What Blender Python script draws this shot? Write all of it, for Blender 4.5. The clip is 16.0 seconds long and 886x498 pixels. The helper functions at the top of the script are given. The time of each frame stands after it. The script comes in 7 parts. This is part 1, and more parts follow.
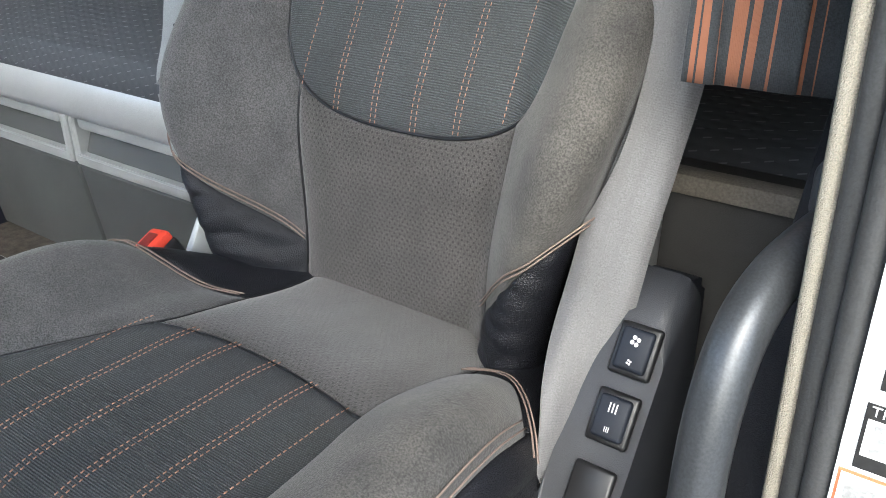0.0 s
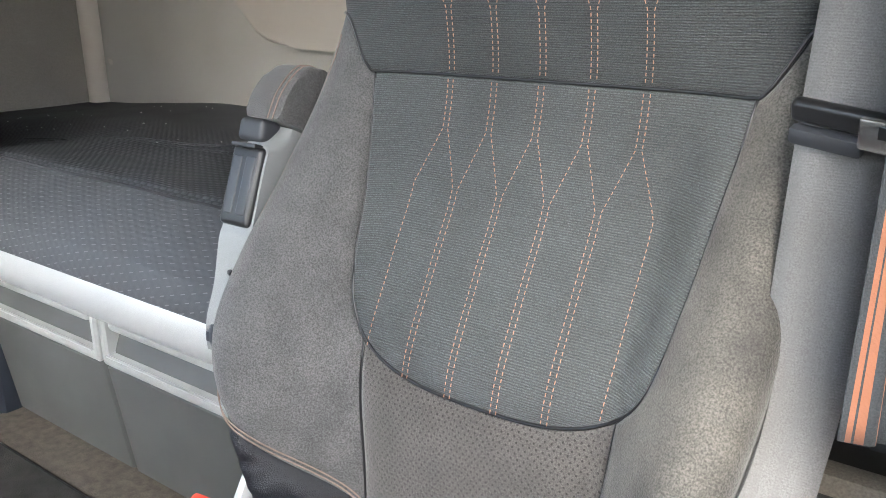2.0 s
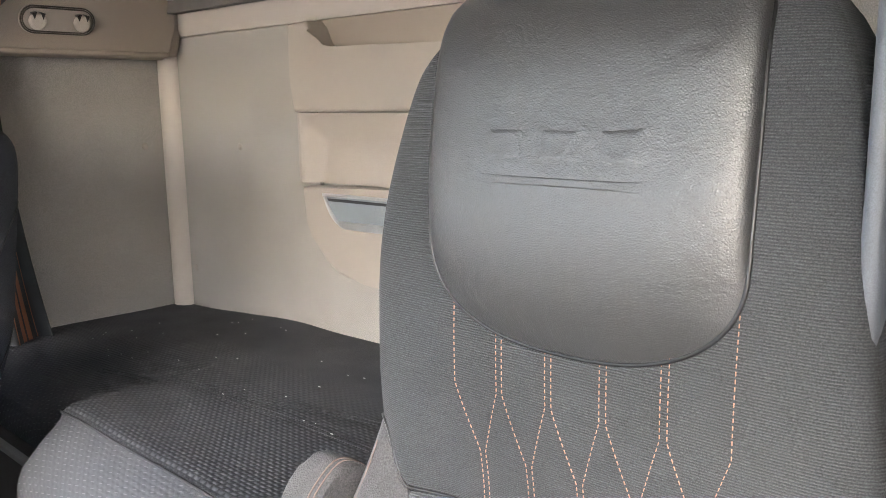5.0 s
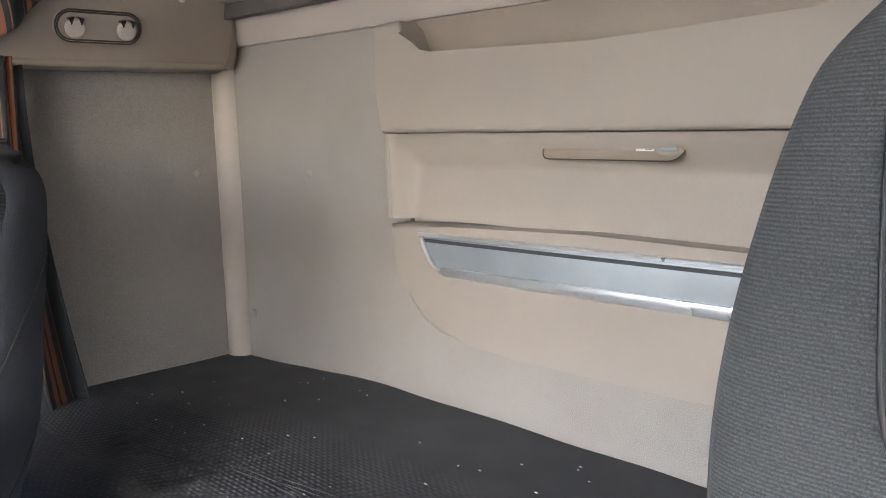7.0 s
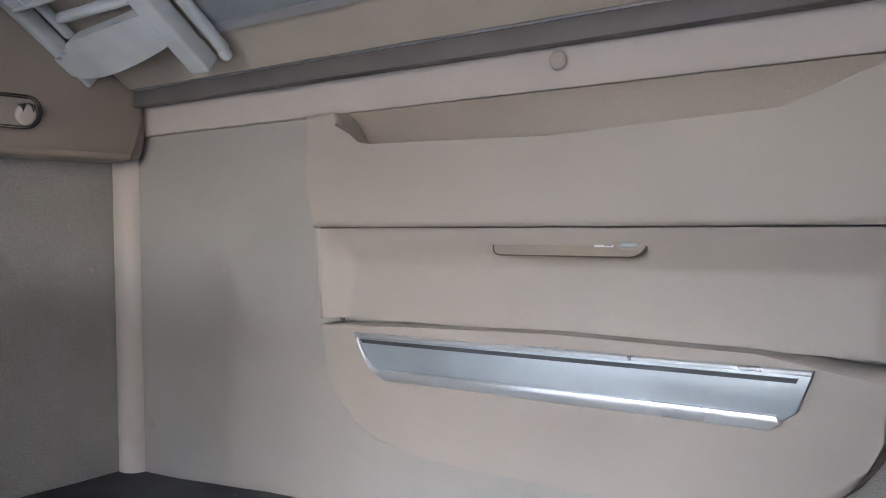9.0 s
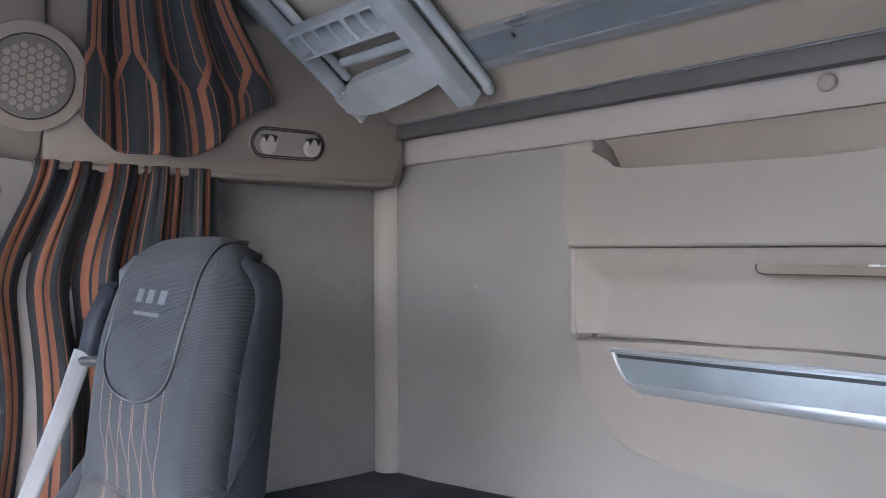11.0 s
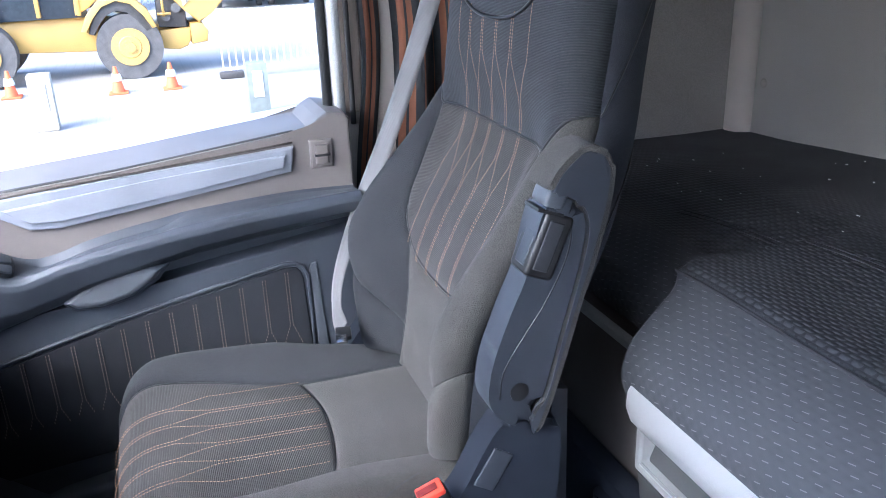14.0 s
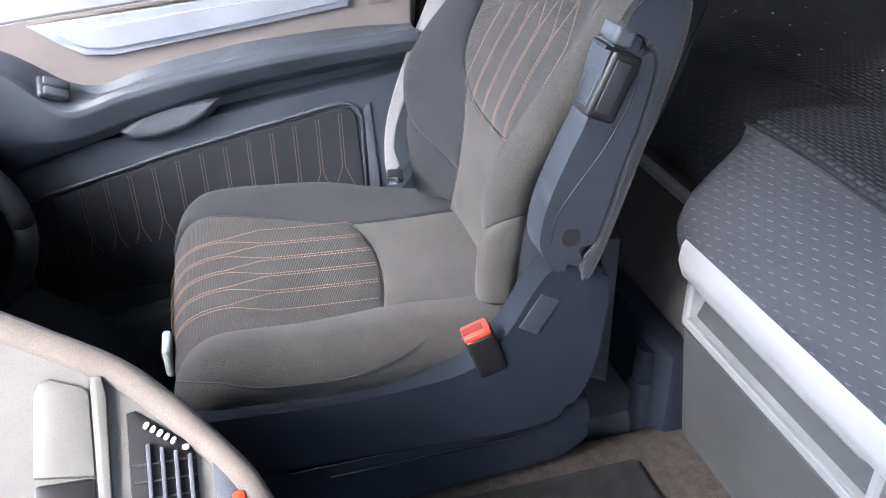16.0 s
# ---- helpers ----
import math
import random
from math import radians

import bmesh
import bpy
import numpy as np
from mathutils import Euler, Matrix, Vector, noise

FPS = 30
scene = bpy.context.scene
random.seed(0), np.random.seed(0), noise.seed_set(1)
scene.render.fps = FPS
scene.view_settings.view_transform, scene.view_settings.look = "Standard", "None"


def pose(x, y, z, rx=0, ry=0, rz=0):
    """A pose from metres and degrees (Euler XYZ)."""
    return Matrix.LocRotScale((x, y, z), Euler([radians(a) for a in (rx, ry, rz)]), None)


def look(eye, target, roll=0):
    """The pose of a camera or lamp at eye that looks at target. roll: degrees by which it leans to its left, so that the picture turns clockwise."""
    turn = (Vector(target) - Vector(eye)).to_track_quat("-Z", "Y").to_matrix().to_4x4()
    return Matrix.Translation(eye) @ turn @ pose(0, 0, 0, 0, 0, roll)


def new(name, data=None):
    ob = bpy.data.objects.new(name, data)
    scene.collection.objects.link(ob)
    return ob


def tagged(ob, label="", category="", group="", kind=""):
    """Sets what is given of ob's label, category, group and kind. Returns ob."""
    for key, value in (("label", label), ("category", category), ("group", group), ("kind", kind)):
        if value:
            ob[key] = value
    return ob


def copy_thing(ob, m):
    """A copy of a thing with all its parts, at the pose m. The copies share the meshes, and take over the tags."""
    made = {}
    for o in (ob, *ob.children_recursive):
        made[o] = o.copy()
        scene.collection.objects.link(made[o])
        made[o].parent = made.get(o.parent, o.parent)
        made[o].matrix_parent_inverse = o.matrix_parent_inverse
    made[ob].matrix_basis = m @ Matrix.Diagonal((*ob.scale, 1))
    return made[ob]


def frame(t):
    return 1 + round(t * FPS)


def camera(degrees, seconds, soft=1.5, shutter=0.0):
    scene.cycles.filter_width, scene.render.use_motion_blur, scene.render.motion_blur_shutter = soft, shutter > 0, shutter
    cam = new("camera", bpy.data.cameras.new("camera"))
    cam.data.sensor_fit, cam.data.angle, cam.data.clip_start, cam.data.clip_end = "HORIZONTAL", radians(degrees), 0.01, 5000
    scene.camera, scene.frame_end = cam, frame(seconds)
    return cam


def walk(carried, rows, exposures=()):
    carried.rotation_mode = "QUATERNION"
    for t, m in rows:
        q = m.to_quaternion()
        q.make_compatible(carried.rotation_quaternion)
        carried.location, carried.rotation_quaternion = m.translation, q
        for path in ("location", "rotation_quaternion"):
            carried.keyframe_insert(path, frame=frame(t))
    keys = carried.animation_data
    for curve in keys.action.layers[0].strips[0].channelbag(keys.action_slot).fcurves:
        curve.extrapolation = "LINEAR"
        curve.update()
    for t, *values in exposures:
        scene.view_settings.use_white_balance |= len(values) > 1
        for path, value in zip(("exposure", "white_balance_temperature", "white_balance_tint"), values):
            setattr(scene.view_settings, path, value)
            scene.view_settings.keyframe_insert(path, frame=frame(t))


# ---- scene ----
cam = camera(56.4, 16.0, 0.9)
PATH = [
    (0, (1.255, -1.433, 1.066), (0.182, 0.016, 0.199), -0.5),
    (0.5, (1.212, -1.418, 1.09), (0.138, 0.029, 0.223), -0.6),
    (1, (1.188, -1.408, 1.117), (0.094, 0.06, 0.312), -0.6),
    (1.5, (1.168, -1.39, 1.144), (0.053, 0.119, 0.451), -0.5),
    (2, (1.136, -1.382, 1.177), (0.0, 0.144, 0.562), -0.4),
    (2.5, (1.143, -1.376, 1.21), (-0.034, 0.167, 0.726), -0.5),
    (3, (1.156, -1.328, 1.294), (-0.083, 0.195, 0.91), -0.5),
    (3.5, (1.156, -1.325, 1.351), (-0.119, 0.174, 0.995), -0.7),
    (4, (1.13, -1.303, 1.39), (-0.178, 0.169, 1.038), -0.8),
    (4.5, (1.127, -1.276, 1.433), (-0.203, 0.175, 1.075), -1.0),
    (5, (1.105, -1.26, 1.439), (-0.241, 0.177, 1.088), -0.9),
    (7.3, (0.711, -1.104, 1.445), (-0.7, 0.282, 1.15), -1.3),
    (7.5, (0.706, -1.111, 1.45), (-0.666, 0.324, 1.208), -1.1),
    (8, (0.681, -1.108, 1.45), (-0.522, 0.487, 1.365), -0.7),
    (8.2, (0.65, -1.116, 1.447), (-0.51, 0.511, 1.366), -0.6),
    (10.3, (0.574, -1.223, 1.416), (-0.771, 0.257, 1.408), -0.2),
    (10.5, (0.571, -1.255, 1.419), (-0.821, 0.181, 1.414), -0.2),
    (11, (0.575, -1.285, 1.418), (-0.946, 0.014, 1.419), -0.3),
    (11.5, (0.563, -1.309, 1.398), (-1.051, -0.127, 1.387), -0.4),
    (12, (0.55, -1.315, 1.376), (-1.147, -0.259, 1.303), -0.6),
    (12.5, (0.544, -1.31, 1.348), (-1.213, -0.395, 1.074), -1.0),
    (13, (0.521, -1.287, 1.332), (-1.259, -0.507, 0.86), -1.6),
    (13.5, (0.479, -1.287, 1.333), (-1.293, -0.606, 0.703), -1.9),
    (14, (0.431, -1.306, 1.32), (-1.328, -0.693, 0.591), -2.1),
    (14.5, (0.399, -1.314, 1.294), (-1.327, -0.761, 0.448), -1.8),
    (15, (0.396, -1.324, 1.285), (-1.29, -0.815, 0.338), -1.3),
    (15.5, (0.403, -1.334, 1.283), (-1.263, -0.859, 0.283), -1.1),
    (16, (0.424, -1.309, 1.287), (-1.236, -0.862, 0.264), -1.0),
]
walk(cam, [(t, look(eye, target, roll)) for t, eye, target, roll in PATH],
     exposures=[(0, 1.5, 5900, 3), (1, 2.0, 6000, 2), (1.5, 2.1, 6000, 3), (2.5, 2.2, 6150, 6), (4, 2.75, 6250, 9), (5, 2.9, 6400, 10), (8, 2.55, 5900, 11), (10.5, 2.4, 5400, 12), (11, 2.35, 5330, 12), (11.5, 2.02, 5250, 12), (12, 1.93, 5100, 12), (12.5, 1.66, 4950, 12), (13.5, 1.8, 5050, 11), (16, 2.25, 5600, 11)])

# ---- light ----
world = bpy.data.worlds.new("sky")
scene.world = world
world.use_nodes = True
wn = world.node_tree
sky = wn.nodes.new("ShaderNodeTexSky")
sky.sky_type, sky.sun_disc = "NISHITA", False
sky.sun_elevation, sky.sun_rotation = radians(42), radians(150)
sky.air_density, sky.dust_density = 1.0, 4.0
wn.nodes["Background"].inputs[1].default_value = 0.26
wn.links.new(sky.outputs[0], wn.nodes["Background"].inputs[0])
sun = new("sun", bpy.data.lights.new("sun", "SUN"))
sun.data.energy, sun.data.angle, sun.data.color = 0.8, radians(35), (1.0, 0.985, 0.96)
sun.matrix_world = look((1.25, -2.165, 2.251), (0, 0, 0))

# ---- materials ----


def material(name, colour, rough=0.6, metal=0.0, second=None, scale=8.0, grain=400.0, bump=0.15, spec=0.5, sheen=0.0, wear=0.25, grit_by=0.35):
    """A surface with slow colour drift, fine grain and a matching relief."""
    m = bpy.data.materials.new(name)
    m.use_nodes = True
    nt = m.node_tree
    n, l = nt.nodes, nt.links
    b = n["Principled BSDF"]
    b.inputs["Roughness"].default_value, b.inputs["Metallic"].default_value = rough, metal
    b.inputs["Specular IOR Level"].default_value = spec
    b.inputs["Sheen Weight"].default_value = sheen
    co = n.new("ShaderNodeTexCoord")
    big, fine = n.new("ShaderNodeTexNoise"), n.new("ShaderNodeTexNoise")
    big.inputs["Scale"].default_value, big.inputs["Detail"].default_value = scale, 5
    fine.inputs["Scale"].default_value, fine.inputs["Detail"].default_value = grain, 2
    l.new(co.outputs["Object"], big.inputs["Vector"]), l.new(co.outputs["Object"], fine.inputs["Vector"])
    mix = n.new("ShaderNodeMix")
    mix.data_type = "RGBA"
    second = second or tuple(c * (1 - wear) for c in colour)
    mix.inputs[6].default_value, mix.inputs[7].default_value = (*colour, 1), (*second, 1)
    ramp = n.new("ShaderNodeMapRange")
    ramp.inputs[1].default_value, ramp.inputs[2].default_value = 0.35, 0.7
    l.new(big.outputs[0], ramp.inputs[0]), l.new(ramp.outputs[0], mix.inputs[0])
    grit = n.new("ShaderNodeMix")
    grit.data_type, grit.blend_type = "RGBA", "MULTIPLY"
    grit.inputs[0].default_value = grit_by
    wide_grit = n.new("ShaderNodeMapRange")
    wide_grit.inputs[1].default_value, wide_grit.inputs[2].default_value = 0.3, 0.7
    l.new(fine.outputs[0], wide_grit.inputs[0])
    l.new(mix.outputs[2], grit.inputs[6]), l.new(wide_grit.outputs[0], grit.inputs[7])
    gain = n.new("ShaderNodeMix")
    gain.data_type, gain.blend_type = "RGBA", "MULTIPLY"
    gain.inputs[0].default_value = 1.0
    gain.inputs[7].default_value = (1 / (1 - 0.5 * grit_by),) * 3 + (1,)
    l.new(grit.outputs[2], gain.inputs[6]), l.new(gain.outputs[2], b.inputs["Base Color"])
    bp = n.new("ShaderNodeBump")
    bp.inputs["Strength"].default_value, bp.inputs["Distance"].default_value = bump, 0.001
    l.new(fine.outputs[0], bp.inputs["Height"]), l.new(bp.outputs[0], b.inputs["Normal"])
    rr = n.new("ShaderNodeMapRange")
    rr.inputs[3].default_value, rr.inputs[4].default_value = max(0.05, rough - 0.08), min(1, rough + 0.08)
    l.new(big.outputs[0], rr.inputs[0]), l.new(rr.outputs[0], b.inputs["Roughness"])
    m["colour_out"] = gain.name
    return m


def uv_math(m, chain):
    """Small helper: math nodes on the UV coordinates (metres). chain(nodes, links, u, v) returns a height socket."""
    n, l = m.node_tree.nodes, m.node_tree.links
    uv = n.new("ShaderNodeUVMap")
    sp = n.new("ShaderNodeSeparateXYZ")
    l.new(uv.outputs[0], sp.inputs[0])

    def op(kind, a, b=0.0, c=0.0):
        x = n.new("ShaderNodeMath")
        x.operation = kind
        for i, v in enumerate((a, b, c)):
            if isinstance(v, (int, float)):
                x.inputs[i].default_value = v
            else:
                l.new(v, x.inputs[i])
        return x.outputs[0]

    return chain(op, sp.outputs[0], sp.outputs[1])


def add_height(m, socket, strength, distance=0.001):
    """Adds a second relief before the grain."""
    n, l = m.node_tree.nodes, m.node_tree.links
    b = n["Principled BSDF"]
    first = b.inputs["Normal"].links[0].from_node
    bp = n.new("ShaderNodeBump")
    bp.inputs["Strength"].default_value, bp.inputs["Distance"].default_value = strength, distance
    l.new(socket, bp.inputs["Height"]), l.new(first.outputs[0], bp.inputs["Normal"]), l.new(bp.outputs[0], b.inputs["Normal"])


def add_tint(m, socket, colour, amount=1.0):
    """Mixes another colour in where socket is 1."""
    n, l = m.node_tree.nodes, m.node_tree.links
    b = n["Principled BSDF"]
    src = b.inputs["Base Color"].links[0].from_socket
    mix = n.new("ShaderNodeMix")
    mix.data_type = "RGBA"
    k = n.new("ShaderNodeMath")
    k.operation = "MULTIPLY"
    k.inputs[1].default_value = amount
    l.new(socket, k.inputs[0]), l.new(k.outputs[0], mix.inputs[0])
    l.new(src, mix.inputs[6])
    mix.inputs[7].default_value = (*colour, 1)
    l.new(mix.outputs[2], b.inputs["Base Color"])


def ribbed(name, colour, pitch=0.0024, **k):
    m = material(name, colour, rough=0.95, spec=0.15, sheen=0.05, bump=0.5, grain=1100, grit_by=0.6, **k)
    def rib(op, u, v):
        return op("SINE", op("MULTIPLY", v, 2 * math.pi / pitch))
    h = uv_math(m, rib)
    add_height(m, h, 0.5, 0.0005)
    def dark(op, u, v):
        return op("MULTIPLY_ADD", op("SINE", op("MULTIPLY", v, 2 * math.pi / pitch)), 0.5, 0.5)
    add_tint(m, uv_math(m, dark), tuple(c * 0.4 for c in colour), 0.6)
    return m


def perforated(name, colour, pitch=0.0062, radius=0.0011, **k):
    m = material(name, colour, **k)
    def dots(op, u, v):
        row = op("FLOOR", op("DIVIDE", v, pitch * 0.7))
        us = op("MULTIPLY_ADD", op("MODULO", row, 2.0), pitch * 0.5, u)
        du = op("SUBTRACT", op("FLOORED_MODULO", us, pitch), pitch / 2)
        dv = op("SUBTRACT", op("FLOORED_MODULO", v, pitch * 0.7), pitch * 0.35)
        d = op("SQRT", op("ADD", op("MULTIPLY", du, du), op("MULTIPLY", dv, dv)))
        return op("LESS_THAN", d, radius)
    add_tint(m, uv_math(m, dots), tuple(c * 0.25 for c in colour), 0.8)
    return m


def leather(name, colour, rough=0.42, spec=0.6, relief=0.8):
    m = material(name, colour, rough=rough, bump=0.1, grain=900, scale=5, spec=spec)
    n, l = m.node_tree.nodes, m.node_tree.links
    co, vo = n.new("ShaderNodeTexCoord"), n.new("ShaderNodeTexVoronoi")
    vo.feature = "DISTANCE_TO_EDGE"
    vo.inputs["Scale"].default_value = 520
    l.new(co.outputs["Object"], vo.inputs["Vector"])
    add_height(m, vo.outputs[0], relief, 0.0014)
    wr = n.new("ShaderNodeTexNoise")
    wr.inputs["Scale"].default_value, wr.inputs["Detail"].default_value, wr.inputs["Distortion"].default_value = 30, 4, 1.5
    l.new(co.outputs["Object"], wr.inputs["Vector"])
    add_height(m, wr.outputs[0], 0.25, 0.004)
    return m


def glass(name, colour=(1, 1, 1), rough=0.0):
    m = bpy.data.materials.new(name)
    m.use_nodes = True
    b = m.node_tree.nodes["Principled BSDF"]
    b.inputs["Base Color"].default_value = (*colour, 1)
    b.inputs["Transmission Weight"].default_value, b.inputs["Roughness"].default_value, b.inputs["IOR"].default_value = 1.0, rough, 1.02
    return m


SLATE = ribbed("ribbed slate fabric", (0.082, 0.088, 0.091), pitch=0.002)
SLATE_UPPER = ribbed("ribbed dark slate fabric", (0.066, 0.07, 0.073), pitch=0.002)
SLATE_DARK = ribbed("ribbed charcoal fabric", (0.056, 0.06, 0.066), pitch=0.002)
SLATE_WARM = ribbed("ribbed brown grey fabric", (0.077, 0.074, 0.07), pitch=0.0024, second=(0.05, 0.048, 0.047), scale=9)
SUEDE = material("worn grey suede", (0.078, 0.076, 0.076), rough=0.78, second=(0.058, 0.057, 0.058), scale=30, grain=700, bump=0.8, spec=0.3, sheen=0.15, grit_by=0.65)
SUEDE_LIGHT = material("rubbed taupe suede", (0.082, 0.077, 0.069), rough=0.8, second=(0.042, 0.04, 0.038), scale=19, grain=700, bump=0.8, spec=0.3, sheen=0.15, grit_by=0.65)
SUEDE_PERF = perforated("perforated grey suede", (0.066, 0.061, 0.058), radius=0.001, rough=0.9, second=(0.05, 0.047, 0.045), scale=20, grain=800, bump=0.7, spec=0.2, sheen=0.25, grit_by=0.55)
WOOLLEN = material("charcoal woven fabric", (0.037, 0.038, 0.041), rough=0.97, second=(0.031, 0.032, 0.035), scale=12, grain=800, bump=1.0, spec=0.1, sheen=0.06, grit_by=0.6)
# Own colour of the plain panels; also paints the passenger seat's lit parts.
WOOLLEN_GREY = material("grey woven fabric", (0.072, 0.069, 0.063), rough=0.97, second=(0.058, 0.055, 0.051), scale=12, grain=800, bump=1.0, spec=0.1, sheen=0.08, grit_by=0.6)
NAVY_SIDE = material("dark navy side fabric", (0.04, 0.043, 0.052), rough=0.95, grain=1100, bump=0.7, spec=0.1, sheen=0.05, grit_by=0.7)
LEATHER = leather("black grained leather", (0.01, 0.0105, 0.014), 0.42, 0.4)
PAD_LEATHER = leather("glossy black grained leather", (0.034, 0.034, 0.034), 0.38, 1.0, 0.3)
PLASTIC = material("charcoal plastic", (0.032, 0.034, 0.04), rough=0.5, grain=1500, bump=0.2)
PLASTIC_BLUE = material("slate plastic", (0.0145, 0.018, 0.027), spec=0.3, rough=0.55, grain=1500, bump=0.2)
PLASTIC_GREY = material("grey plastic", (0.095, 0.104, 0.118), rough=0.42, grain=1500, bump=0.12)
BLACK = material("black plastic", (0.012, 0.012, 0.013), rough=0.35, grain=1200, bump=0.1)
BELT = material("grey belt webbing", (0.13, 0.128, 0.131), rough=0.6, second=(0.105, 0.102, 0.102), scale=9, grain=900, bump=0.2, sheen=0.2)
BEIGE = material("beige moulded plastic", (0.32, 0.283, 0.25), rough=0.55, second=(0.295, 0.262, 0.233), scale=4, grain=1100, bump=0.15)
BEIGE_SHELF = material("taupe moulded plastic", (0.28, 0.238, 0.2), rough=0.55, second=(0.255, 0.217, 0.184), scale=4, grain=1100, bump=0.15)
CREAM = material("cream trim plastic", (0.44, 0.398, 0.358), rough=0.55, second=(0.41, 0.37, 0.335), scale=4, grain=1100, bump=0.12)
CLOTH = material("pale grey wall cloth", (0.315, 0.298, 0.279), rough=0.95, second=(0.284, 0.268, 0.251), scale=6, grain=480, bump=0.9, spec=0.2, grit_by=0.4)
OLIVE = material("olive grey board", (0.46, 0.41, 0.335), rough=0.8, second=(0.42, 0.375, 0.305), scale=5, grain=900, bump=0.15)
SILVER = material("satin silver paint", (0.5, 0.515, 0.53), rough=0.3, metal=0.7, second=(0.46, 0.475, 0.49), scale=6, grain=1500, bump=0.03)
SILVER_BLUE = material("brushed blue grey panel", (0.36, 0.4, 0.43), rough=0.38, metal=0.5, grain=1500, bump=0.03)
RAIL_SILVER = material("satin silver rail paint", (0.44, 0.45, 0.455), rough=0.34, metal=0.35, second=(0.4, 0.41, 0.415), scale=6, grain=1500, bump=0.03)
LADDER = material("pale grey painted plastic", (0.5, 0.53, 0.54), rough=0.5, grain=1500, bump=0.05)
BUNK_GREY = material("mid grey plastic panel", (0.053, 0.056, 0.057), rough=0.5, second=(0.047, 0.05, 0.051), grain=1500, bump=0.15)
BUNK_SILVER = material("silver grey drawer trim", (0.36, 0.37, 0.372), rough=0.38, metal=0.35, grain=1500, bump=0.04)
BUNK_SIDE = material("brown grey bunk side", (0.1, 0.092, 0.088), rough=0.8, grain=900, bump=0.4)
CARPET = material("brown grey carpet", (0.07, 0.061, 0.053), rough=1.0, second=(0.043, 0.039, 0.034), scale=60, grain=500, bump=1.0, spec=0.1)
MAT_BLACK = material("black carpet mat", (0.03, 0.03, 0.03), rough=1.0, second=(0.02, 0.02, 0.02), scale=40, grain=600, bump=1.0, spec=0.1)
FLOOR_DARK = material("dark rubber floor", (0.06, 0.063, 0.072), rough=0.75, grain=500, bump=0.4)
STITCH = material("copper thread", (0.32, 0.17, 0.11), rough=0.8, grain=2500, bump=0.2)
STITCH_DULL = material("dull copper thread", (0.4, 0.25, 0.155), rough=0.8, grain=2500, bump=0.2)
STITCH_PALE = material("faded beige thread", (0.21, 0.155, 0.13), rough=0.8, grain=2500, bump=0.2)
BUCKLE_SHADE = material("dark red buckle recess", (0.16, 0.015, 0.012), rough=0.5, grain=900, bump=0.05)
RED = material("red buckle plastic", (0.72, 0.065, 0.035), rough=0.4, grain=900, bump=0.05)
CHROME = material("polished steel", (0.72, 0.72, 0.72), rough=0.22, metal=1.0, grain=900, bump=0.02)
RUBBER = material("black door seal rubber", (0.042, 0.043, 0.044), rough=0.55, grain=600, bump=0.3)
PAINT_WHITE = material("white cab paint", (0.78, 0.8, 0.8), rough=0.3, second=(0.76, 0.78, 0.78), grain=500, bump=0.02)
DOOR_TAUPE = material("taupe door plastic", (0.152, 0.135, 0.125), rough=0.55, second=(0.137, 0.122, 0.114), grain=1100, bump=0.15)
DOOR_SILVER = material("silver blue door inlay", (0.33, 0.35, 0.4), rough=0.35, metal=0.35, grain=1500, bump=0.03)
DOOR_SLATE = material("slate door plastic", (0.052, 0.059, 0.073), rough=0.38, grain=1300, bump=0.2)
ARM_SLATE = material("satin slate armrest plastic", (0.032, 0.037, 0.048), rough=0.42, grain=1500, bump=0.12)
DASH_GREY = material("pale grey dash plastic", (0.158, 0.154, 0.14), rough=0.5, grain=1200, bump=0.12)
DASH_TOP = material("taupe dash padding", (0.16, 0.138, 0.12), rough=0.75, grain=900, bump=0.3)
GLASS = glass("window glass")
DOOR_CLOTH = material("black door cloth", (0.03, 0.032, 0.037), rough=0.97, grain=1200, bump=0.4, spec=0.1)
ARM_LIT = material("satin grey armrest plastic", (0.19, 0.195, 0.198), rough=0.4, grain=1500, bump=0.1)
BUNK_EDGE = material("brown grey edge profile", (0.125, 0.115, 0.108), rough=0.55, grain=1300, bump=0.1)
LOCKER_GREY = material("dusty dark grey locker plastic", (0.05, 0.049, 0.047), rough=0.7, second=(0.038, 0.037, 0.036), scale=14, grain=900, bump=0.3)
DOOR_STRIP = material("pale slate door strip", (0.075, 0.083, 0.096), rough=0.42, grain=1300, bump=0.15)
PRINT_BLACK = material("black print", (0.02, 0.02, 0.02), rough=0.5)
PRINT_WHITE = material("white print", (0.7, 0.7, 0.7), rough=0.5)
PRINT_GREY = material("grey print", (0.3, 0.3, 0.3), rough=0.5)
GROOVE = material("brown groove", (0.07, 0.06, 0.05), rough=0.7)
PAPER = material("sticker paper", (0.75, 0.74, 0.72), rough=0.5, bump=0.03)


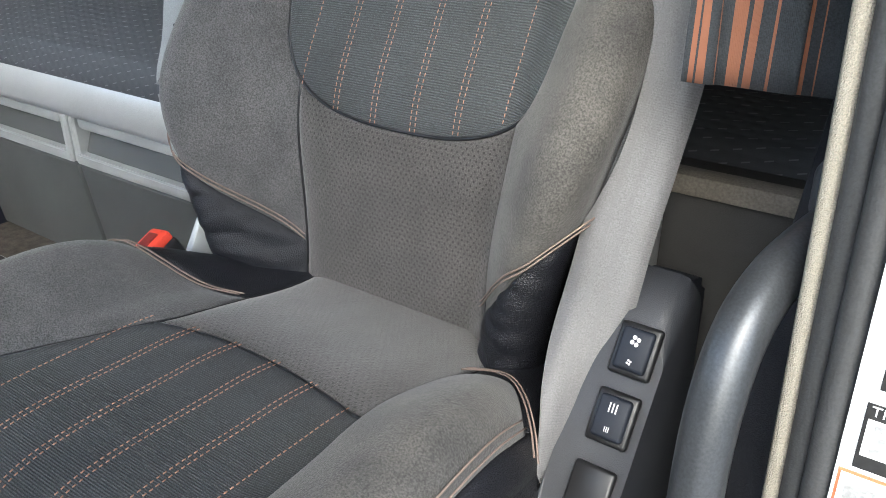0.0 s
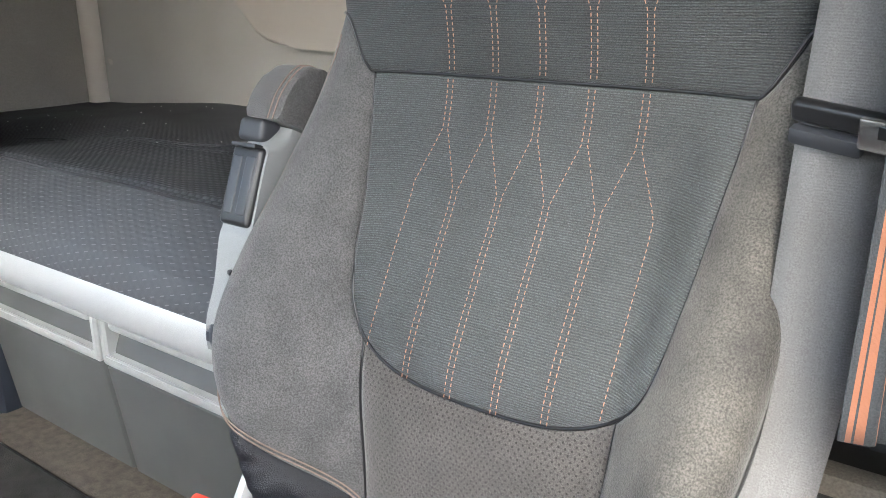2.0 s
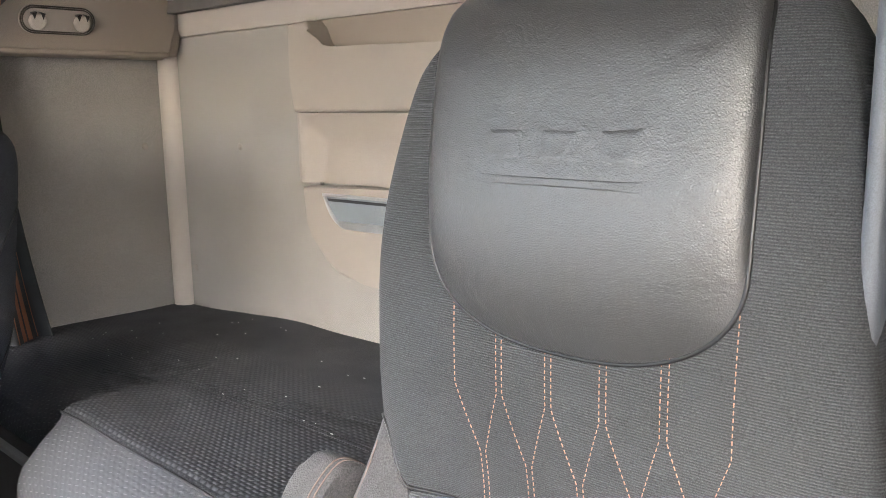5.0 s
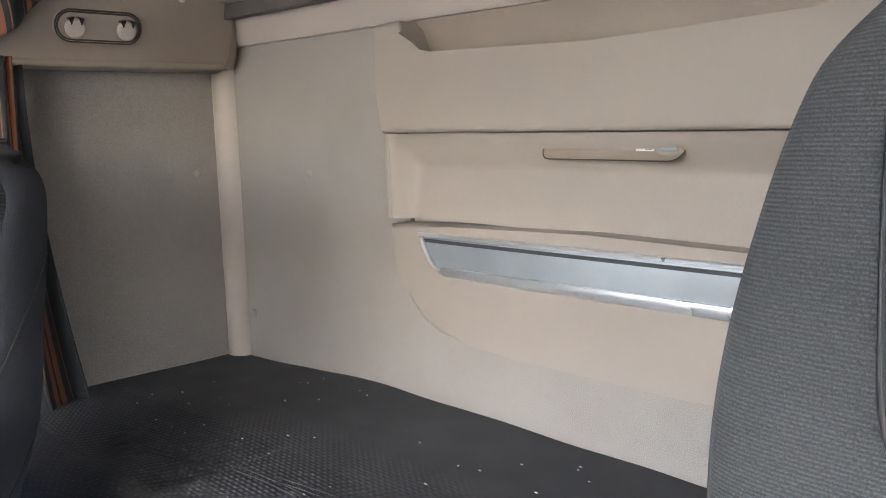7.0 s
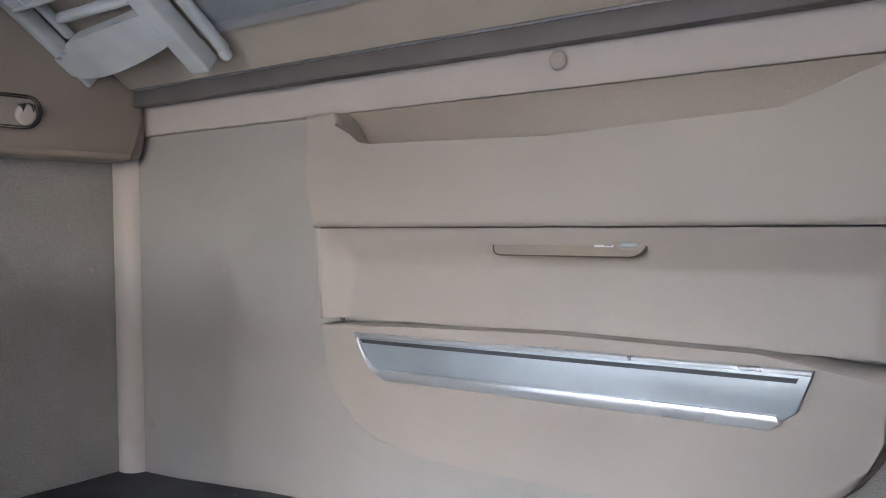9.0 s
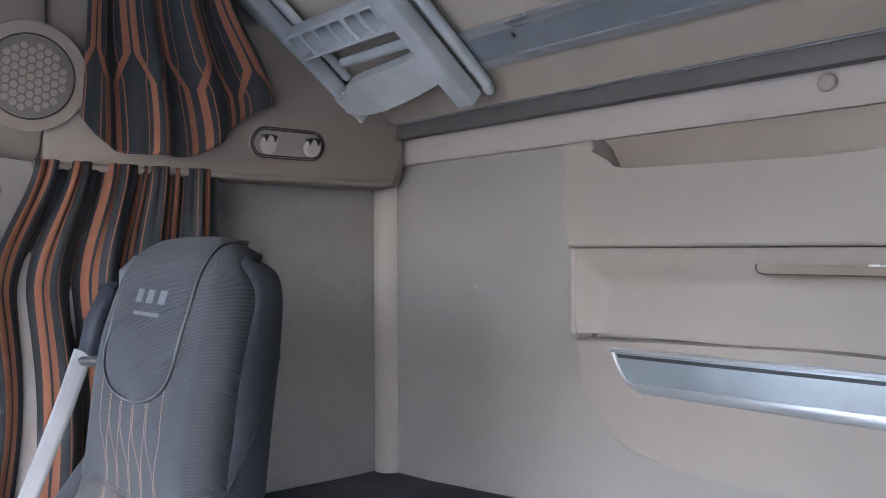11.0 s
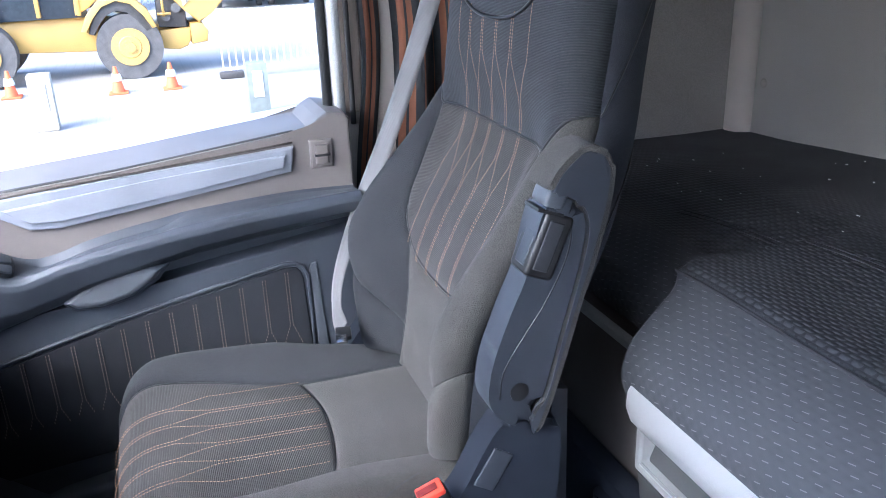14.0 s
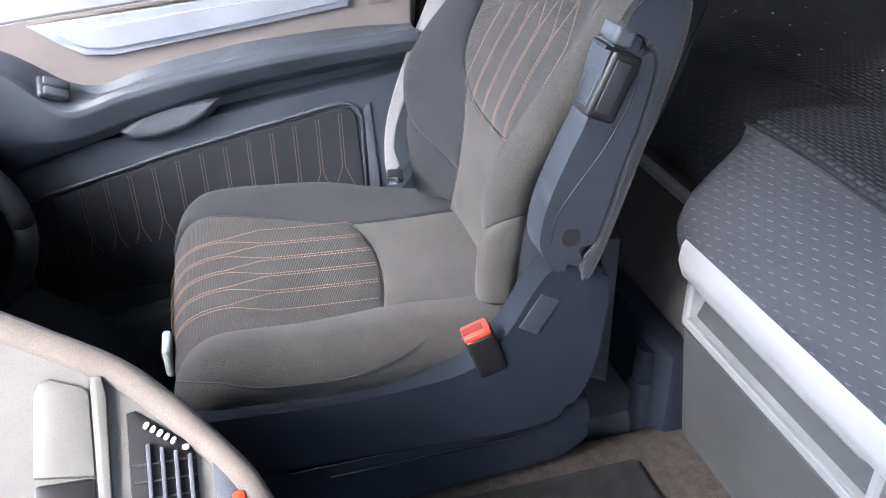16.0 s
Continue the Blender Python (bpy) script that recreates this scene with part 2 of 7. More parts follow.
def curtain_material():
    m = material("striped curtain cloth", (0.036, 0.04, 0.045), rough=0.85, grain=900, bump=0.4, spec=0.2, sheen=0.05)
    P = 0.11
    def stripes(op, u, v):
        # paired copper bands that part and meet their neighbours again further down the cloth
        t = op("FLOORED_MODULO", op("DIVIDE", v, 0.36), 1.0)
        tri = op("SUBTRACT", 1.0, op("ABSOLUTE", op("MULTIPLY_ADD", t, 2.0, -1.0)))
        stepv = op("MINIMUM", op("MAXIMUM", op("MULTIPLY_ADD", tri, 3.4, -1.2), 0.0), 1.0)
        half = op("DIVIDE", u, P)
        out = None
        for c, w, move in ((0.15, 0.064, -0.28), (0.33, 0.064, 0.28), (-0.08, 0.013, 0.12), (0.56, 0.013, -0.12)):
            pos = op("MULTIPLY_ADD", stepv, move, c)
            d = op("ABSOLUTE", op("SUBTRACT", op("FLOORED_MODULO", op("ADD", op("SUBTRACT", half, pos), 0.5), 1.0), 0.5))
            s = op("LESS_THAN", d, w)
            out = s if out is None else op("MAXIMUM", out, s)
        return out
    add_tint(m, uv_math(m, stripes), (0.225, 0.098, 0.058), 1.0)
    def twill(op, u, v):
        return op("SINE", op("MULTIPLY", op("ADD", u, v), 2 * math.pi / 0.0017))
    add_height(m, uv_math(m, twill), 0.3, 0.0004)
    return m


CURTAIN = curtain_material()


def mattress_material():
    """Woven cover: slanted dimples on the pad, short pale threads on the sloping border (where v is above 1)."""
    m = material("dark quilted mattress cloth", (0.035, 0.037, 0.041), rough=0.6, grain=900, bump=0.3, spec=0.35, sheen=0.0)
    def pit(op, u, v):
        row = op("FLOOR", op("DIVIDE", v, 0.0085))
        us = op("FLOORED_MODULO", op("MULTIPLY_ADD", row, 0.0052, u), 0.0165)
        vs = op("FLOORED_MODULO", v, 0.0085)
        a = op("SINE", op("MULTIPLY", us, math.pi / 0.0165))
        b = op("SINE", op("MULTIPLY", vs, math.pi / 0.0085))
        fade = op("MINIMUM", op("MAXIMUM", op("MULTIPLY_ADD", v, 5.0, -1.1), 0.0), 1.0)
        border = op("SUBTRACT", 1.0, op("MULTIPLY", op("GREATER_THAN", v, 1.0), 0.75))
        return op("MULTIPLY", op("POWER", op("MULTIPLY", op("POWER", a, 1.5), b), 1.4), op("MULTIPLY", fade, border))
    add_height(m, uv_math(m, pit), 0.6, 0.003)
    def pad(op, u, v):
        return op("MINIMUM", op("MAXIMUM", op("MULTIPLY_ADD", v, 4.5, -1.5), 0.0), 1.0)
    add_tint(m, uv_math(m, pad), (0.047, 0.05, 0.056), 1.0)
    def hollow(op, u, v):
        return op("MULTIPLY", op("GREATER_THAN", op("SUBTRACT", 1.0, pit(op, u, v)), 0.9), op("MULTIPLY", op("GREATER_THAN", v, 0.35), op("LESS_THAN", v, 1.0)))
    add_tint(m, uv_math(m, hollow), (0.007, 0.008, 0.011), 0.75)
    def thread(op, u, v):
        vv = op("MULTIPLY_ADD", u, 0.22, v)
        row = op("FLOOR", op("DIVIDE", vv, 0.0105))
        us = op("MULTIPLY_ADD", op("MODULO", row, 2.0), 0.0105, u)
        du = op("FLOORED_MODULO", us, 0.021)
        dv = op("FLOORED_MODULO", vv, 0.0105)
        return op("MULTIPLY", op("MULTIPLY", op("LESS_THAN", du, 0.0085), op("LESS_THAN", dv, 0.0011)), op("GREATER_THAN", v, 1.0))
    add_tint(m, uv_math(m, thread), (0.2, 0.2, 0.21), 0.55)
    return m


MATTRESS = mattress_material()
MATTRESS_EMBOSS = material("embossed mattress cloth", (0.026, 0.028, 0.032), rough=0.7, grain=900, bump=0.3)
MATTRESS_SIDE = material("black mattress border", (0.021, 0.022, 0.027), rough=0.9, grain=900, bump=0.3)

# ---- mesh helpers ----


def link(name, verts, faces, mat, parent=None, label="", smooth=True, uvs=None):
    me = bpy.data.meshes.new(name)
    me.from_pydata([tuple(v) for v in verts], [], faces)
    if smooth:
        me.polygons.foreach_set("use_smooth", [True] * len(me.polygons))
    if uvs is not None:
        lay = me.uv_layers.new(name="UVMap")
        idx = [0] * len(me.loops)
        me.loops.foreach_get("vertex_index", idx)
        lay.data.foreach_set("uv", [c for i in idx for c in uvs[i]])
    me.materials.append(mat)
    ob = new(name, me)
    if parent:
        ob.parent = parent
    if label:
        tagged(ob, label)
    return ob


def part(name, bm, mat, parent=None, label="", smooth=False):
    me = bpy.data.meshes.new(name)
    bmesh.ops.recalc_face_normals(bm, faces=bm.faces)
    bm.to_mesh(me)
    bm.free()
    if smooth:
        me.polygons.foreach_set("use_smooth", [True] * len(me.polygons))
        me.set_sharp_from_angle(angle=radians(38))
    me.materials.append(mat)
    ob = new(name, me)
    if parent:
        ob.parent = parent
    if label:
        tagged(ob, label)
    return ob


def thing(name, label, category, group="", kind="", at=(0, 0, 0)):
    ob = new(name)
    ob.location = at
    return tagged(ob, label, category, group, kind)


def box(cx, cy, cz, sx, sy, sz, r=0.004, seg=2, bm=None):
    """A rounded block."""
    b = bm or bmesh.new()
    made = bmesh.ops.create_cube(b, size=1)["verts"]
    bmesh.ops.scale(b, vec=(sx, sy, sz), verts=made)
    bmesh.ops.translate(b, vec=(cx, cy, cz), verts=made)
    r = min(r, 0.48 * min(sx, sy, sz))
    if r > 0:
        edges = list({e for v in made for e in v.link_edges})
        bmesh.ops.bevel(b, geom=edges, offset=r, segments=seg, profile=0.5, affect="EDGES")
    return b


def prism(outline, axis, a, b, r=0.0, seg=2, bm=None):
    """An outline of two coordinates, drawn out along the third axis from a to b."""
    m = bm or bmesh.new()

    def place(p, h):
        return {"x": (h, p[0], p[1]), "y": (p[0], h, p[1]), "z": (p[0], p[1], h)}[axis]

    lo = [m.verts.new(place(p, a)) for p in outline]
    hi = [m.verts.new(place(p, b)) for p in outline]
    n = len(outline)
    m.faces.new(lo), m.faces.new(hi[::-1])
    for i in range(n):
        m.faces.new((lo[i], hi[i], hi[(i + 1) % n], lo[(i + 1) % n]))
    if r:
        ends = [e for e in m.edges if (e.verts[0] in lo) == (e.verts[1] in lo) and (set(e.verts) <= set(lo) or set(e.verts) <= set(hi))]
        bmesh.ops.bevel(m, geom=ends, offset=r, segments=seg, profile=0.5, affect="EDGES")
    return m


def local(bm, m):
    bmesh.ops.transform(bm, matrix=m, verts=bm.verts)
    return bm


def curve(points, n=8):
    """A smooth line through points."""
    p = [Vector(q) for q in points]
    p = [p[0] * 2 - p[1], *p, p[-1] * 2 - p[-2]]
    out = []
    for i in range(1, len(p) - 2):
        for k in range(n):
            t = k / n
            out.append(0.5 * (2 * p[i] + (p[i + 1] - p[i - 1]) * t + (2 * p[i - 1] - 5 * p[i] + 4 * p[i + 1] - p[i + 2]) * t * t
                              + (3 * p[i] - p[i - 1] - 3 * p[i + 1] + p[i + 2]) * t ** 3))
    return out + [p[-2]]


def tube(name, points, radius, mat, parent=None, label="", seg=10, squash=1.0):
    """A round bar along a line, closed at both ends. radius: one number or one for each point."""
    pts = [Vector(q) for q in points]
    verts, faces = [], []
    ref = Vector((0, 0, 1))
    for i, p in enumerate(pts):
        d = (pts[min(i + 1, len(pts) - 1)] - pts[max(i - 1, 0)]).normalized()
        if i == 0:
            ref = d.orthogonal()
        ref = (ref - d * ref.dot(d)).normalized()
        side = d.cross(ref)
        r = radius if isinstance(radius, (int, float)) else radius[i]
        for k in range(seg):
            a = 2 * math.pi * k / seg
            verts.append(p + ref * (math.cos(a) * r) + side * (math.sin(a) * r * squash))
    for i in range(len(pts) - 1):
        for k in range(seg):
            faces.append((i * seg + k, i * seg + (k + 1) % seg, (i + 1) * seg + (k + 1) % seg, (i + 1) * seg + k))
    faces += [tuple(range(seg))[::-1], tuple(range((len(pts) - 1) * seg, len(pts) * seg))]
    return link(name, verts, faces, mat, parent, label)


def sheet(name, fn, na, nb, mat, parent=None, label="", uv=None, flip=False):
    """A surface fn(a, b), a and b from 0 to 1."""
    verts, uvs, faces = [], [], []
    for j in range(nb + 1):
        for i in range(na + 1):
            a, b = i / na, j / nb
            verts.append(fn(a, b))
            uvs.append(uv(a, b) if uv else (a, b))
    w = na + 1
    for j in range(nb):
        for i in range(na):
            q = (j * w + i, j * w + i + 1, (j + 1) * w + i + 1, (j + 1) * w + i)
            faces.append(q[::-1] if flip else q)
    return link(name, verts, faces, mat, parent, label, True, uvs)


def padded(name, to_uv, surf, na, nb, mat, parent, label="", puff=0.004, depth=0.02, power=6, extra=None):
    """An upholstery panel: to_uv(a, b) gives its place on the surface surf(u, v) -> (point, normal); its edges dip into the seams."""
    verts, uvs, faces = [], [], []
    for j in range(nb + 1):
        for i in range(na + 1):
            a, b = i / na, j / nb
            u, v = to_uv(a, b)
            p, n = surf(u, v)
            h = puff * (1 - abs(2 * a - 1) ** power) * (1 - abs(2 * b - 1) ** power)
            if extra:
                h += extra(a, b, u, v)
            verts.append(p + n * h)
            uvs.append((u, v))
    w = na + 1
    for j in range(nb):
        for i in range(na):
            faces.append((j * w + i, j * w + i + 1, (j + 1) * w + i + 1, (j + 1) * w + i))
    rim = [i for i in range(w)] + [j * w + na for j in range(1, nb + 1)] + [nb * w + i for i in range(na - 1, -1, -1)] + [j * w for j in range(nb - 1, 0, -1)]
    base = len(verts)
    for k in rim:
        u, v = uvs[k]
        p, n = surf(u, v)
        verts.append(p - n * depth)
        uvs.append((u, v))
    for k in range(len(rim)):
        k2 = (k + 1) % len(rim)
        faces.append((rim[k2], rim[k], base + k, base + k2))
    return link(name, verts, faces, mat, parent, label, True, uvs)


def interp(table, x):
    """Smooth reading of a table of (x, y) pairs."""
    if x <= table[0][0]:
        return table[0][1]
    for i, ((x0, y0), (x1, y1)) in enumerate(zip(table, table[1:])):
        if x <= x1:
            t = (x - x0) / (x1 - x0)
            ya = table[i - 1] if i else (2 * x0 - x1, 2 * y0 - y1)
            yb = table[i + 2] if i + 2 < len(table) else (2 * x1 - x0, 2 * y1 - y0)
            m0 = (y1 - ya[1]) / (x1 - ya[0]) * (x1 - x0)
            m1 = (yb[1] - y0) / (yb[0] - x0) * (x1 - x0)
            return (2 * t**3 - 3 * t**2 + 1) * y0 + (t**3 - 2 * t**2 + t) * m0 + (3 * t**2 - 2 * t**3) * y1 + (t**3 - t**2) * m1
    return table[-1][1]


def smooth01(t):
    t = max(0.0, min(1.0, t))
    return t * t * (3 - 2 * t)


def text(name, body, size, m, mat, parent=None, depth=0.0006, label=""):
    """Raised letters in the built-in font, made into a mesh; they lie in the pose's x-y plane."""
    cu = bpy.data.curves.new(name, "FONT")
    cu.body, cu.size, cu.extrude, cu.align_x, cu.align_y = body, size, depth, "CENTER", "CENTER"
    tmp = new(name, cu)
    me = bpy.data.meshes.new_from_object(tmp.evaluated_get(bpy.context.evaluated_depsgraph_get()))
    bpy.data.objects.remove(tmp)
    me.transform(m)
    me.materials.clear()
    me.materials.append(mat)
    ob = new(name, me)
    if parent:
        ob.parent = parent
    if label:
        tagged(ob, label)
    return ob

# ---- the cab's shell ----
XL, XR, FLOOR, MID = -1.168, 1.168, 0.385, 0.0


def structure(name, bm, mat, label, category="wall", smooth=True):
    return tagged(part(name, bm, mat, None, label, smooth), label, category, kind="structure")


structure("wall_rear", box(0, 0.03, 1.25, 2.5, 0.06, 2.4, 0), CLOTH, "rear cab wall in pale grey woven cloth")
structure("wall_side_right", box(XL - 0.03, -0.37, 1.25, 0.06, 0.74, 2.4, 0), CLOTH, "cab side wall in pale grey woven cloth")
structure("wall_side_left", box(XR + 0.03, -0.37, 1.45, 0.06, 0.74, 2.0, 0), CLOTH, "cab side wall in pale grey woven cloth")
for sx, nm in ((-1, "right"), (1, "left")):
    structure("trim_corner_" + nm, prism([(sx * 1.17, 0.0), (sx * 1.17, -0.03), (sx * 1.16, -0.036), (sx * 1.14, -0.036), (sx * 1.122, -0.028), (sx * 1.11, -0.012), (sx * 1.11, 0.0)], "z", 0.78, 1.62), CREAM, "cream rounded corner trim", "trim")
structure("ceiling", box(0, -1.0, 2.42, 2.6, 2.5, 0.06, 0), CLOTH, "pale grey cab roof lining", "ceiling")
for sx, nm in ((-1, "right"), (1, "left")):
    structure("wall_over_door_" + nm, box(sx * 1.2, -1.42, 2.05, 0.06, 1.4, 0.76, 0), CLOTH, "pale cab lining above the door")
# front: scuttle, pillars and header round the windscreen
structure("wall_front", box(0, -2.2, 0.55, 2.5, 0.08, 0.9, 0.01), PLASTIC, "dark bulkhead under the windscreen")
structure("wall_header", box(0, -2.16, 2.17, 2.5, 0.1, 0.56, 0.02), BEIGE_SHELF, "beige header above the windscreen")
structure("pillar_right", box(-1.16, -2.12, 1.4, 0.14, 0.14, 1.4, 0.03), BEIGE_SHELF, "beige windscreen pillar", "pillar")
structure("pillar_left", box(1.2, -2.14, 1.4, 0.1, 0.1, 1.4, 0.03), BEIGE_SHELF, "beige windscreen pillar", "pillar")
wscr = structure("window_windscreen", box(0, -2.18, 1.48, 2.2, 0.006, 0.98, 0), GLASS, "clear windscreen glass", "window")
wscr.visible_shadow = False
# Out-of-view block, added to keep low front light off the driver cushion.
structure("wall_dash_left", prism([(-2.15, 0.2), (-1.85, 0.3), (-1.78, 0.7), (-1.72, 0.98), (-1.78, 1.06), (-2.15, 1.1)], "x", 0.2, 1.14, 0.02, 3), PLASTIC, "dark dashboard in front of the driver", "dashboard")
# Added outside the view to narrow the doorway and halve its side light.
structure("wall_side_front_left", box(1.21, -1.9, 1.2, 0.05, 0.56, 2.4, 0.01), BEIGE_SHELF, "beige lining at the front of the driver doorway")
# Unseen panel that blocks light bounced off the ground.
structure("wall_doorstep_left", box(1.2, -1.36, 0.25, 0.05, 0.6, 0.3, 0.01), PLASTIC, "dark door sill under the driver doorway")
# floor: footwells and the raised tunnel between the seats
structure("floor", box(0, -1.1, 0.13, 2.5, 2.3, 0.06, 0), FLOOR_DARK, "dark rubber footwell floor", "floor")
structure("floor_tunnel", prism([(-0.5, 0.16), (-0.46, 0.34), (-0.43, 0.375), (-0.39, FLOOR), (0.39, FLOOR), (0.43, 0.375), (0.46, 0.34), (0.5, 0.16)], "y", -1.75, -0.6), CARPET, "raised floor with brown grey carpet", "floor")
structure("floor_plinth_right", box(-0.82, -0.66, 0.27, 0.7, 0.4, 0.22, 0.03), FLOOR_DARK, "dark moulded plinth behind the seat", "floor")
plinth = structure("floor_plinth_bunk", box(-0.73, -0.716, 0.342, 0.64, 0.046, 0.366, 0.012), PLASTIC_BLUE, "dark slate moulding in front of the bunk", "floor")
for zz, rr in ((0.47, 0.019), (0.43, 0.024), (0.3, 0.021)):
    peg = bmesh.new()
    bmesh.ops.create_cone(peg, cap_ends=True, segments=20, radius1=rr, radius2=rr * 0.92, depth=0.06 if zz > 0.45 else 0.02 if zz > 0.4 else 0.24, matrix=Matrix.Translation((-0.478, -0.74, zz)))
    part("moulded_post", peg, PLASTIC_BLUE, plinth, "", True)
structure("floor_plinth_left", box(0.82, -0.72, 0.27, 0.7, 0.3, 0.22, 0.03), FLOOR_DARK, "dark moulded plinth behind the seat", "floor")

mat_thing = thing("floor_mat", "black carpet mat with a red emblem on the raised floor", "mat")
part("carpet", box(0.0, -1.06, FLOOR + 0.006, 0.72, 0.5, 0.012, 0.005), MAT_BLACK, mat_thing, "", True)
part("edging", prism([(-0.362, -1.312), (0.362, -1.312), (0.362, -0.806), (-0.362, -0.806)], "z", FLOOR + 0.001, FLOOR + 0.008, 0.003), BLACK, mat_thing, "", True)
emb = bmesh.new()
box(0.065, -0.885, FLOOR + 0.0135, 0.125, 0.012, 0.004, 0.001, bm=emb)
for x in (0.02, 0.065, 0.11):
    box(x, -0.915, FLOOR + 0.0135, 0.03, 0.035, 0.004, 0.001, bm=emb)
part("emblem", emb, material("red woven emblem", (0.3, 0.05, 0.03), rough=0.95, grain=800), mat_thing, "red woven emblem")
part("emblem_field", box(0.065, -0.9, FLOOR + 0.0118, 0.16, 0.09, 0.003, 0.001), material("brown woven patch", (0.1, 0.06, 0.05), rough=0.95, grain=800), mat_thing, "brown woven patch")

# ---- lower bunk ----
BX0, BX1 = -0.405, 1.0
bunk = thing("lower_bunk", "lower bunk base with silver rail and grey drawer fronts", "bunk")
part("base", prism([(-0.62, 0.2), (-0.62, 0.7), (-0.02, 0.7), (-0.02, 0.2)], "x", BX0 + 0.02, BX1, 0), BUNK_GREY, bunk)
part("side_panel", prism([(-0.70, 0.385), (-0.735, 0.70), (-0.53, 0.735), (-0.3, 0.735), (-0.3, 0.385)], "x", BX0 - 0.004, BX0 + 0.02, 0.003), BUNK_SIDE, bunk, "brown grey bunk side panel", True)
part("edge_trim", box(-0.75, -0.7, 0.742, 0.68, 0.018, 0.014, 0.004), BUNK_SILVER, bunk, "thin pale edge trim", True)
part("rear_box", prism([(-0.69, 0.3), (-0.69, 0.735), (-0.02, 0.735), (-0.02, 0.3)], "x", -1.09, BX0 - 0.004, 0), BUNK_SIDE, bunk, "brown grey bunk front behind the seat")
rail_outline = [(-0.742, 0.7), (-0.752, 0.692), (-0.768, 0.697), (-0.782, 0.712), (-0.79, 0.735), (-0.788, 0.757), (-0.778, 0.775), (-0.762, 0.783), (-0.745, 0.783), (-0.738, 0.775)]
part("rail", prism(rail_outline, "x", -0.362, BX1, 0.006, 3), RAIL_SILVER, bunk, "satin silver bunk edge rail", True)


def round_rect(x0, x1, z0, z1, r_low, r_top, n=6):
    out = []
    for cx, cz, a0, r in ((x1 - r_low, z0 + r_low, -90, r_low), (x1 - r_top, z1 - r_top, 0, r_top), (x0 + r_top, z1 - r_top, 90, r_top), (x0 + r_low, z0 + r_low, 180, r_low)):
        out += [(cx + r * math.cos(radians(a0 + 90 * k / n)), cz + r * math.sin(radians(a0 + 90 * k / n))) for k in range(n + 1)]
    return out


def ring(outer, inner, y0, y1):
    """A flat frame between two outlines of (x, z), from y0 in front to y1 behind, with softened front edges."""
    n = len(outer)
    loops = []
    for f_in, y in ((0.0, y1), (0.0, y0 + 0.004), (0.25, y0), (0.75, y0), (1.0, y0 + 0.004), (1.0, y1)):
        loops.append([(a[0] + (b[0] - a[0]) * f_in, y, a[1] + (b[1] - a[1]) * f_in) for a, b in zip(outer, inner)])
    bm = bmesh.new()
    rows = [[bm.verts.new(p) for p in loop] for loop in loops]
    for r0, r1 in zip(rows, rows[1:] + rows[:1]):
        for k in range(n):
            bm.faces.new((r0[k], r0[(k + 1) % n], r1[(k + 1) % n], r1[k]))
    return bm


def drawer(x0, x1):
    d = part("drawer_front", prism([(-0.70, FLOOR), (-0.715, 0.392), (-0.742, 0.596), (-0.735, 0.602), (-0.69, 0.6), (-0.69, FLOOR)], "x", x0 + 0.005, x1 - 0.005, 0.004), BUNK_GREY, bunk, "", True)
    frame_out = round_rect(x0 + 0.005, x1 - 0.005, 0.602, 0.7, 0.005, 0.026)
    frame_in = round_rect(x0 + 0.02, x1 - 0.02, 0.622, 0.692, 0.004, 0.016)
    part("grip_frame", ring(frame_out, frame_in, -0.748, -0.7), BUNK_SILVER, d, "silver grey grip frame", True)
    part("frame_edge", box((x0 + x1) / 2, -0.7485, 0.6215, x1 - x0 - 0.044, 0.004, 0.003, 0.001), SILVER, d, "bright edge of the frame", True)
    part("grip_bar", box((x0 + x1) / 2, -0.733, 0.678, x1 - x0 - 0.056, 0.03, 0.026, 0.011, 4), BUNK_SILVER, d, "rounded silver grip bar", True)
    part("grip_recess", prism([(-0.735, 0.618), (-0.70, 0.612), (-0.685, 0.69), (-0.705, 0.69)], "x", x0 + 0.016, x1 - 0.016, 0), BUNK_GREY, d)
    return d


for a, b in ((-0.4, -0.016), (-0.016, 0.5), (0.5, 0.99)):
    drawer(a, b)

# mattress: a slab across the cab with a deeper middle
mattress = thing("mattress", "dark quilted bunk mattress with embossed lettering", "mattress")


def mat_top(x, y):
    sag = 0.034 * smooth01((x + 1.15) / 0.6) * smooth01((1.15 - x) / 0.6)
    step = 0.03 * (1 - smooth01((x + 0.455) / 0.018)) * smooth01((-0.3 - y) / 0.24) * smooth01((x + 1.15) / 0.4)
    return 0.848 + sag - step + 0.004 * noise.noise((x * 6, y * 6, 0.3))


def seam_y(x):
    """Edge of the flat top: the middle pad reaches further forward, with a tight corner."""
    return -0.565 - 0.115 * smooth01((x + 0.452) / 0.03) * smooth01((0.68 - x) / 0.045)


def rim_y(x):
    return -0.66 - 0.12 * smooth01((x + 0.44) / 0.06) * smooth01((0.74 - x) / 0.15)


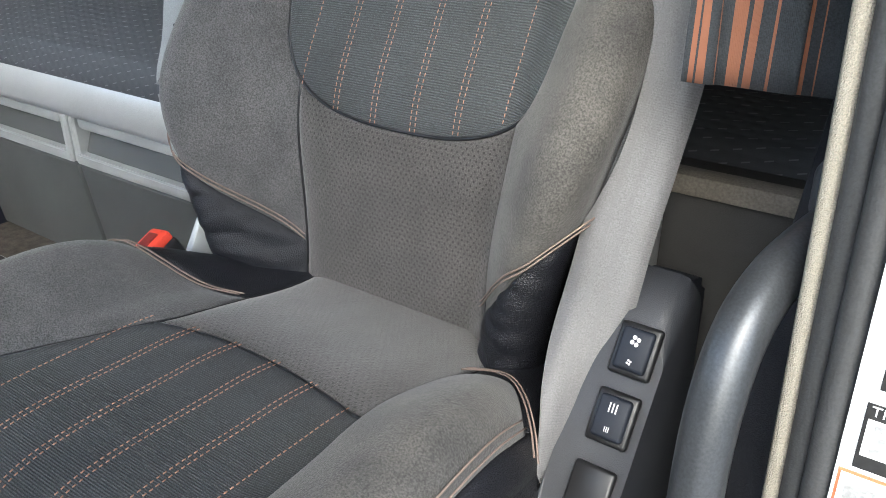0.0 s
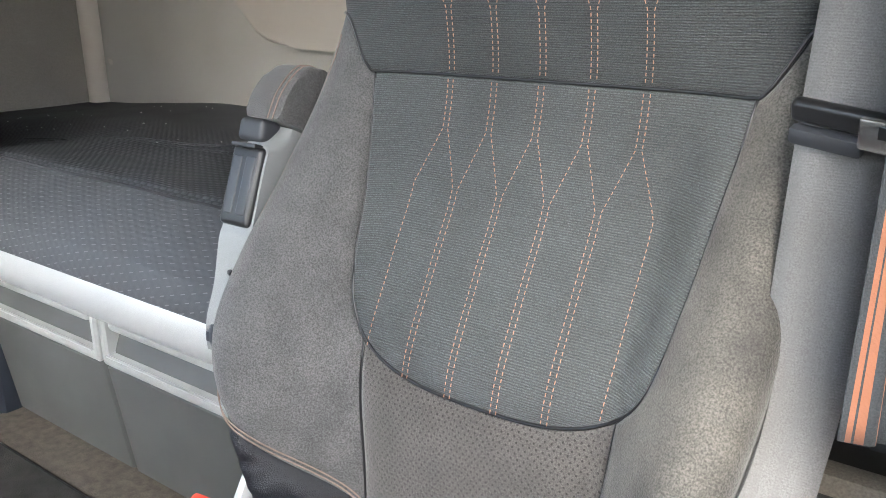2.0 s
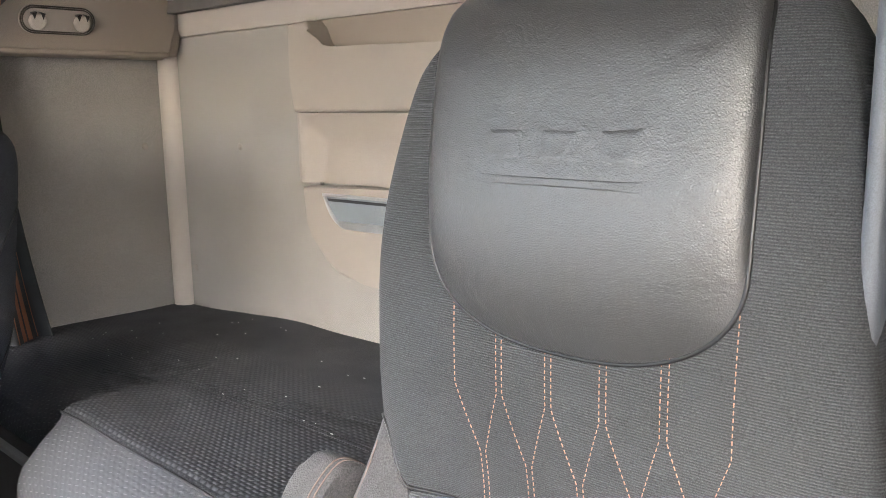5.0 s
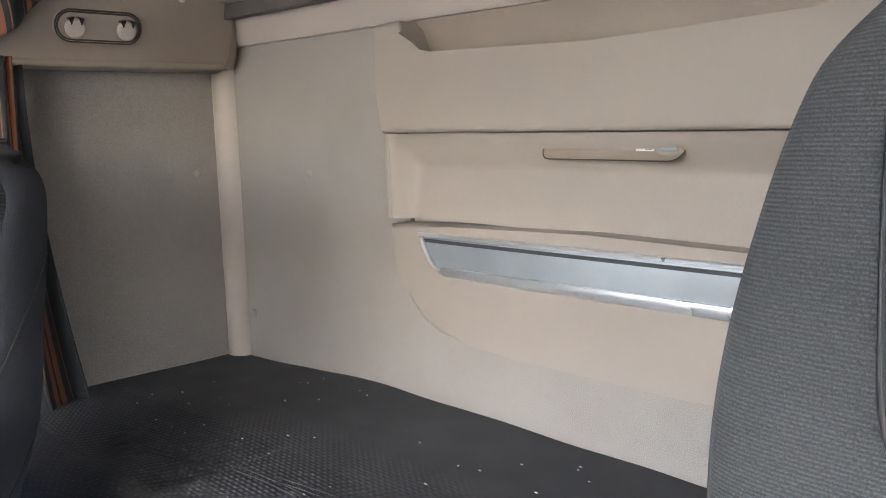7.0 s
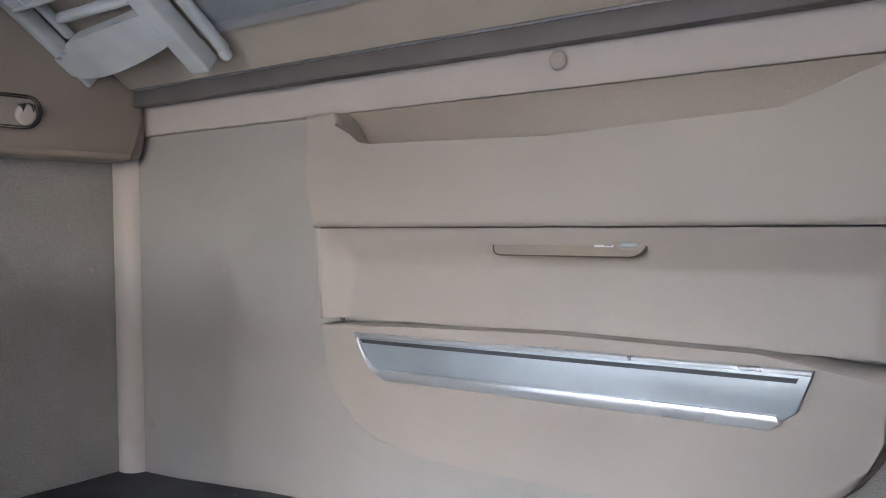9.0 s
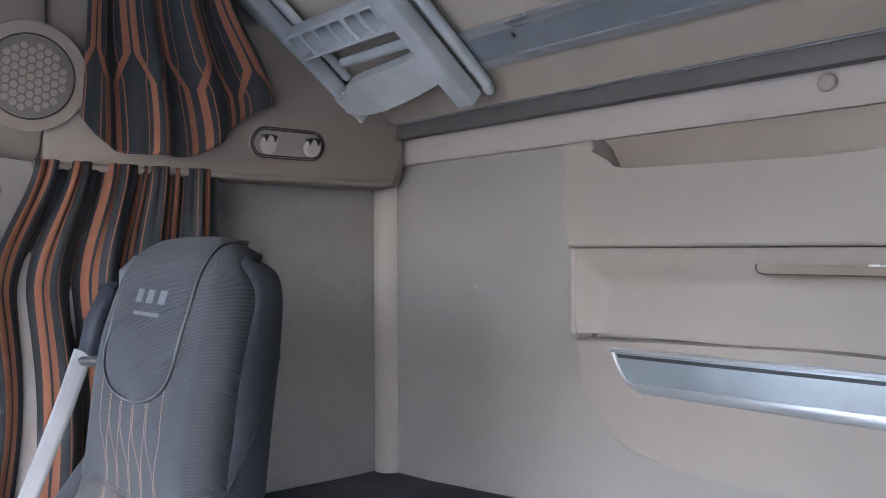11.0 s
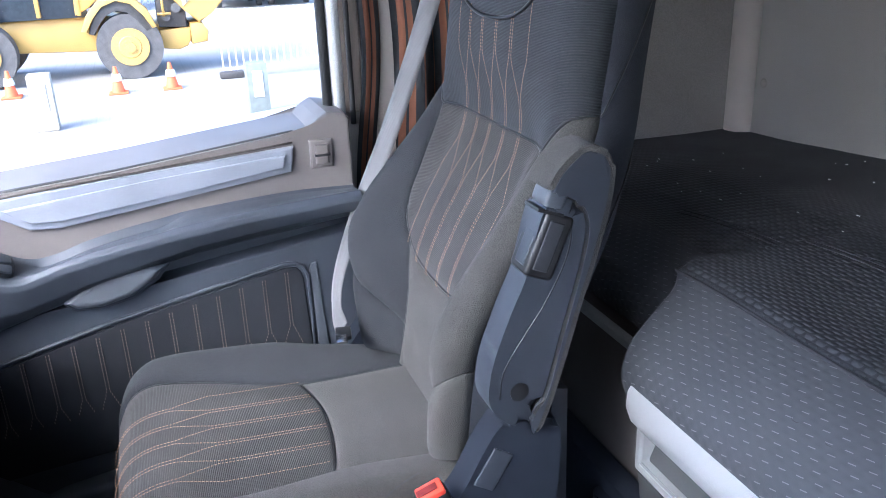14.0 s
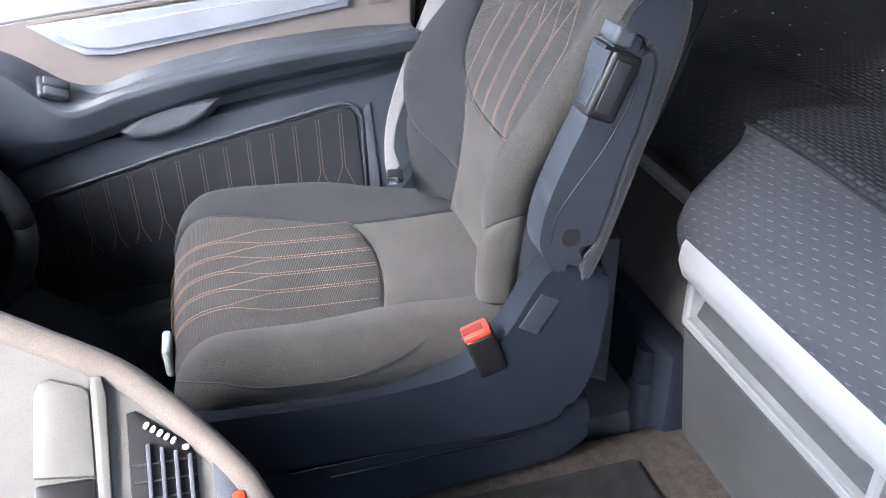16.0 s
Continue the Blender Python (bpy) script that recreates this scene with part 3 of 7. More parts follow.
def mat_fn(a, b):
    x = -1.166 + 2.332 * a
    ys, yf = seam_y(x), rim_y(x)
    pad = smooth01((x + 0.47) / 0.05) * smooth01((0.69 - x) / 0.05)
    if b <= 0.62:
        y = -0.002 + (ys + 0.002) * b / 0.62
        puff = 0.008 * pad * smooth01((ys + 0.16 - y) / 0.13) - 0.008 * pad * smooth01((b - 0.606) / 0.014)
        return Vector((x, y, mat_top(x, y) + puff))
    if b <= 0.9:
        t = (b - 0.62) / 0.28
        y = ys + (yf + 0.008 - ys) * t
        bow = 0.008 * math.sin(t * math.pi)
        return Vector((x, y, mat_top(x, ys) + (0.812 - mat_top(x, ys)) * t + bow + 0.002 * noise.noise((x * 14, y * 14, 2.0))))
    t = (b - 0.9) / 0.1
    return Vector((x, yf + 0.008 - 0.012 * math.sin(t * math.pi), 0.812 - 0.082 * t))


def mat_uv(a, b):
    if b <= 0.62:
        return a * 2.332, -mat_fn(a, b).y
    return a * 2.332, 1.001 + (mat_fn(a, b) - mat_fn(a, 0.62)).length


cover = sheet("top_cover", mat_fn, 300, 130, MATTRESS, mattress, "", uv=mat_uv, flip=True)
tube("pad_piping", [Vector((x, seam_y(x) - 0.001, mat_fn((x + 1.166) / 2.332, 0.62).z + 0.001)) for x in [-0.46 + 1.1 * (k / 220) for k in range(221)]], 0.0024, MATTRESS_SIDE, cover, "black piped edge of the pad", 6)
for line in ([(-0.69, -0.49), (-0.41, -0.455), (-0.03, -0.43), (0.4, -0.42)], [(-0.35, -0.44), (-0.1, -0.385), (0.08, -0.335), (0.4, -0.3)]):
    for off in (0.0, 0.012):
        pts = [p + Vector((0, off, 0)) for p in curve([(x, y, 0) for x, y in line], 16)]
        tube("quilt_seam", [Vector((p.x, p.y, mat_top(p.x, p.y) + 0.0004)) for p in pts], 0.0011, MATTRESS_SIDE, cover, "", 5)
part("border", prism([(-0.758, 0.725), (-0.762, 0.77), (-0.74, 0.785), (-0.2, 0.785), (-0.2, 0.725)], "x", -0.36, 0.6, 0.01), MATTRESS_SIDE, mattress, "black border band", True)
part("core", box(0, -0.2, 0.785, 2.3, 0.36, 0.09, 0.02), MATTRESS_SIDE, mattress)
tilt = math.degrees(math.atan2(0.07, 0.115))
for xc, word in ((-0.28, "C O M F O R T"), (0.12, "C O M F O R T")):
    text("lettering", word, 0.03, pose(xc, -0.728, 0.85, tilt + 1, 0, 0), MATTRESS_EMBOSS, mattress, 0.0005, "dark embossed lettering")
for k in range(3):
    tube("wave_mark", [Vector((-0.145 + s * 0.0058, -0.712 - 0.013 * k + 0.005 * math.sin(s * 0.8 + k), 0.8595 - 0.008 * k + 0.003 * math.sin(s * 0.8 + k))) for s in range(17)], 0.0009, MATTRESS_EMBOSS, mattress, "embossed wave mark", 5)

# crumbs and lint on the mattress
crumbs = bmesh.new()
rng = random.Random(4)
for k in range(42):
    x, y = rng.uniform(-1.0, 0.1), rng.uniform(-0.45, -0.05)
    box(x, y, mat_top(x, y) + 0.0015, rng.uniform(0.001, 0.006), rng.uniform(0.0008, 0.002), 0.001, 0, bm=crumbs)
tagged(part("lint", crumbs, PAPER, None, "pale lint and crumbs scattered on the dark mattress"), "pale lint and crumbs scattered on the dark mattress", "debris", kind="stuff")

# ---- storage panel on the rear wall ----
org = thing("storage_panel", "beige moulded wall organiser with a silver tray", "organiser")


def mirror(pts):
    return pts + [(-x, z) for x, z in reversed(pts)]


side_edge = [(-0.486, 1.418), (-0.478, 1.34), (-0.466, 1.25), (-0.458, 1.2), (-0.446, 1.165), (-0.43, 1.13), (-0.408, 1.098), (-0.375, 1.068), (-0.338, 1.05), (-0.25, 1.04), (-0.15, 1.036)]
lower = [(-0.464, 1.246)] + side_edge[3:] + [(0.15, 1.036)] + [(-x, z) for x, z in reversed(side_edge[3:-1])] + [(0.464, 1.246), (0.3, 1.258), (0.0, 1.262), (-0.3, 1.252)]
part("lower_pocket", prism(lower, "y", -0.07, -0.001, 0.013, 4), BEIGE, org, "", True)
part("upper_pocket", prism([(-0.486, 1.42), (-0.492, 1.5), (-0.498, 1.622), (-0.43, 1.624), (-0.412, 1.608), (-0.395, 1.574), (-0.372, 1.556), (-0.34, 1.55), (0.0, 1.553), (0.33, 1.554), (0.38, 1.57), (0.42, 1.6), (0.45, 1.62), (0.5, 1.622), (0.492, 1.5), (0.486, 1.42)], "y", -0.068, -0.001, 0.012, 4), BEIGE, org, "", True)
# Taupe tube imitates the contact shadow where the panel meets the cloth.
tube("panel_edge", [Vector((x * 1.006, -0.003, z - 0.003)) for x, z in [(-0.5, 1.62), (-0.494, 1.5)] + side_edge + [(0.15, 1.036)] + [(-x, z) for x, z in reversed(side_edge)]], 0.0045, DOOR_TAUPE, org, "dark gap round the panel", 8)
part("upper_back", box(0.0, -0.008, 1.583, 0.9, 0.014, 0.09, 0.003), BEIGE_SHELF, org, "", True)


def recess(a, b):
    """A band that leans in under the upper pocket, then an upright face."""
    x = -0.48 + 0.96 * a
    z = 1.256 + 0.162 * b
    rim = smooth01(min(a, 1 - a) / 0.06)
    deep = -0.028 + 0.012 * smooth01(b / 0.6) if b < 0.62 else -0.016 - 0.042 * smooth01((b - 0.6) / 0.42)
    return Vector((x + (0.012 * (1 - b) * (1 if a < 0.5 else -1) * (1 - rim)), -0.056 + (deep + 0.056) * rim, z))


sheet("recess", recess, 120, 40, BEIGE, org, "shallow moulded recess")
part("rim_left", box(-0.478, -0.03, 1.337, 0.016, 0.056, 0.168, 0.006, 3), BEIGE, org, "", True)
part("rim_right", box(0.478, -0.03, 1.337, 0.016, 0.056, 0.168, 0.006, 3), BEIGE, org, "", True)
LP = Matrix.Translation((0, -0.0385, 1.392)) @ Matrix.Rotation(radians(-41), 4, "X") @ Matrix.Translation((0, 0, -1.388))
plate = [(-0.086 + 0.0205 * math.cos(a), 1.388 + 0.0205 * math.sin(a)) for a in [math.pi * (0.5 + k / 10) for k in range(11)]] + [(0.124 + 0.0205 * math.cos(a), 1.388 + 0.0205 * math.sin(a)) for a in [math.pi * (-0.5 + k / 10) for k in range(11)]]
lampplate = part("lamp_plate", local(prism(plate, "y", -0.0016, 0.006, 0.0008), LP), BEIGE_SHELF, org, "flush taupe lamp plate", True)
tube("plate_seam", [LP @ Vector((x + (0.0008 if x > 0 else -0.0008), -0.0012, 1.388 + (z - 1.388) * 1.06)) for x, z in plate + plate[:1]], 0.0012, GROOVE, lampplate, "", 6)
lamp_ring = [(0.121 + 0.021 * math.cos(k / 24 * 2 * math.pi), 1.388 + 0.014 * math.sin(k / 24 * 2 * math.pi)) for k in range(24)]
part("lamp_bezel", local(prism(lamp_ring, "y", -0.0055, 0.0, 0.002), LP), BEIGE, lampplate, "", True)
part("reading_lamp", local(box(0.121, -0.0055, 1.388, 0.026, 0.006, 0.013, 0.0029, 3), LP), SILVER_BLUE, lampplate, "small silver spot lamp", True)
part("plate_label", local(box(0.082, -0.0033, 1.388, 0.03, 0.0012, 0.011, 0.0005), LP), PAPER, lampplate, "small white label")
part("label_bars", local(box(0.088, -0.0042, 1.388, 0.012, 0.001, 0.007, 0.0003), LP), PRINT_GREY, lampplate)
tube("tray_border", curve([(x, -0.08, z) for x, z in ((-0.2, 1.168), (-0.285, 1.168), (-0.318, 1.174), (-0.338, 1.188), (-0.352, 1.207), (-0.364, 1.23))], 5), 0.0042, SILVER, org, "bright silver tray border", 8)
tray = [(-0.37, 1.232), (-0.2, 1.238), (0.0, 1.242), (0.2, 1.242), (0.37, 1.238), (0.352, 1.19), (0.318, 1.168), (0.2, 1.168), (0.0, 1.166), (-0.2, 1.164), (-0.29, 1.164), (-0.318, 1.17), (-0.338, 1.184), (-0.352, 1.205)]
trayp = part("tray", prism(tray, "y", -0.079, -0.06, 0.003), SILVER_BLUE, org, "blue grey metallic tray", True)
part("tray_lip", prism([(-0.315, 1.168), (-0.3, 1.163), (0.32, 1.166), (0.335, 1.176), (0.33, 1.186), (0.0, 1.183), (-0.31, 1.179)], "y", -0.086, -0.076, 0.003), SILVER, trayp, "bright silver lip", True)
part("tray_slot", prism([(-0.355, 1.228), (0.355, 1.234), (0.352, 1.228), (-0.35, 1.222)], "y", -0.0815, -0.078, 0.0), PLASTIC, trayp, "dark slot")
part("tray_rim", prism([(-0.372, 1.238), (0.372, 1.244), (0.37, 1.239), (-0.37, 1.232)], "y", -0.083, -0.07, 0.001), SILVER, trayp)

structure("trim_rear", prism([(-0.001, 1.628), (-0.012, 1.63), (-0.022, 1.645), (-0.03, 1.715), (-0.001, 1.72)], "x", -1.166, 1.166, 0), CREAM, "cream trim strip along the rear wall", "trim")


def stud(name, x, y, z, r, normal, mat, label):
    bm = bmesh.new()
    bmesh.ops.create_uvsphere(bm, u_segments=16, v_segments=8, radius=r)
    bmesh.ops.scale(bm, vec=(1, 1, 0.4), verts=bm.verts)
    bmesh.ops.transform(bm, matrix=Vector(normal).to_track_quat("Z", "Y").to_matrix().to_4x4(), verts=bm.verts)
    bmesh.ops.translate(bm, vec=(x, y, z), verts=bm.verts)
    return tagged(part(name, bm, mat, None, label, True), label, "fastener", "trim fasteners")


stud("trim_button", 0.002, -0.03, 1.668, 0.015, (0, -1, 0), BEIGE, "round beige trim button on the cream strip")
for p, nrm in (((-0.815, 0.0, 1.329), (0, -1, 0)), ((-1.082, 0.0, 0.965), (0, -1, 0)), ((0.815, 0.0, 1.329), (0, -1, 0)), ((XL, -0.088, 1.325), (1, 0, 0)), ((XL, -0.95, 1.52), (1, 0, 0))):
    stud("push_rivet", *p, 0.0105, nrm, BEIGE, "round beige push rivet in the wall cloth")

# ---- upper bunk, folded up at a slant ----
UB = Matrix(((1, 0, 0, 0), (0, -0.781, -0.625, -0.06), (0, 0.625, -0.781, 1.695), (0, 0, 0, 1)))
ub = thing("upper_bunk", "half folded upper bunk seen from below with silver rail", "bunk")


part("board", local(box(0, 0.4, -0.03, 2.16, 0.74, 0.05, 0.006), UB), OLIVE, ub, "", True)
part("rear_edge", box(0, -0.054, 1.703, 2.16, 0.03, 0.036, 0.004), BUNK_EDGE, ub, "brown grey rear edge profile", True)
part("edge_line", box(0, -0.07, 1.7205, 2.16, 0.005, 0.004, 0.001), SILVER, ub)
alu = part("rail", local(box(0.2, 0.178, 0.0, 1.7, 0.066, 0.014, 0.002), UB), SILVER_BLUE, ub, "flat silver cross rail", True)
for yy in (0.142, 0.214):
    part("rail_flange", local(box(0.2, yy, 0.006, 1.7, 0.017, 0.014, 0.003), UB), SILVER, alu, "", True)
part("screw", local(box(-0.48, 0.19, 0.009, 0.01, 0.01, 0.005, 0.002), UB), CHROME, alu, "", True)

# folded ladder hung under the bunk
lad = thing("bunk_ladder", "pale grey folding ladder stowed under the upper bunk", "ladder")


def bar(name, a, b, w, h, mat, parent, label="", r=0.008):
    a, b = UB @ Vector(a), UB @ Vector(b)
    d = b - a
    bm = box(0, 0, 0, w, h, d.length, r, 3)
    bmesh.ops.transform(bm, matrix=Matrix.Translation((a + b) / 2) @ d.to_track_quat("Z", "X").to_matrix().to_4x4(), verts=bm.verts)
    return part(name, bm, mat, parent, label, True)


bar("stile", (-1.03, 0.1, 0.04), (-1.03, 0.7, 0.04), 0.04, 0.045, LADDER, lad)
bar("stile", (-0.655, 0.09, 0.045), (-0.655, 0.7, 0.045), 0.042, 0.05, LADDER, lad)
bar("inner_rail", (-0.985, 0.2, 0.02), (-0.985, 0.7, 0.02), 0.02, 0.02, LADDER, lad)
bar("inner_rail", (-0.61, 0.1, 0.02), (-0.61, 0.7, 0.02), 0.02, 0.024, LADDER, lad)
low_edge = [(p.x, p.y) for p in curve([(-1.03, 0.15, 0), (-0.99, 0.132, 0), (-0.93, 0.126, 0), (-0.85, 0.132, 0), (-0.76, 0.145, 0), (-0.66, 0.165, 0)], 5)]
high_edge = [(p.x, p.y) for p in curve([(-0.66, 0.235, 0), (-0.8, 0.225, 0), (-0.93, 0.215, 0), (-0.965, 0.2, 0), (-0.985, 0.185, 0), (-1.03, 0.19, 0)], 5)]
part("foot_plate", local(prism(low_edge + high_edge, "z", 0.036, 0.066, 0.008, 3), UB), LADDER, lad, "broad curved lower plate", True)
rung = part("rung", local(box(-0.84, 0.335, 0.03, 0.32, 0.06, 0.014, 0.004), UB), LADDER, lad, "hollow moulded rung", True)
for yy, ww in ((0.3045, 0.007), (0.366, 0.009)):
    part("rung_wall", local(box(-0.84, yy, 0.045, 0.32, ww, 0.044, 0.003), UB), LADDER, rung, "", True)
for k in range(7):
    xx = -1.0 + k * 0.0535
    half = [(0.0155, 0.305), (0.007, 0.309), (0.0035, 0.318), (0.0025, 0.335), (0.0035, 0.351), (0.007, 0.36), (0.0155, 0.364)]
    web = [(xx + w, y) for w, y in half] + [(xx - w, y) for w, y in reversed(half)]
    part("rung_web", local(prism(web, "z", 0.036, 0.064, 0.001), UB), LADDER, rung, "", True)
bar("rung", (-1.0, 0.55, 0.04), (-0.68, 0.55, 0.04), 0.04, 0.05, LADDER, lad)
bar("pivot_rod", (-0.95, 0.25, 0.03), (-0.68, 0.25, 0.03), 0.022, 0.018, LADDER, lad)
for p in ((-1.03, 0.094, 0.034), (-0.612, 0.096, 0.024)):
    part("end_cap", local(box(*p, 0.022, 0.024, 0.022, 0.009, 3), UB), LADDER, lad, "", True)

# ---- side shelf trim with hooks, speaker and curtains ----
shelf = thing("side_shelf_trim", "beige moulded shelf trim over the side window", "trim", kind="structure")
outline = [(XL, 1.572), (-1.1, 1.566), (-1.07, 1.574), (-1.05, 1.6), (-1.035, 1.65), (-1.015, 1.72), (-1.03, 1.9), (XL, 1.9)]
shelf_body = part("shelf_body", prism(outline, "y", -0.86, -0.045, 0.012, 3), BEIGE_SHELF, shelf, "", True)
part("front_body", prism([(XL, 1.585), (-1.09, 1.58), (-1.055, 1.6), (-1.03, 1.66), (-1.005, 1.76), (-1.02, 1.95), (XL, 1.95)], "y", -2.1, -0.863, 0.004), BEIGE_SHELF, shelf, "", True)
part("lip", box(-1.075, -0.46, 1.58, 0.03, 0.82, 0.018, 0.008, 3), BEIGE_SHELF, shelf, "", True)
part("shelf_corner", prism([(XL, 1.575), (-1.08, 1.575), (-1.066, 1.6), (-1.05, 1.66), (-1.04, 1.72), (XL, 1.73)], "y", -0.05, -0.012, 0.012, 3), BEIGE_SHELF, shelf, "", True)

TILT = 12
hooks = thing("coat_hook_plate", "oval beige plate with two coat hooks", "hook plate")
HP = Matrix.Translation((-1.031, -0.362, 1.652)) @ Euler((0, radians(90 + TILT), 0)).to_matrix().to_4x4()


oval = [((0.058 if c > 0 else -0.058) + 0.035 * math.cos(t), 0.035 * math.sin(t)) for c in (1, -1) for t in [math.pi * ((-0.5 if c > 0 else 0.5) + k / 12) for k in range(13)]]
part("plate", local(prism([(q, p) for p, q in oval], "z", -0.006, 0.004, 0.002), HP), BEIGE, hooks, "", True)
for rr in (0.0325, 0.028):
    ring = [((0.058 if c > 0 else -0.058) + rr * math.cos(t), rr * math.sin(t)) for c in (1, -1) for t in [math.pi * ((-0.5 if c > 0 else 0.5) + k / 12) for k in range(13)]]
    tube("plate_ring", [HP @ Vector((q, p, 0.005)) for p, q in ring] + [HP @ Vector((ring[0][1], ring[0][0], 0.005))], 0.0018, GROOVE, hooks, "", 6)
for cy in (-0.052, 0.056):
    ball = [(0.004 + 0.021 * math.cos(t), cy + 0.021 * math.sin(t)) for t in [k / 24 * 2 * math.pi for k in range(24)]]
    hk = part("hook", local(prism(ball, "z", 0.003, 0.019, 0.007, 4), HP), CREAM, hooks, "round cream coat hook", True)
    for sg in (-1, 1):
        part("hook_hollow", local(prism([(-0.019, cy + sg * 0.004), (-0.016, cy + sg * 0.016), (-0.001, cy + sg * 0.01)], "z", 0.006, 0.0194), HP), BLACK, hk, "dark hollow")

spk = thing("door_speaker", "round beige loudspeaker with honeycomb grille", "speaker")
SP = Matrix.Translation((-1.0115, -0.89, 1.728)) @ Euler((0, radians(90 + 14), 0)).to_matrix().to_4x4()


def disc(r, z0, z1, seg=48):
    return local(prism([(r * math.cos(2 * math.pi * k / seg), r * math.sin(2 * math.pi * k / seg)) for k in range(seg)], "z", z0, z1, 0.003), SP)


part("bezel", disc(0.097, -0.02, 0.003), BEIGE_SHELF, spk, "", True)
part("grille", disc(0.072, 0.0, 0.005), DOOR_TAUPE, spk, "", True)
tube("groove", [SP @ Vector((0.0745 * math.cos(k / 24 * math.pi), 0.0745 * math.sin(k / 24 * math.pi), 0.0032)) for k in range(49)], 0.0018, GROOVE, spk, "", 6)
hexes = bmesh.new()
for i in range(-4, 5):
    for j in range(-4, 5):
        x, y = (i + 0.5 * (j % 2)) * 0.0155, j * 0.0134
        if x * x + y * y < 0.06**2:
            bmesh.ops.create_cone(hexes, cap_ends=True, segments=6, radius1=0.0072, radius2=0.0066, depth=0.0014, matrix=SP @ Matrix.Translation((x, y, 0.0054)))
tagged(part("honeycomb", hexes, BEIGE_SHELF, spk, "raised honeycomb cells"), kind="stuff")


def curtain(name, label, x_of, left, right, z_top, z_bot, folds, depth, cloth, stretch=1.0, drop=0.0):
    """A gathered curtain that hangs along y between left(b) and right(b), b from 0 at its top to 1 at its hem, in soft folds that are tight at the top."""
    def fn(a, b):
        a2 = a + 0.012 * math.sin(a * 17 + 3 * b)
        y = left(b) + (right(b) - left(b)) * a2
        w = 0.4 + 0.6 * smooth01(b * 2.5)
        f = math.sin(a * folds * 2 * math.pi + 0.5 * math.sin(b * 2.2 + a * 5)) + 0.3 * math.sin(a * folds * 4.3 * math.pi + 1.1 + b)
        f += 0.55 * math.sin(a * folds * 6.6 * math.pi) * (1 - smooth01(b * 3.5))
        z = z_top + (z_bot(a) - z_top) * b
        return Vector((x_of(y, b) + depth * w * f, y, z))

    th = thing(name, label, "curtain", "cab curtains")
    ob = sheet("cloth", fn, 260, 60, CURTAIN, th, "", uv=lambda a, b: (a * cloth, drop + (fn(a, b).z - z_bot(0.3)) * stretch))
    mod = ob.modifiers.new("thick", "SOLIDIFY")
    mod.thickness = 0.002
    return th


curtain("side_curtain", "dark curtain with copper stripes gathered behind the seat", lambda y, b: -1.06 - 0.03 * b, lambda b: -0.868 - 0.078 * smooth01(b / 0.3) - 0.012 * math.sin(b * 9), lambda b: -0.506 + 0.02 * b + 0.075 * b * b, 1.588, lambda a: 0.72, 5, 0.022, 0.64, 0.06)
curtain("upper_curtain", "dark curtain with copper zigzag stripes tied up under the roof", lambda y, b: -0.955 - 0.035 * b, lambda b: -0.805 - 0.008 * b, lambda b: -0.54 + 0.115 * smooth01(b * 1.3 - 0.3), 2.05, lambda a: 1.66 - 0.058 * math.sin(min(0.5, a * 2.2) * math.pi) * (1 if a < 0.7 else 1.0) + 0.125 * smooth01((a - 0.5) / 0.55), 3.4, 0.012, 0.5, 1.0, 0.11)
curtain("side_curtain", "dark curtain with copper stripes beside the open door", lambda y, b: 1.064 + (y + 0.93) / 0.06 * 0.126, lambda b: -0.93, lambda b: -0.87, 1.75, lambda a: 0.935 - 0.012 * a, 3, 0.009, 0.44, 0.06)

# ---- seats ----
BACK = [(-0.13, -0.004), (-0.033, 0.0), (0.05, 0.005), (0.165, 0.018), (0.24, 0.055), (0.31, 0.093), (0.41, 0.12), (0.53, 0.107), (0.65, 0.112), (0.74, 0.128), (0.8, 0.143), (0.85, 0.168), (0.89, 0.21)]
REAR = [(-0.13, 0.09), (0.0, 0.1), (0.17, 0.13), (0.31, 0.195), (0.41, 0.225), (0.6, 0.235), (0.74, 0.24), (0.8, 0.24), (0.85, 0.238), (0.89, 0.23)]
RISE = [(-0.13, -0.12), (0.0, 0.0), (0.74, 0.74), (0.8, 0.797), (0.85, 0.832), (0.89, 0.842)]
WIDE = [(-0.13, 0.19), (0.0, 0.22), (0.08, 0.24), (0.17, 0.256), (0.27, 0.254), (0.36, 0.243), (0.44, 0.232), (0.5, 0.226), (0.6, 0.226), (0.7, 0.222), (0.77, 0.208), (0.81, 0.188), (0.85, 0.155), (0.89, 0.12)]
BOLST = [(-0.13, 0.04), (0.0, 0.06), (0.1, 0.075), (0.2, 0.074), (0.3, 0.055), (0.4, 0.024), (0.46, 0.004), (0.55, 0.0), (0.9, 0.0)]
INSERT = [(0.14, 0.146), (0.2, 0.153), (0.26, 0.163), (0.33, 0.171), (0.41, 0.18)]
# the driver's worn seat leans to its door side: more width on one flank, less on the other
SKEW_IN = [(-0.13, 0.0), (0.0, 0.005), (0.08, 0.008), (0.2, 0.015), (0.35, 0.011), (0.46, 0.004), (0.56, -0.001), (0.62, -0.002), (0.7, -0.01), (0.77, -0.015), (0.8, -0.023), (0.83, -0.028), (0.86, -0.022), (0.89, 0.0)]
SKEW_OUT = [(-0.13, -0.03), (0.0, -0.034), (0.08, -0.036), (0.2, -0.025), (0.3, -0.018), (0.38, -0.008), (0.44, -0.004), (0.5, -0.015), (0.6, -0.032), (0.75, -0.044), (0.89, -0.034)]


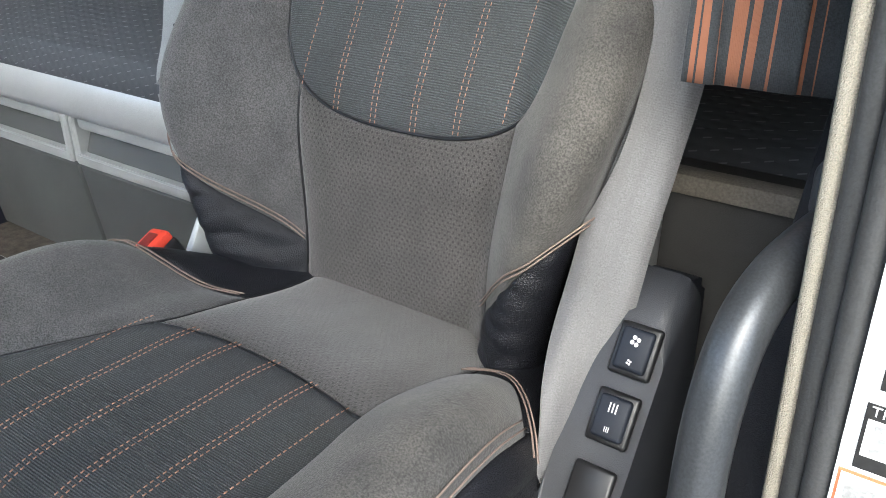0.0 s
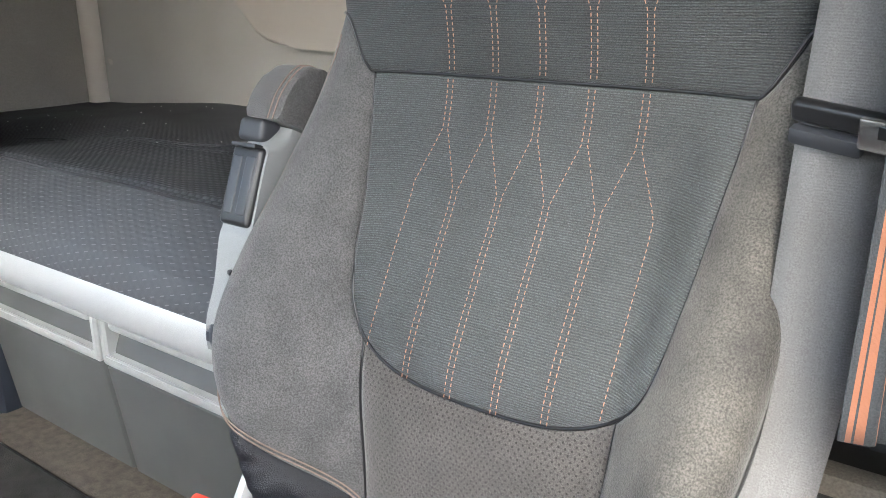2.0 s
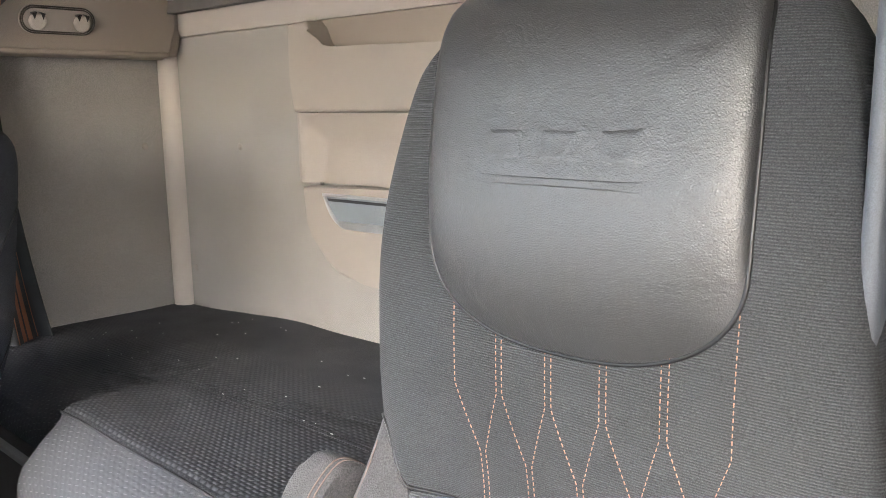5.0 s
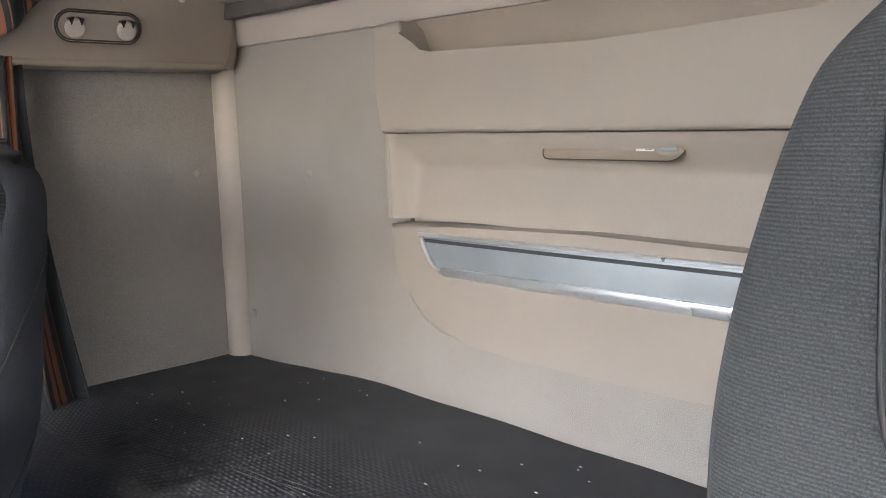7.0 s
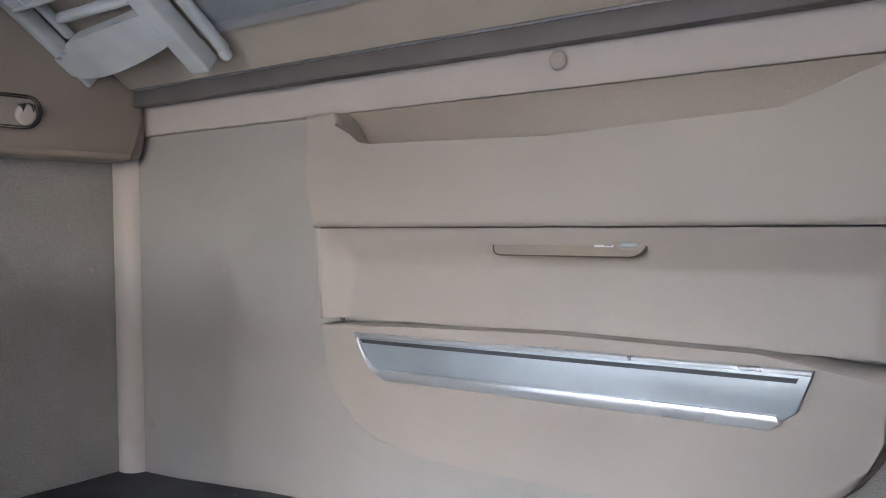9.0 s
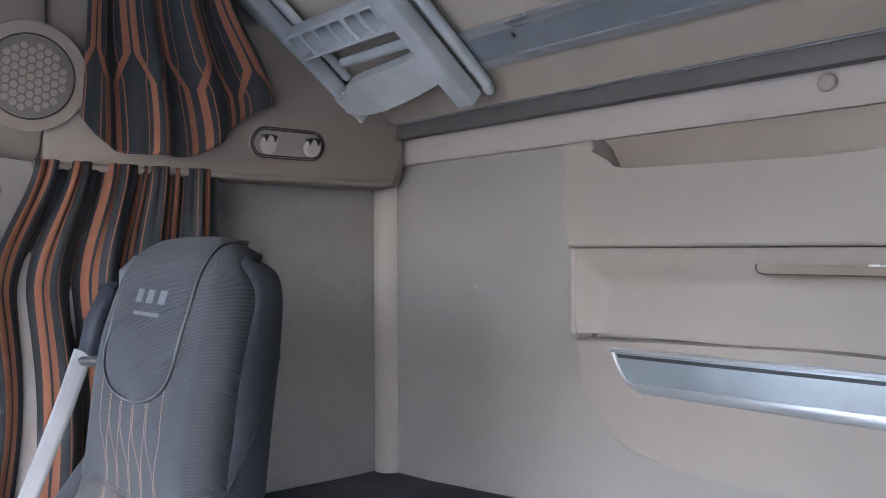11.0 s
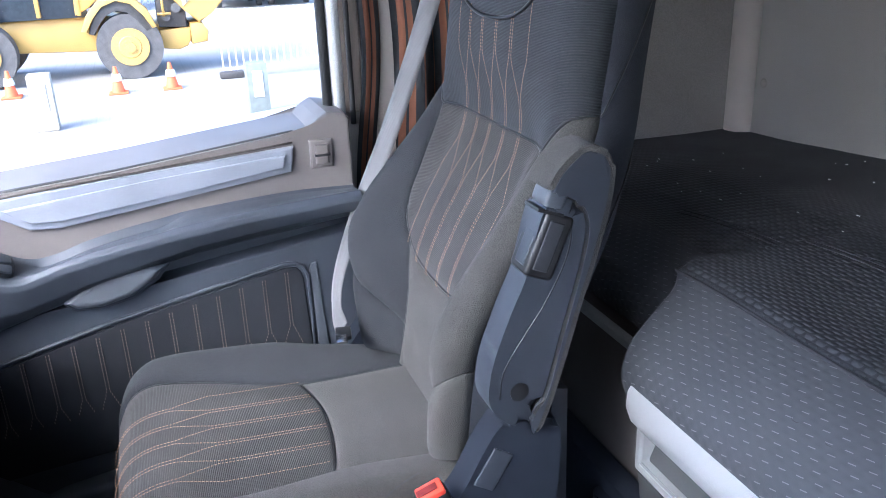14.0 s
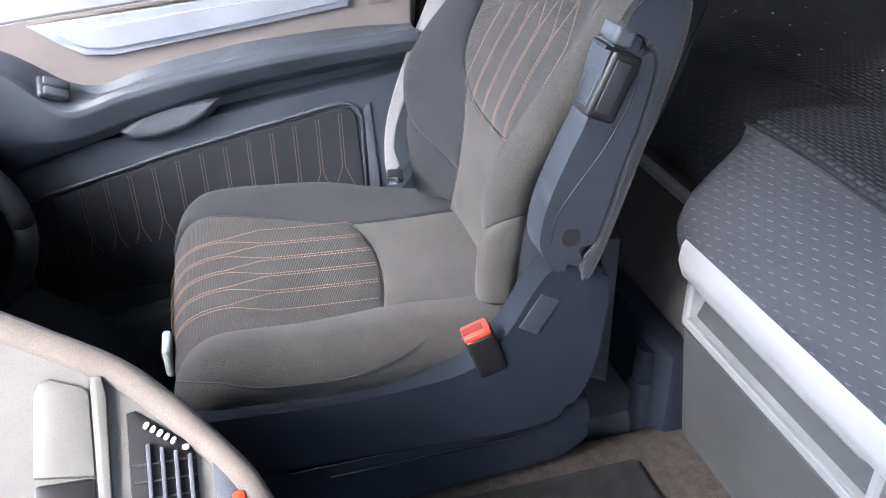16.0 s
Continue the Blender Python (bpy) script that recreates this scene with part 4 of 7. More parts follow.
def width_maker(driver):
    def wide(v, sg):
        return interp(WIDE, v) + ((interp(SKEW_IN, v) if sg < 0 else interp(SKEW_OUT, v)) if driver else 0.022 * smooth01((v - 0.78) / 0.11))
    return wide


def back_maker(tall, narrow, lean, wide, crisp):
    """The front of a backrest: u metres sideways, v metres up from a little above the crease."""
    def fn(u, v):
        w = wide(v, u)
        t = abs(u) / w
        y = interp(BACK, v) + (1 - crisp) * 0.034 * (1 - smooth01((v - 0.08) / 0.24)) - interp(BOLST, v) * smooth01((t - 0.5) / 0.4)
        e = max(0.0, (t - 0.84) / 0.16)
        y += 0.045 * (1 - 0.85 * smooth01((v - 0.74) / 0.1)) * (1 - crisp * 0.82 * smooth01((v - 0.34) / 0.18)) * (1 - math.sqrt(max(0.0, 1 - min(1, e) ** 2)))
        y += (0.012 - 0.009 * crisp) * (u / w) ** 2 * smooth01((v - 0.45) / 0.1)
        z = (interp(RISE, v) + 0.033) * tall - (1 - crisp) * 0.022 * min(1, t) ** 3 * smooth01((v - 0.76) / 0.13)
        return Vector((u * (1 - (1 - narrow) * smooth01(t * 1.2 - 0.5)), y + lean * z, z))
    return fn


def surface(fn, flip=1):
    def both(u, v):
        h = 0.002
        p = fn(u, v)
        n = (fn(u + h, v) - fn(u - h, v)).cross(fn(u, v + h) - fn(u, v - h))
        n = n.normalized() * flip if n.length > 1e-12 else Vector((0, -1, 0))
        return p, n
    return both


FAR_EDGE = [(-0.03, 0.11), (0.0, 0.112), (0.14, 0.106), (0.2, 0.12), (0.27, 0.146), (0.39, 0.166), (0.52, 0.175)]
NEAR_EDGE = [(-0.03, 0.14), (0.0, 0.143), (0.14, 0.142), (0.2, 0.155), (0.27, 0.168), (0.39, 0.172), (0.52, 0.178)]
EDGE_IN = [(-0.03, 0.106), (0.0, 0.11), (0.1, 0.1), (0.19, 0.088), (0.24, 0.102), (0.3, 0.13), (0.4, 0.16), (0.52, 0.172)]
EDGE_OUT = [(-0.03, 0.125), (0.0, 0.131), (0.07, 0.148), (0.19, 0.142), (0.24, 0.15), (0.3, 0.163), (0.4, 0.178), (0.52, 0.183)]
CPROF = [(-0.12, 0.12, -0.002), (-0.06, 0.06, 0.0), (0.0, 0.004, 0.0), (0.1, -0.096, 0.002), (0.25, -0.246, 0.002), (0.36, -0.352, 0.002), (0.41, -0.393, -0.01), (0.45, -0.414, -0.036), (0.49, -0.424, -0.075), (0.54, -0.42, -0.12)]
CY = [(a, b) for a, b, c in CPROF]
CZ = [(a, c) for a, b, c in CPROF]
CW = [(-0.12, 0.19), (-0.06, 0.2), (0.0, 0.222), (0.1, 0.234), (0.18, 0.252), (0.3, 0.256), (0.4, 0.245), (0.45, 0.225), (0.54, 0.2)]


def cushion_point(raise_by, drop=0.0):
    def fn(u, v):
        w = interp(CW, v)
        t = abs(u) / w
        z = interp(CZ, v) + raise_by * smooth01((t - 0.5) / 0.35) * smooth01((0.46 - v) / 0.1) * smooth01((v + 0.02) / 0.22) + (0.05 * smooth01(v / 0.25)) * (raise_by > 0.02)
        e = max(0.0, (t - 0.82) / 0.18)
        z -= 0.06 * (1 - math.sqrt(max(0.0, 1 - min(1, e) ** 2)))
        return Vector((u, interp(CY, v), z - drop * (1 - 0.45 * smooth01(v / 0.45))))
    return fn


def strand_paths(centre, v6a, v5a, v5b, v6b, va, vb, s=0.047, d=0.0028):
    """Ten threads that run as six lines, close up to five, and part to six again; each a function from v to u."""
    out = []
    for i in range(10):
        five = (i // 2 - 2) * s + (d if i % 2 else -d)
        j = (i + 1) // 2
        six = (j - 2.5) * s + (0 if i in (0, 9) else (-d if i % 2 else d))

        def u_of(v, five=five, six=six):
            if v >= v6a:
                return centre + six
            if v >= v5a:
                t = (v - v5a) / (v6a - v5a)
                return centre + five + (six - five) * t
            if v >= v5b:
                return centre + five
            if v >= v6b:
                t = (v5b - v) / (v5b - v6b)
                return centre + five + (six - five) * t
            return centre + six
        out.append((u_of, va, vb))
    return out


def stitches(name, paths, surf, lift, mat, parent, keep=None, width=0.0007, dash=0.0028, gap=0.0022):
    """Rows of short raised threads, joined into one mesh."""
    verts, faces = [], []
    for u_of, va, vb in paths:
        v, step = va, (1 if vb > va else -1)
        while (vb - v) * step > 0:
            slope = abs(u_of(v + step * 0.002) - u_of(v)) / 0.002
            run = 1 / math.sqrt(1 + slope * slope)
            v2 = v + step * dash * run
            u1, u2 = u_of(v), u_of(v2)
            if keep is None or keep(u1, v):
                (p, n), (q, n2) = surf(u1, v), surf(u2, v2)
                side = (q - p).cross(n).normalized() * width / 2
                p, q = p + n * lift, q + n2 * lift
                base = len(verts)
                up = n * width * 1.1
                verts += [p - side, p + side, q + side, q - side, p - side * 0.5 + up, p + side * 0.5 + up, q + side * 0.5 + up, q - side * 0.5 + up]
                faces += [(base + 4, base + 5, base + 6, base + 7), (base, base + 1, base + 5, base + 4), (base + 1, base + 2, base + 6, base + 5), (base + 2, base + 3, base + 7, base + 6), (base + 3, base, base + 4, base + 7)]
            v += step * (dash + gap) * run
    return tagged(link(name, verts, faces, mat, parent, "copper decorative stitching", True), kind="stuff")


def piping(name, uvs, surf, lift, radius, mat, parent):
    return tube(name, [surf(u, v)[0] + surf(u, v)[1] * lift for u, v in uvs], radius, mat, parent, "", 6)


def round_v(t):
    """Lower edge of the back insert, a line with round corners; t from -1 to 1."""
    return 0.147 + 0.088 * (1 - max(0.0, 1 - abs(t) ** 2.7) ** (1 / 2.7))


def insert_uv(a, b):
    s = math.sin((2 * a - 1) * math.pi / 2)
    vb = round_v(s)
    v = vb + b * (0.409 - vb)
    return s * interp(INSERT, v), v


LUMBAR = 0.128


def inner_edge(v):
    if v >= 0.235:
        return interp(INSERT, v)
    k = 1 - max(0.0, v - 0.147) / 0.088
    return max(LUMBAR - 0.01 * smooth01((0.15 - v) / 0.15), interp(INSERT, max(0.147, v)) * max(0.0, 1 - k**2.7) ** (1 / 2.7))


def low_v(a):
    return 0.005 + 0.117 * a**1.2


def top_v(a):
    return 0.409 + 0.052 * smooth01(a / 0.95) ** 0.8


def build_seat(kind, at, turn, s, tall, narrow, lean):
    """s: the side of the armrest, +1 or -1 along local x."""
    driver = kind == "driver"
    if driver:
        th = thing("driver_chair", "worn grey suede and black leather driver seat with copper stitching", "chair")
        cen, bol, perf, low, head, side = SLATE, SUEDE, SUEDE_PERF, LEATHER, PAD_LEATHER, SUEDE
    else:
        th = thing("passenger_chair", "charcoal fabric passenger seat with copper stitching", "chair")
        cen, bol, perf, low, head, side = SLATE_WARM, WOOLLEN, WOOLLEN_GREY, WOOLLEN, SLATE_DARK, WOOLLEN
    th.matrix_basis = pose(*at, 0, 0, turn)
    wide = width_maker(driver)
    thread = STITCH if driver else STITCH_DULL
    thin = 0.0007 if driver else 0.0006
    back_point = back_maker(tall, narrow, lean, wide, 1.0 if driver else 0.0)
    BS = surface(back_point)
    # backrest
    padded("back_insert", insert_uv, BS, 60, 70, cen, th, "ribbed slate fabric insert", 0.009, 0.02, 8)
    padded("lumbar_panel", lambda a, b: ((2 * a - 1) * inner_edge(-0.08 + 0.25 * b), -0.08 + b * (round_v((2 * a - 1) * 0.87) + 0.08)), BS, 40, 30, perf, th, "perforated suede panel" if driver else "plain grey fabric panel", 0.008, 0.02, 8)
    for sg in (-1, 1):
        def bol_uv(a, b, sg=sg):
            a2 = a if sg > 0 else 1 - a
            v = low_v(a2) + b * (top_v(a2) - low_v(a2))
            return sg * (inner_edge(v) + (wide(v, sg) - inner_edge(v)) * a2), v
        # Passenger's +x back bolsters get lighter cloth, standing in for light on that side.
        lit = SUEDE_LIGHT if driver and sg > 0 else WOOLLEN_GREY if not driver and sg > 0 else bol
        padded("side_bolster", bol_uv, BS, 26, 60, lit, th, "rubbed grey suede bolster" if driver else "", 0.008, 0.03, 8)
        def low_uv(a, b, sg=sg):
            a2 = a if sg > 0 else 1 - a
            v = -0.06 + b * (low_v(a2) + 0.06)
            return sg * (inner_edge(v) + (wide(v, sg) - inner_edge(v)) * a2), v
        wr = (lambda a, b, u, v: (0.0013 * math.sin(v * 210 + u * 60 + 2 * noise.noise((u * 30, v * 30, 2))) + 0.0026 * noise.noise((u * 45, v * 90, 5))) * (1 - abs(2 * a - 1) ** 2)) if driver else None
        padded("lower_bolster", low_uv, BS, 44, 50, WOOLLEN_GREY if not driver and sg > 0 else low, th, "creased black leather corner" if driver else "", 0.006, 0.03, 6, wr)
        if driver:
            for off in (0.006, 0.011):
                verts_path = []
                for k in range(41):
                    vv = low_v(k / 40) + off
                    verts_path.append((sg * (inner_edge(vv) + (wide(vv, sg) - inner_edge(vv)) * (k / 40)), vv))
                piping("seam_thread", verts_path, BS, 0.006, 0.0008, STITCH_PALE, th)
        piping("bolster_seam", [(sg * inner_edge(v), v) for v in [-0.02 + 0.43 * k / 40 for k in range(41)]], BS, 0.0002, 0.0016, BLACK, th)
        if driver and sg < 0:
            piping("edge_thread", [(sg * 0.93 * wide(v, sg), v) for v in [0.27 + 0.17 * k / 40 for k in range(41)]], BS, 0.0074, 0.0006, STITCH_PALE, th)

    def upper_uv(a, b):
        t = 2 * a - 1
        w = wide(0.44, t)
        vs = top_v((abs(t) * w - 0.18) / (w - 0.18)) if abs(t) * w > 0.18 else 0.409
        v = vs + b * (0.888 - vs)
        return t * wide(v, t), v
    lower_line = [upper_uv(k / 60, 0) for k in range(61)]
    piping("cover_seam", [(u * 0.985, v) for u, v in lower_line], BS, 0.0008, 0.0018, BLACK, th)
    piping("insert_seam", [insert_uv(k / 60, 0) for k in range(61)], BS, 0.0008, 0.0018, BLACK, th)
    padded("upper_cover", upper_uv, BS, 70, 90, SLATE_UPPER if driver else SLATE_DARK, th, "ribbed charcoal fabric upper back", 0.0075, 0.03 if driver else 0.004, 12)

    PB = 0.568 if driver else 0.575
    def pad_low(t):
        return PB + 0.08 * (1 - max(0.0, 1 - min(1, abs(t)) ** 2.4) ** (1 / 2.4))
    def pad_uv(a, b):
        t = math.sin((2 * a - 1) * math.pi / 2)
        vb = pad_low(t)
        v = vb + b * ((0.872 if driver else 0.886) - vb)
        return t * (0.132 + 0.004 * smooth01((v - 0.56) / 0.18) - 0.02 * smooth01((v - 0.8) / 0.09)) - ((0.011 + 0.012 * smooth01((v - 0.56) / 0.3)) if driver else 0), v
    bulge = 0.02 if driver else 0.007
    padded("headrest_pad", pad_uv, BS, 60, 60, head, th, "glossy black leather headrest pad" if driver else "charcoal fabric headrest pad", bulge, 0.01, 3.2 if driver else 5,
           (lambda a, b, u, v: 0.0075) if driver else (lambda a, b, u, v: 0.0055))
    tube('pad_seam', [BS(*pad_uv(a, b))[0] + BS(*pad_uv(a, b))[1] * (0.0068 if driver else 0.0082) for a, b in [(0, 1 - k / 20) for k in range(20)] + [(k / 40, 0) for k in range(41)] + [(1, k / 20) for k in range(1, 21)]], 0.0022 if driver else 0.0026, BLACK, th, '', 6)
    # rear shell
    def shell(a, b):
        t = 2 * a - 1
        v = -0.09 + 0.978 * b
        p = back_point(t * wide(v, t) * 0.985, v)
        e = 1 - abs(t) ** 4
        if driver:
            return Vector((p.x, max(p.y + 0.004, interp(REAR, v) + lean * p.z - 0.035 * (1 - e)), p.z - 0.003))
        taper = 1 - 0.21 * smooth01((v - 0.12) / 0.3) * (1 - 0.7 * smooth01((v - 0.74) / 0.12))
        rear = interp(REAR, v) + 0.024 - 0.03 * smooth01((v - 0.74) / 0.13)
        return Vector((p.x * taper, max(p.y + 0.004, rear + lean * p.z - 0.012 * (1 - e)), p.z - 0.003 - 0.018 * smooth01((v - 0.78) / 0.11)))
    def crown(a, b):
        t = 2 * a - 1
        return back_point(t * wide(0.888, t), 0.888).lerp(shell(a, 1.0), b)
    sheet("crown", crown, 40, 6, SLATE_UPPER if driver else SLATE_DARK, th, "", uv=lambda a, b: (a * 0.24, b * 0.05))
    sheet("back_shell", shell, 40, 60, PLASTIC if driver else WOOLLEN, th, "dark back cover", flip=True)
    for sg in (-1, 1):
        def flank(a, b, sg=sg):
            v = -0.09 + 0.978 * b
            p = back_point(sg * wide(v, sg), v)
            q = shell(1.0 if sg > 0 else 0.0, b)
            m = p.lerp(q, a)
            return m + Vector((sg * (0.003 if driver else 0.012) * math.sin(a * math.pi) ** 0.6 * smooth01((0.89 - v) / 0.1), 0, 0))
        sheet("back_side", flank, 10, 60, cen if driver else NAVY_SIDE if sg == s else WOOLLEN, th, "", uv=lambda a, b: (a * 0.09, b), flip=sg < 0)
        if not driver and sg == s:
            for line in ([(0.0, 0.46), (0.25, 0.51), (0.55, 0.57), (1.0, 0.66)], [(0.45, 0.08), (0.7, 0.2), (1.0, 0.4)]):
                tube("flank_seam", [flank(p.x, (p.y + 0.09) / 0.978) + Vector((sg * 0.0006, 0, 0)) for p in curve([(a, v, 0) for a, v in line], 8)], 0.0013, BLACK, th, "", 6)
    # decorative stitching on the back
    lower_p = strand_paths(0.0, 0.525, 0.47, 0.36, 0.31, 0.405, 0.15)
    stitches("back_stitching", lower_p, BS, 0.0088, thread, th, lambda u, v: v > 0.004 + round_v(min(1, abs(u) / interp(INSERT, v))), thin)
    upper_p = strand_paths(0.0, 0.525, 0.47, 0.36, 0.31, 0.414, 0.63)
    stitches("upper_stitching", upper_p, BS, 0.0076, thread, th, lambda u, v: v < 0.004 + pad_low((u + (0.011 if driver else 0)) / 0.132), thin)
    # mark on the headrest: plain blocks
    lift = bulge + (0.0075 if driver else 0.0055)
    for u0, u1, v0, v1 in ((-0.046, -0.02, 0.698, 0.723), (-0.013, 0.013, 0.698, 0.723), (0.022, 0.046, 0.698, 0.723), (-0.048, 0.048, 0.682, 0.689)):
        def mark_fn(a, b, u0=u0, u1=u1, v0=v0, v1=v1):
            um, vm = u0 + (u1 - u0) * a, v0 + (v1 - v0) * b
            p, n = BS(1.42 * um - 0.014, vm + 0.004) if driver else BS(1.25 * um + 0.012, 0.73 + 1.15 * (vm - 0.7))
            edge_fall = smooth01(min(a, 1 - a, b, 1 - b) / 0.2)
            return p + n * (lift + (-0.0006 + 0.0011 * edge_fall if driver else -0.001 + 0.0018 * edge_fall))
        sheet("headrest_mark", mark_fn, 16, 16, PAD_LEATHER if driver else PLASTIC_GREY, th, "plain raised mark")
    # cushion
    V0 = 0.213 if driver else 0.15
    PUFF = (0.035, 0.0) if driver else (0.02, 0.037)
    CS = surface(cushion_point(*PUFF), -1)
    def edge(v, sg):
        if driver:
            return interp(EDGE_IN if sg < 0 else EDGE_OUT, v)
        return interp(FAR_EDGE if sg < 0 else NEAR_EDGE, v)
    def front_uv(a, b):
        t = 2 * a - 1
        v0 = V0 - 0.02 * (1 - t * t)
        v = v0 + b * (0.49 - v0)
        return t * edge(v, t), v
    def rear_uv(a, b):
        t = 2 * a - 1
        v = -0.09 + b * (V0 + 0.09 - 0.02 * (1 - t * t))
        return t * edge(v, t), v
    # Driver's insert is the back's fabric painted darker, as shade on the cushion.
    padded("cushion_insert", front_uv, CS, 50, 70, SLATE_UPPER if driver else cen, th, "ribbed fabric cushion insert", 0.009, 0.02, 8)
    padded("cushion_rear", rear_uv, CS, 40, 30, perf, th, "perforated suede seat panel" if driver else "plain grey fabric seat panel", 0.008, 0.02, 8)
    for sg in (-1, 1):
        def split(a2, sg=sg):
            return -0.09 if not driver else 0.105 + 0.06 * a2 if sg < 0 else 0.085 + 0.06 * a2**3
        def side_uv(a, b, sg=sg, split=split):
            a2 = a if sg > 0 else 1 - a
            v0 = split(a2)
            v = v0 + b * (0.52 - v0)
            return sg * (edge(v, sg) + (interp(CW, v) - edge(v, sg)) * a2 * (0.92 if driver and sg > 0 else 1.0)), v
        if driver and sg > 0:
            def border_uv(a, b, sg=sg, split=split):
                v = split(1.0) - 0.02 + b * (0.54 - split(1.0))
                return sg * (edge(v, sg) + (interp(CW, v) - edge(v, sg)) * (0.92 + 0.08 * a)), v
            padded("cushion_border", border_uv, CS, 10, 50, LEATHER, th, "black leather edge of the cushion", 0.003, 0.03, 6)
            for off in (0.86, 0.89):
                piping("border_thread", [(sg * (edge(v, sg) + (interp(CW, v) - edge(v, sg)) * off), v) for v in [split(1.0) + 0.012 + (0.36 - 0.012) * k / 30 for k in range(31)]], CS, 0.0082, 0.0008, STITCH_PALE, th)
        # The passenger cushion repeats this: light on its +x side is put into the cloth.
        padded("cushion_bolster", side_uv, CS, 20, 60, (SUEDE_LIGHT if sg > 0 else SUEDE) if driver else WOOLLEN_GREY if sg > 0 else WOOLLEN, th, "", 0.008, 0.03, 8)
        if driver:
            def corner_uv(a, b, sg=sg):
                a2 = a if sg > 0 else 1 - a
                v = -0.09 + b * (split(a2) + 0.09)
                return sg * (edge(v, sg) + (interp(CW, v) - edge(v, sg)) * a2), v
            padded("cushion_corner", corner_uv, CS, 20, 20, LEATHER, th, "black leather cushion corner", 0.005, 0.03, 6)
            for off in (0.006, 0.012):
                piping("cushion_thread", [(sg * (edge(split(k / 20), sg) + (interp(CW, split(k / 20)) - edge(split(k / 20), sg)) * k / 20), split(k / 20) + off) for k in range(21)], CS, 0.0065, 0.0008, STITCH_PALE, th)
        def skirt(a, b, sg=sg):
            v = -0.05 + 0.57 * b
            p = cushion_point(*PUFF)(sg * interp(CW, v), v)
            bow = 0.014 * math.sin(min(1, a * 1.3) * math.pi)
            low_z = -0.15
            return Vector((p.x + sg * (bow - 0.02 * a), p.y, p.z + (low_z - p.z) * a))
        sheet("cushion_side", skirt, 14, 50, side if sg == s else (LEATHER if driver else WOOLLEN), th, "", uv=lambda a, b: (b * 0.6, a * 0.2), flip=sg > 0)
        piping("cushion_seam", [(sg * edge(v, sg), v) for v in [-0.02 + 0.5 * k / 40 for k in range(41)]], CS, 0.0002, 0.0014, BLACK, th)
        if not driver and sg == s:
            piping("side_seam", [(sg * interp(CW, p.x) * p.y, p.x) for p in curve([(v, t, 0) for v, t in ((0.05, 0.84), (0.09, 0.9), (0.13, 0.955), (0.19, 0.982), (0.27, 0.985), (0.34, 0.98), (0.39, 0.95), (0.425, 0.9), (0.45, 0.84))], 6)], CS, 0.0068, 0.0014, PLASTIC, th)
    def front_skirt(a, b):
        t = 2 * b - 1
        p = cushion_point(0.012, PUFF[1])(t * interp(CW, 0.52), 0.52)
        return Vector((p.x, p.y + 0.03 * a, p.z - 0.06 * a))
    sheet("cushion_front", front_skirt, 6, 20, side, th)
    piping("rear_seam", [front_uv(k / 40, 0) for k in range(41)], CS, 0.0004, 0.0015, BLACK, th)
    cush_p = strand_paths(0.024, 0.58, 0.52, 0.48, 0.42, V0 - 0.012, 0.485, 0.045) if driver else strand_paths(0.014, 0.7, 0.6, 0.35, 0.295, V0 - 0.012, 0.485, 0.045, 0.0034)
    stitches("cushion_stitching", cush_p, CS, 0.009, thread, th, lambda u, v: abs(u) < edge(v, u) - 0.004 and v > V0 + 0.004 - 0.02 * (1 - (u / edge(v, u)) ** 2), thin)
    # base: a plastic tub under the cushion with a raised rear flank
    tub = [(p.x, p.y) for p in curve([(y, z, 0) for y, z in ((-0.395, -0.06), (-0.412, -0.075), (-0.415, -0.105), (-0.4, -0.14), (-0.34, -0.16), (-0.16, -0.168), (0.0, -0.178), (0.07, -0.165), (0.108, -0.11), (0.122, -0.02), (0.122, 0.05), (0.105, 0.068), (0.06, 0.077), (0.04, 0.07), (0.018, 0.04), (-0.012, -0.012), (-0.05, -0.052), (-0.1, -0.066), (-0.2, -0.071), (-0.3, -0.067), (-0.395, -0.06))], 5)][:-1]
    lower = [(p.x, p.y) for p in curve([(y, z, 0) for y, z in ((-0.38, -0.19), (-0.385, -0.25), (-0.36, -0.285), (-0.1, -0.28), (0.09, -0.265), (0.125, -0.23), (0.12, -0.165))], 5)]
    for sg in (-1, 1):
        bm = prism(tub, "x", sg * 0.225, sg * 0.268, 0.009, 3)
        fl = part("base_flank", bm, PLASTIC_BLUE, th, "slate plastic seat base flank", True)
        part("lower_flank", prism(lower, "x", sg * 0.19, sg * 0.247, 0.008, 3), PLASTIC_BLUE, th, "slate plastic lower seat skirt", True)
        if sg == s:
            part("flank_cover", local(box(0, 0, 0, 0.004, 0.03, 0.055, 0.0018, 3), pose(sg * 0.2685, 0.03, 0.012, -32, 0, 0)), ARM_SLATE, fl, "", True)
    part("base", box(0, -0.14, -0.19, 0.46, 0.5, 0.1, 0.02), PLASTIC_BLUE, th, "slate plastic seat base", True)
    part("pedestal", prism([(-0.34, -0.235), (-0.28, -0.5), (0.08, -0.5), (0.1, -0.235)], "x", -0.2, 0.2, 0.01), BLACK, th, "", True)
    for y0, y1, zz in ((-0.3, 0.04, -0.186), (-0.25, 0.02, -0.207)):
        part("slide_rail", box(s * 0.25, (y0 + y1) / 2, zz, 0.006, y1 - y0, 0.003, 0.001), CHROME, th, "thin bright slide rail", True)
    if not driver:
        part("adjusting_lever", box(0.115, -0.431, -0.062, 0.05, 0.012, 0.045, 0.0055, 3), LADDER, th, "pale grey plastic lever", True)
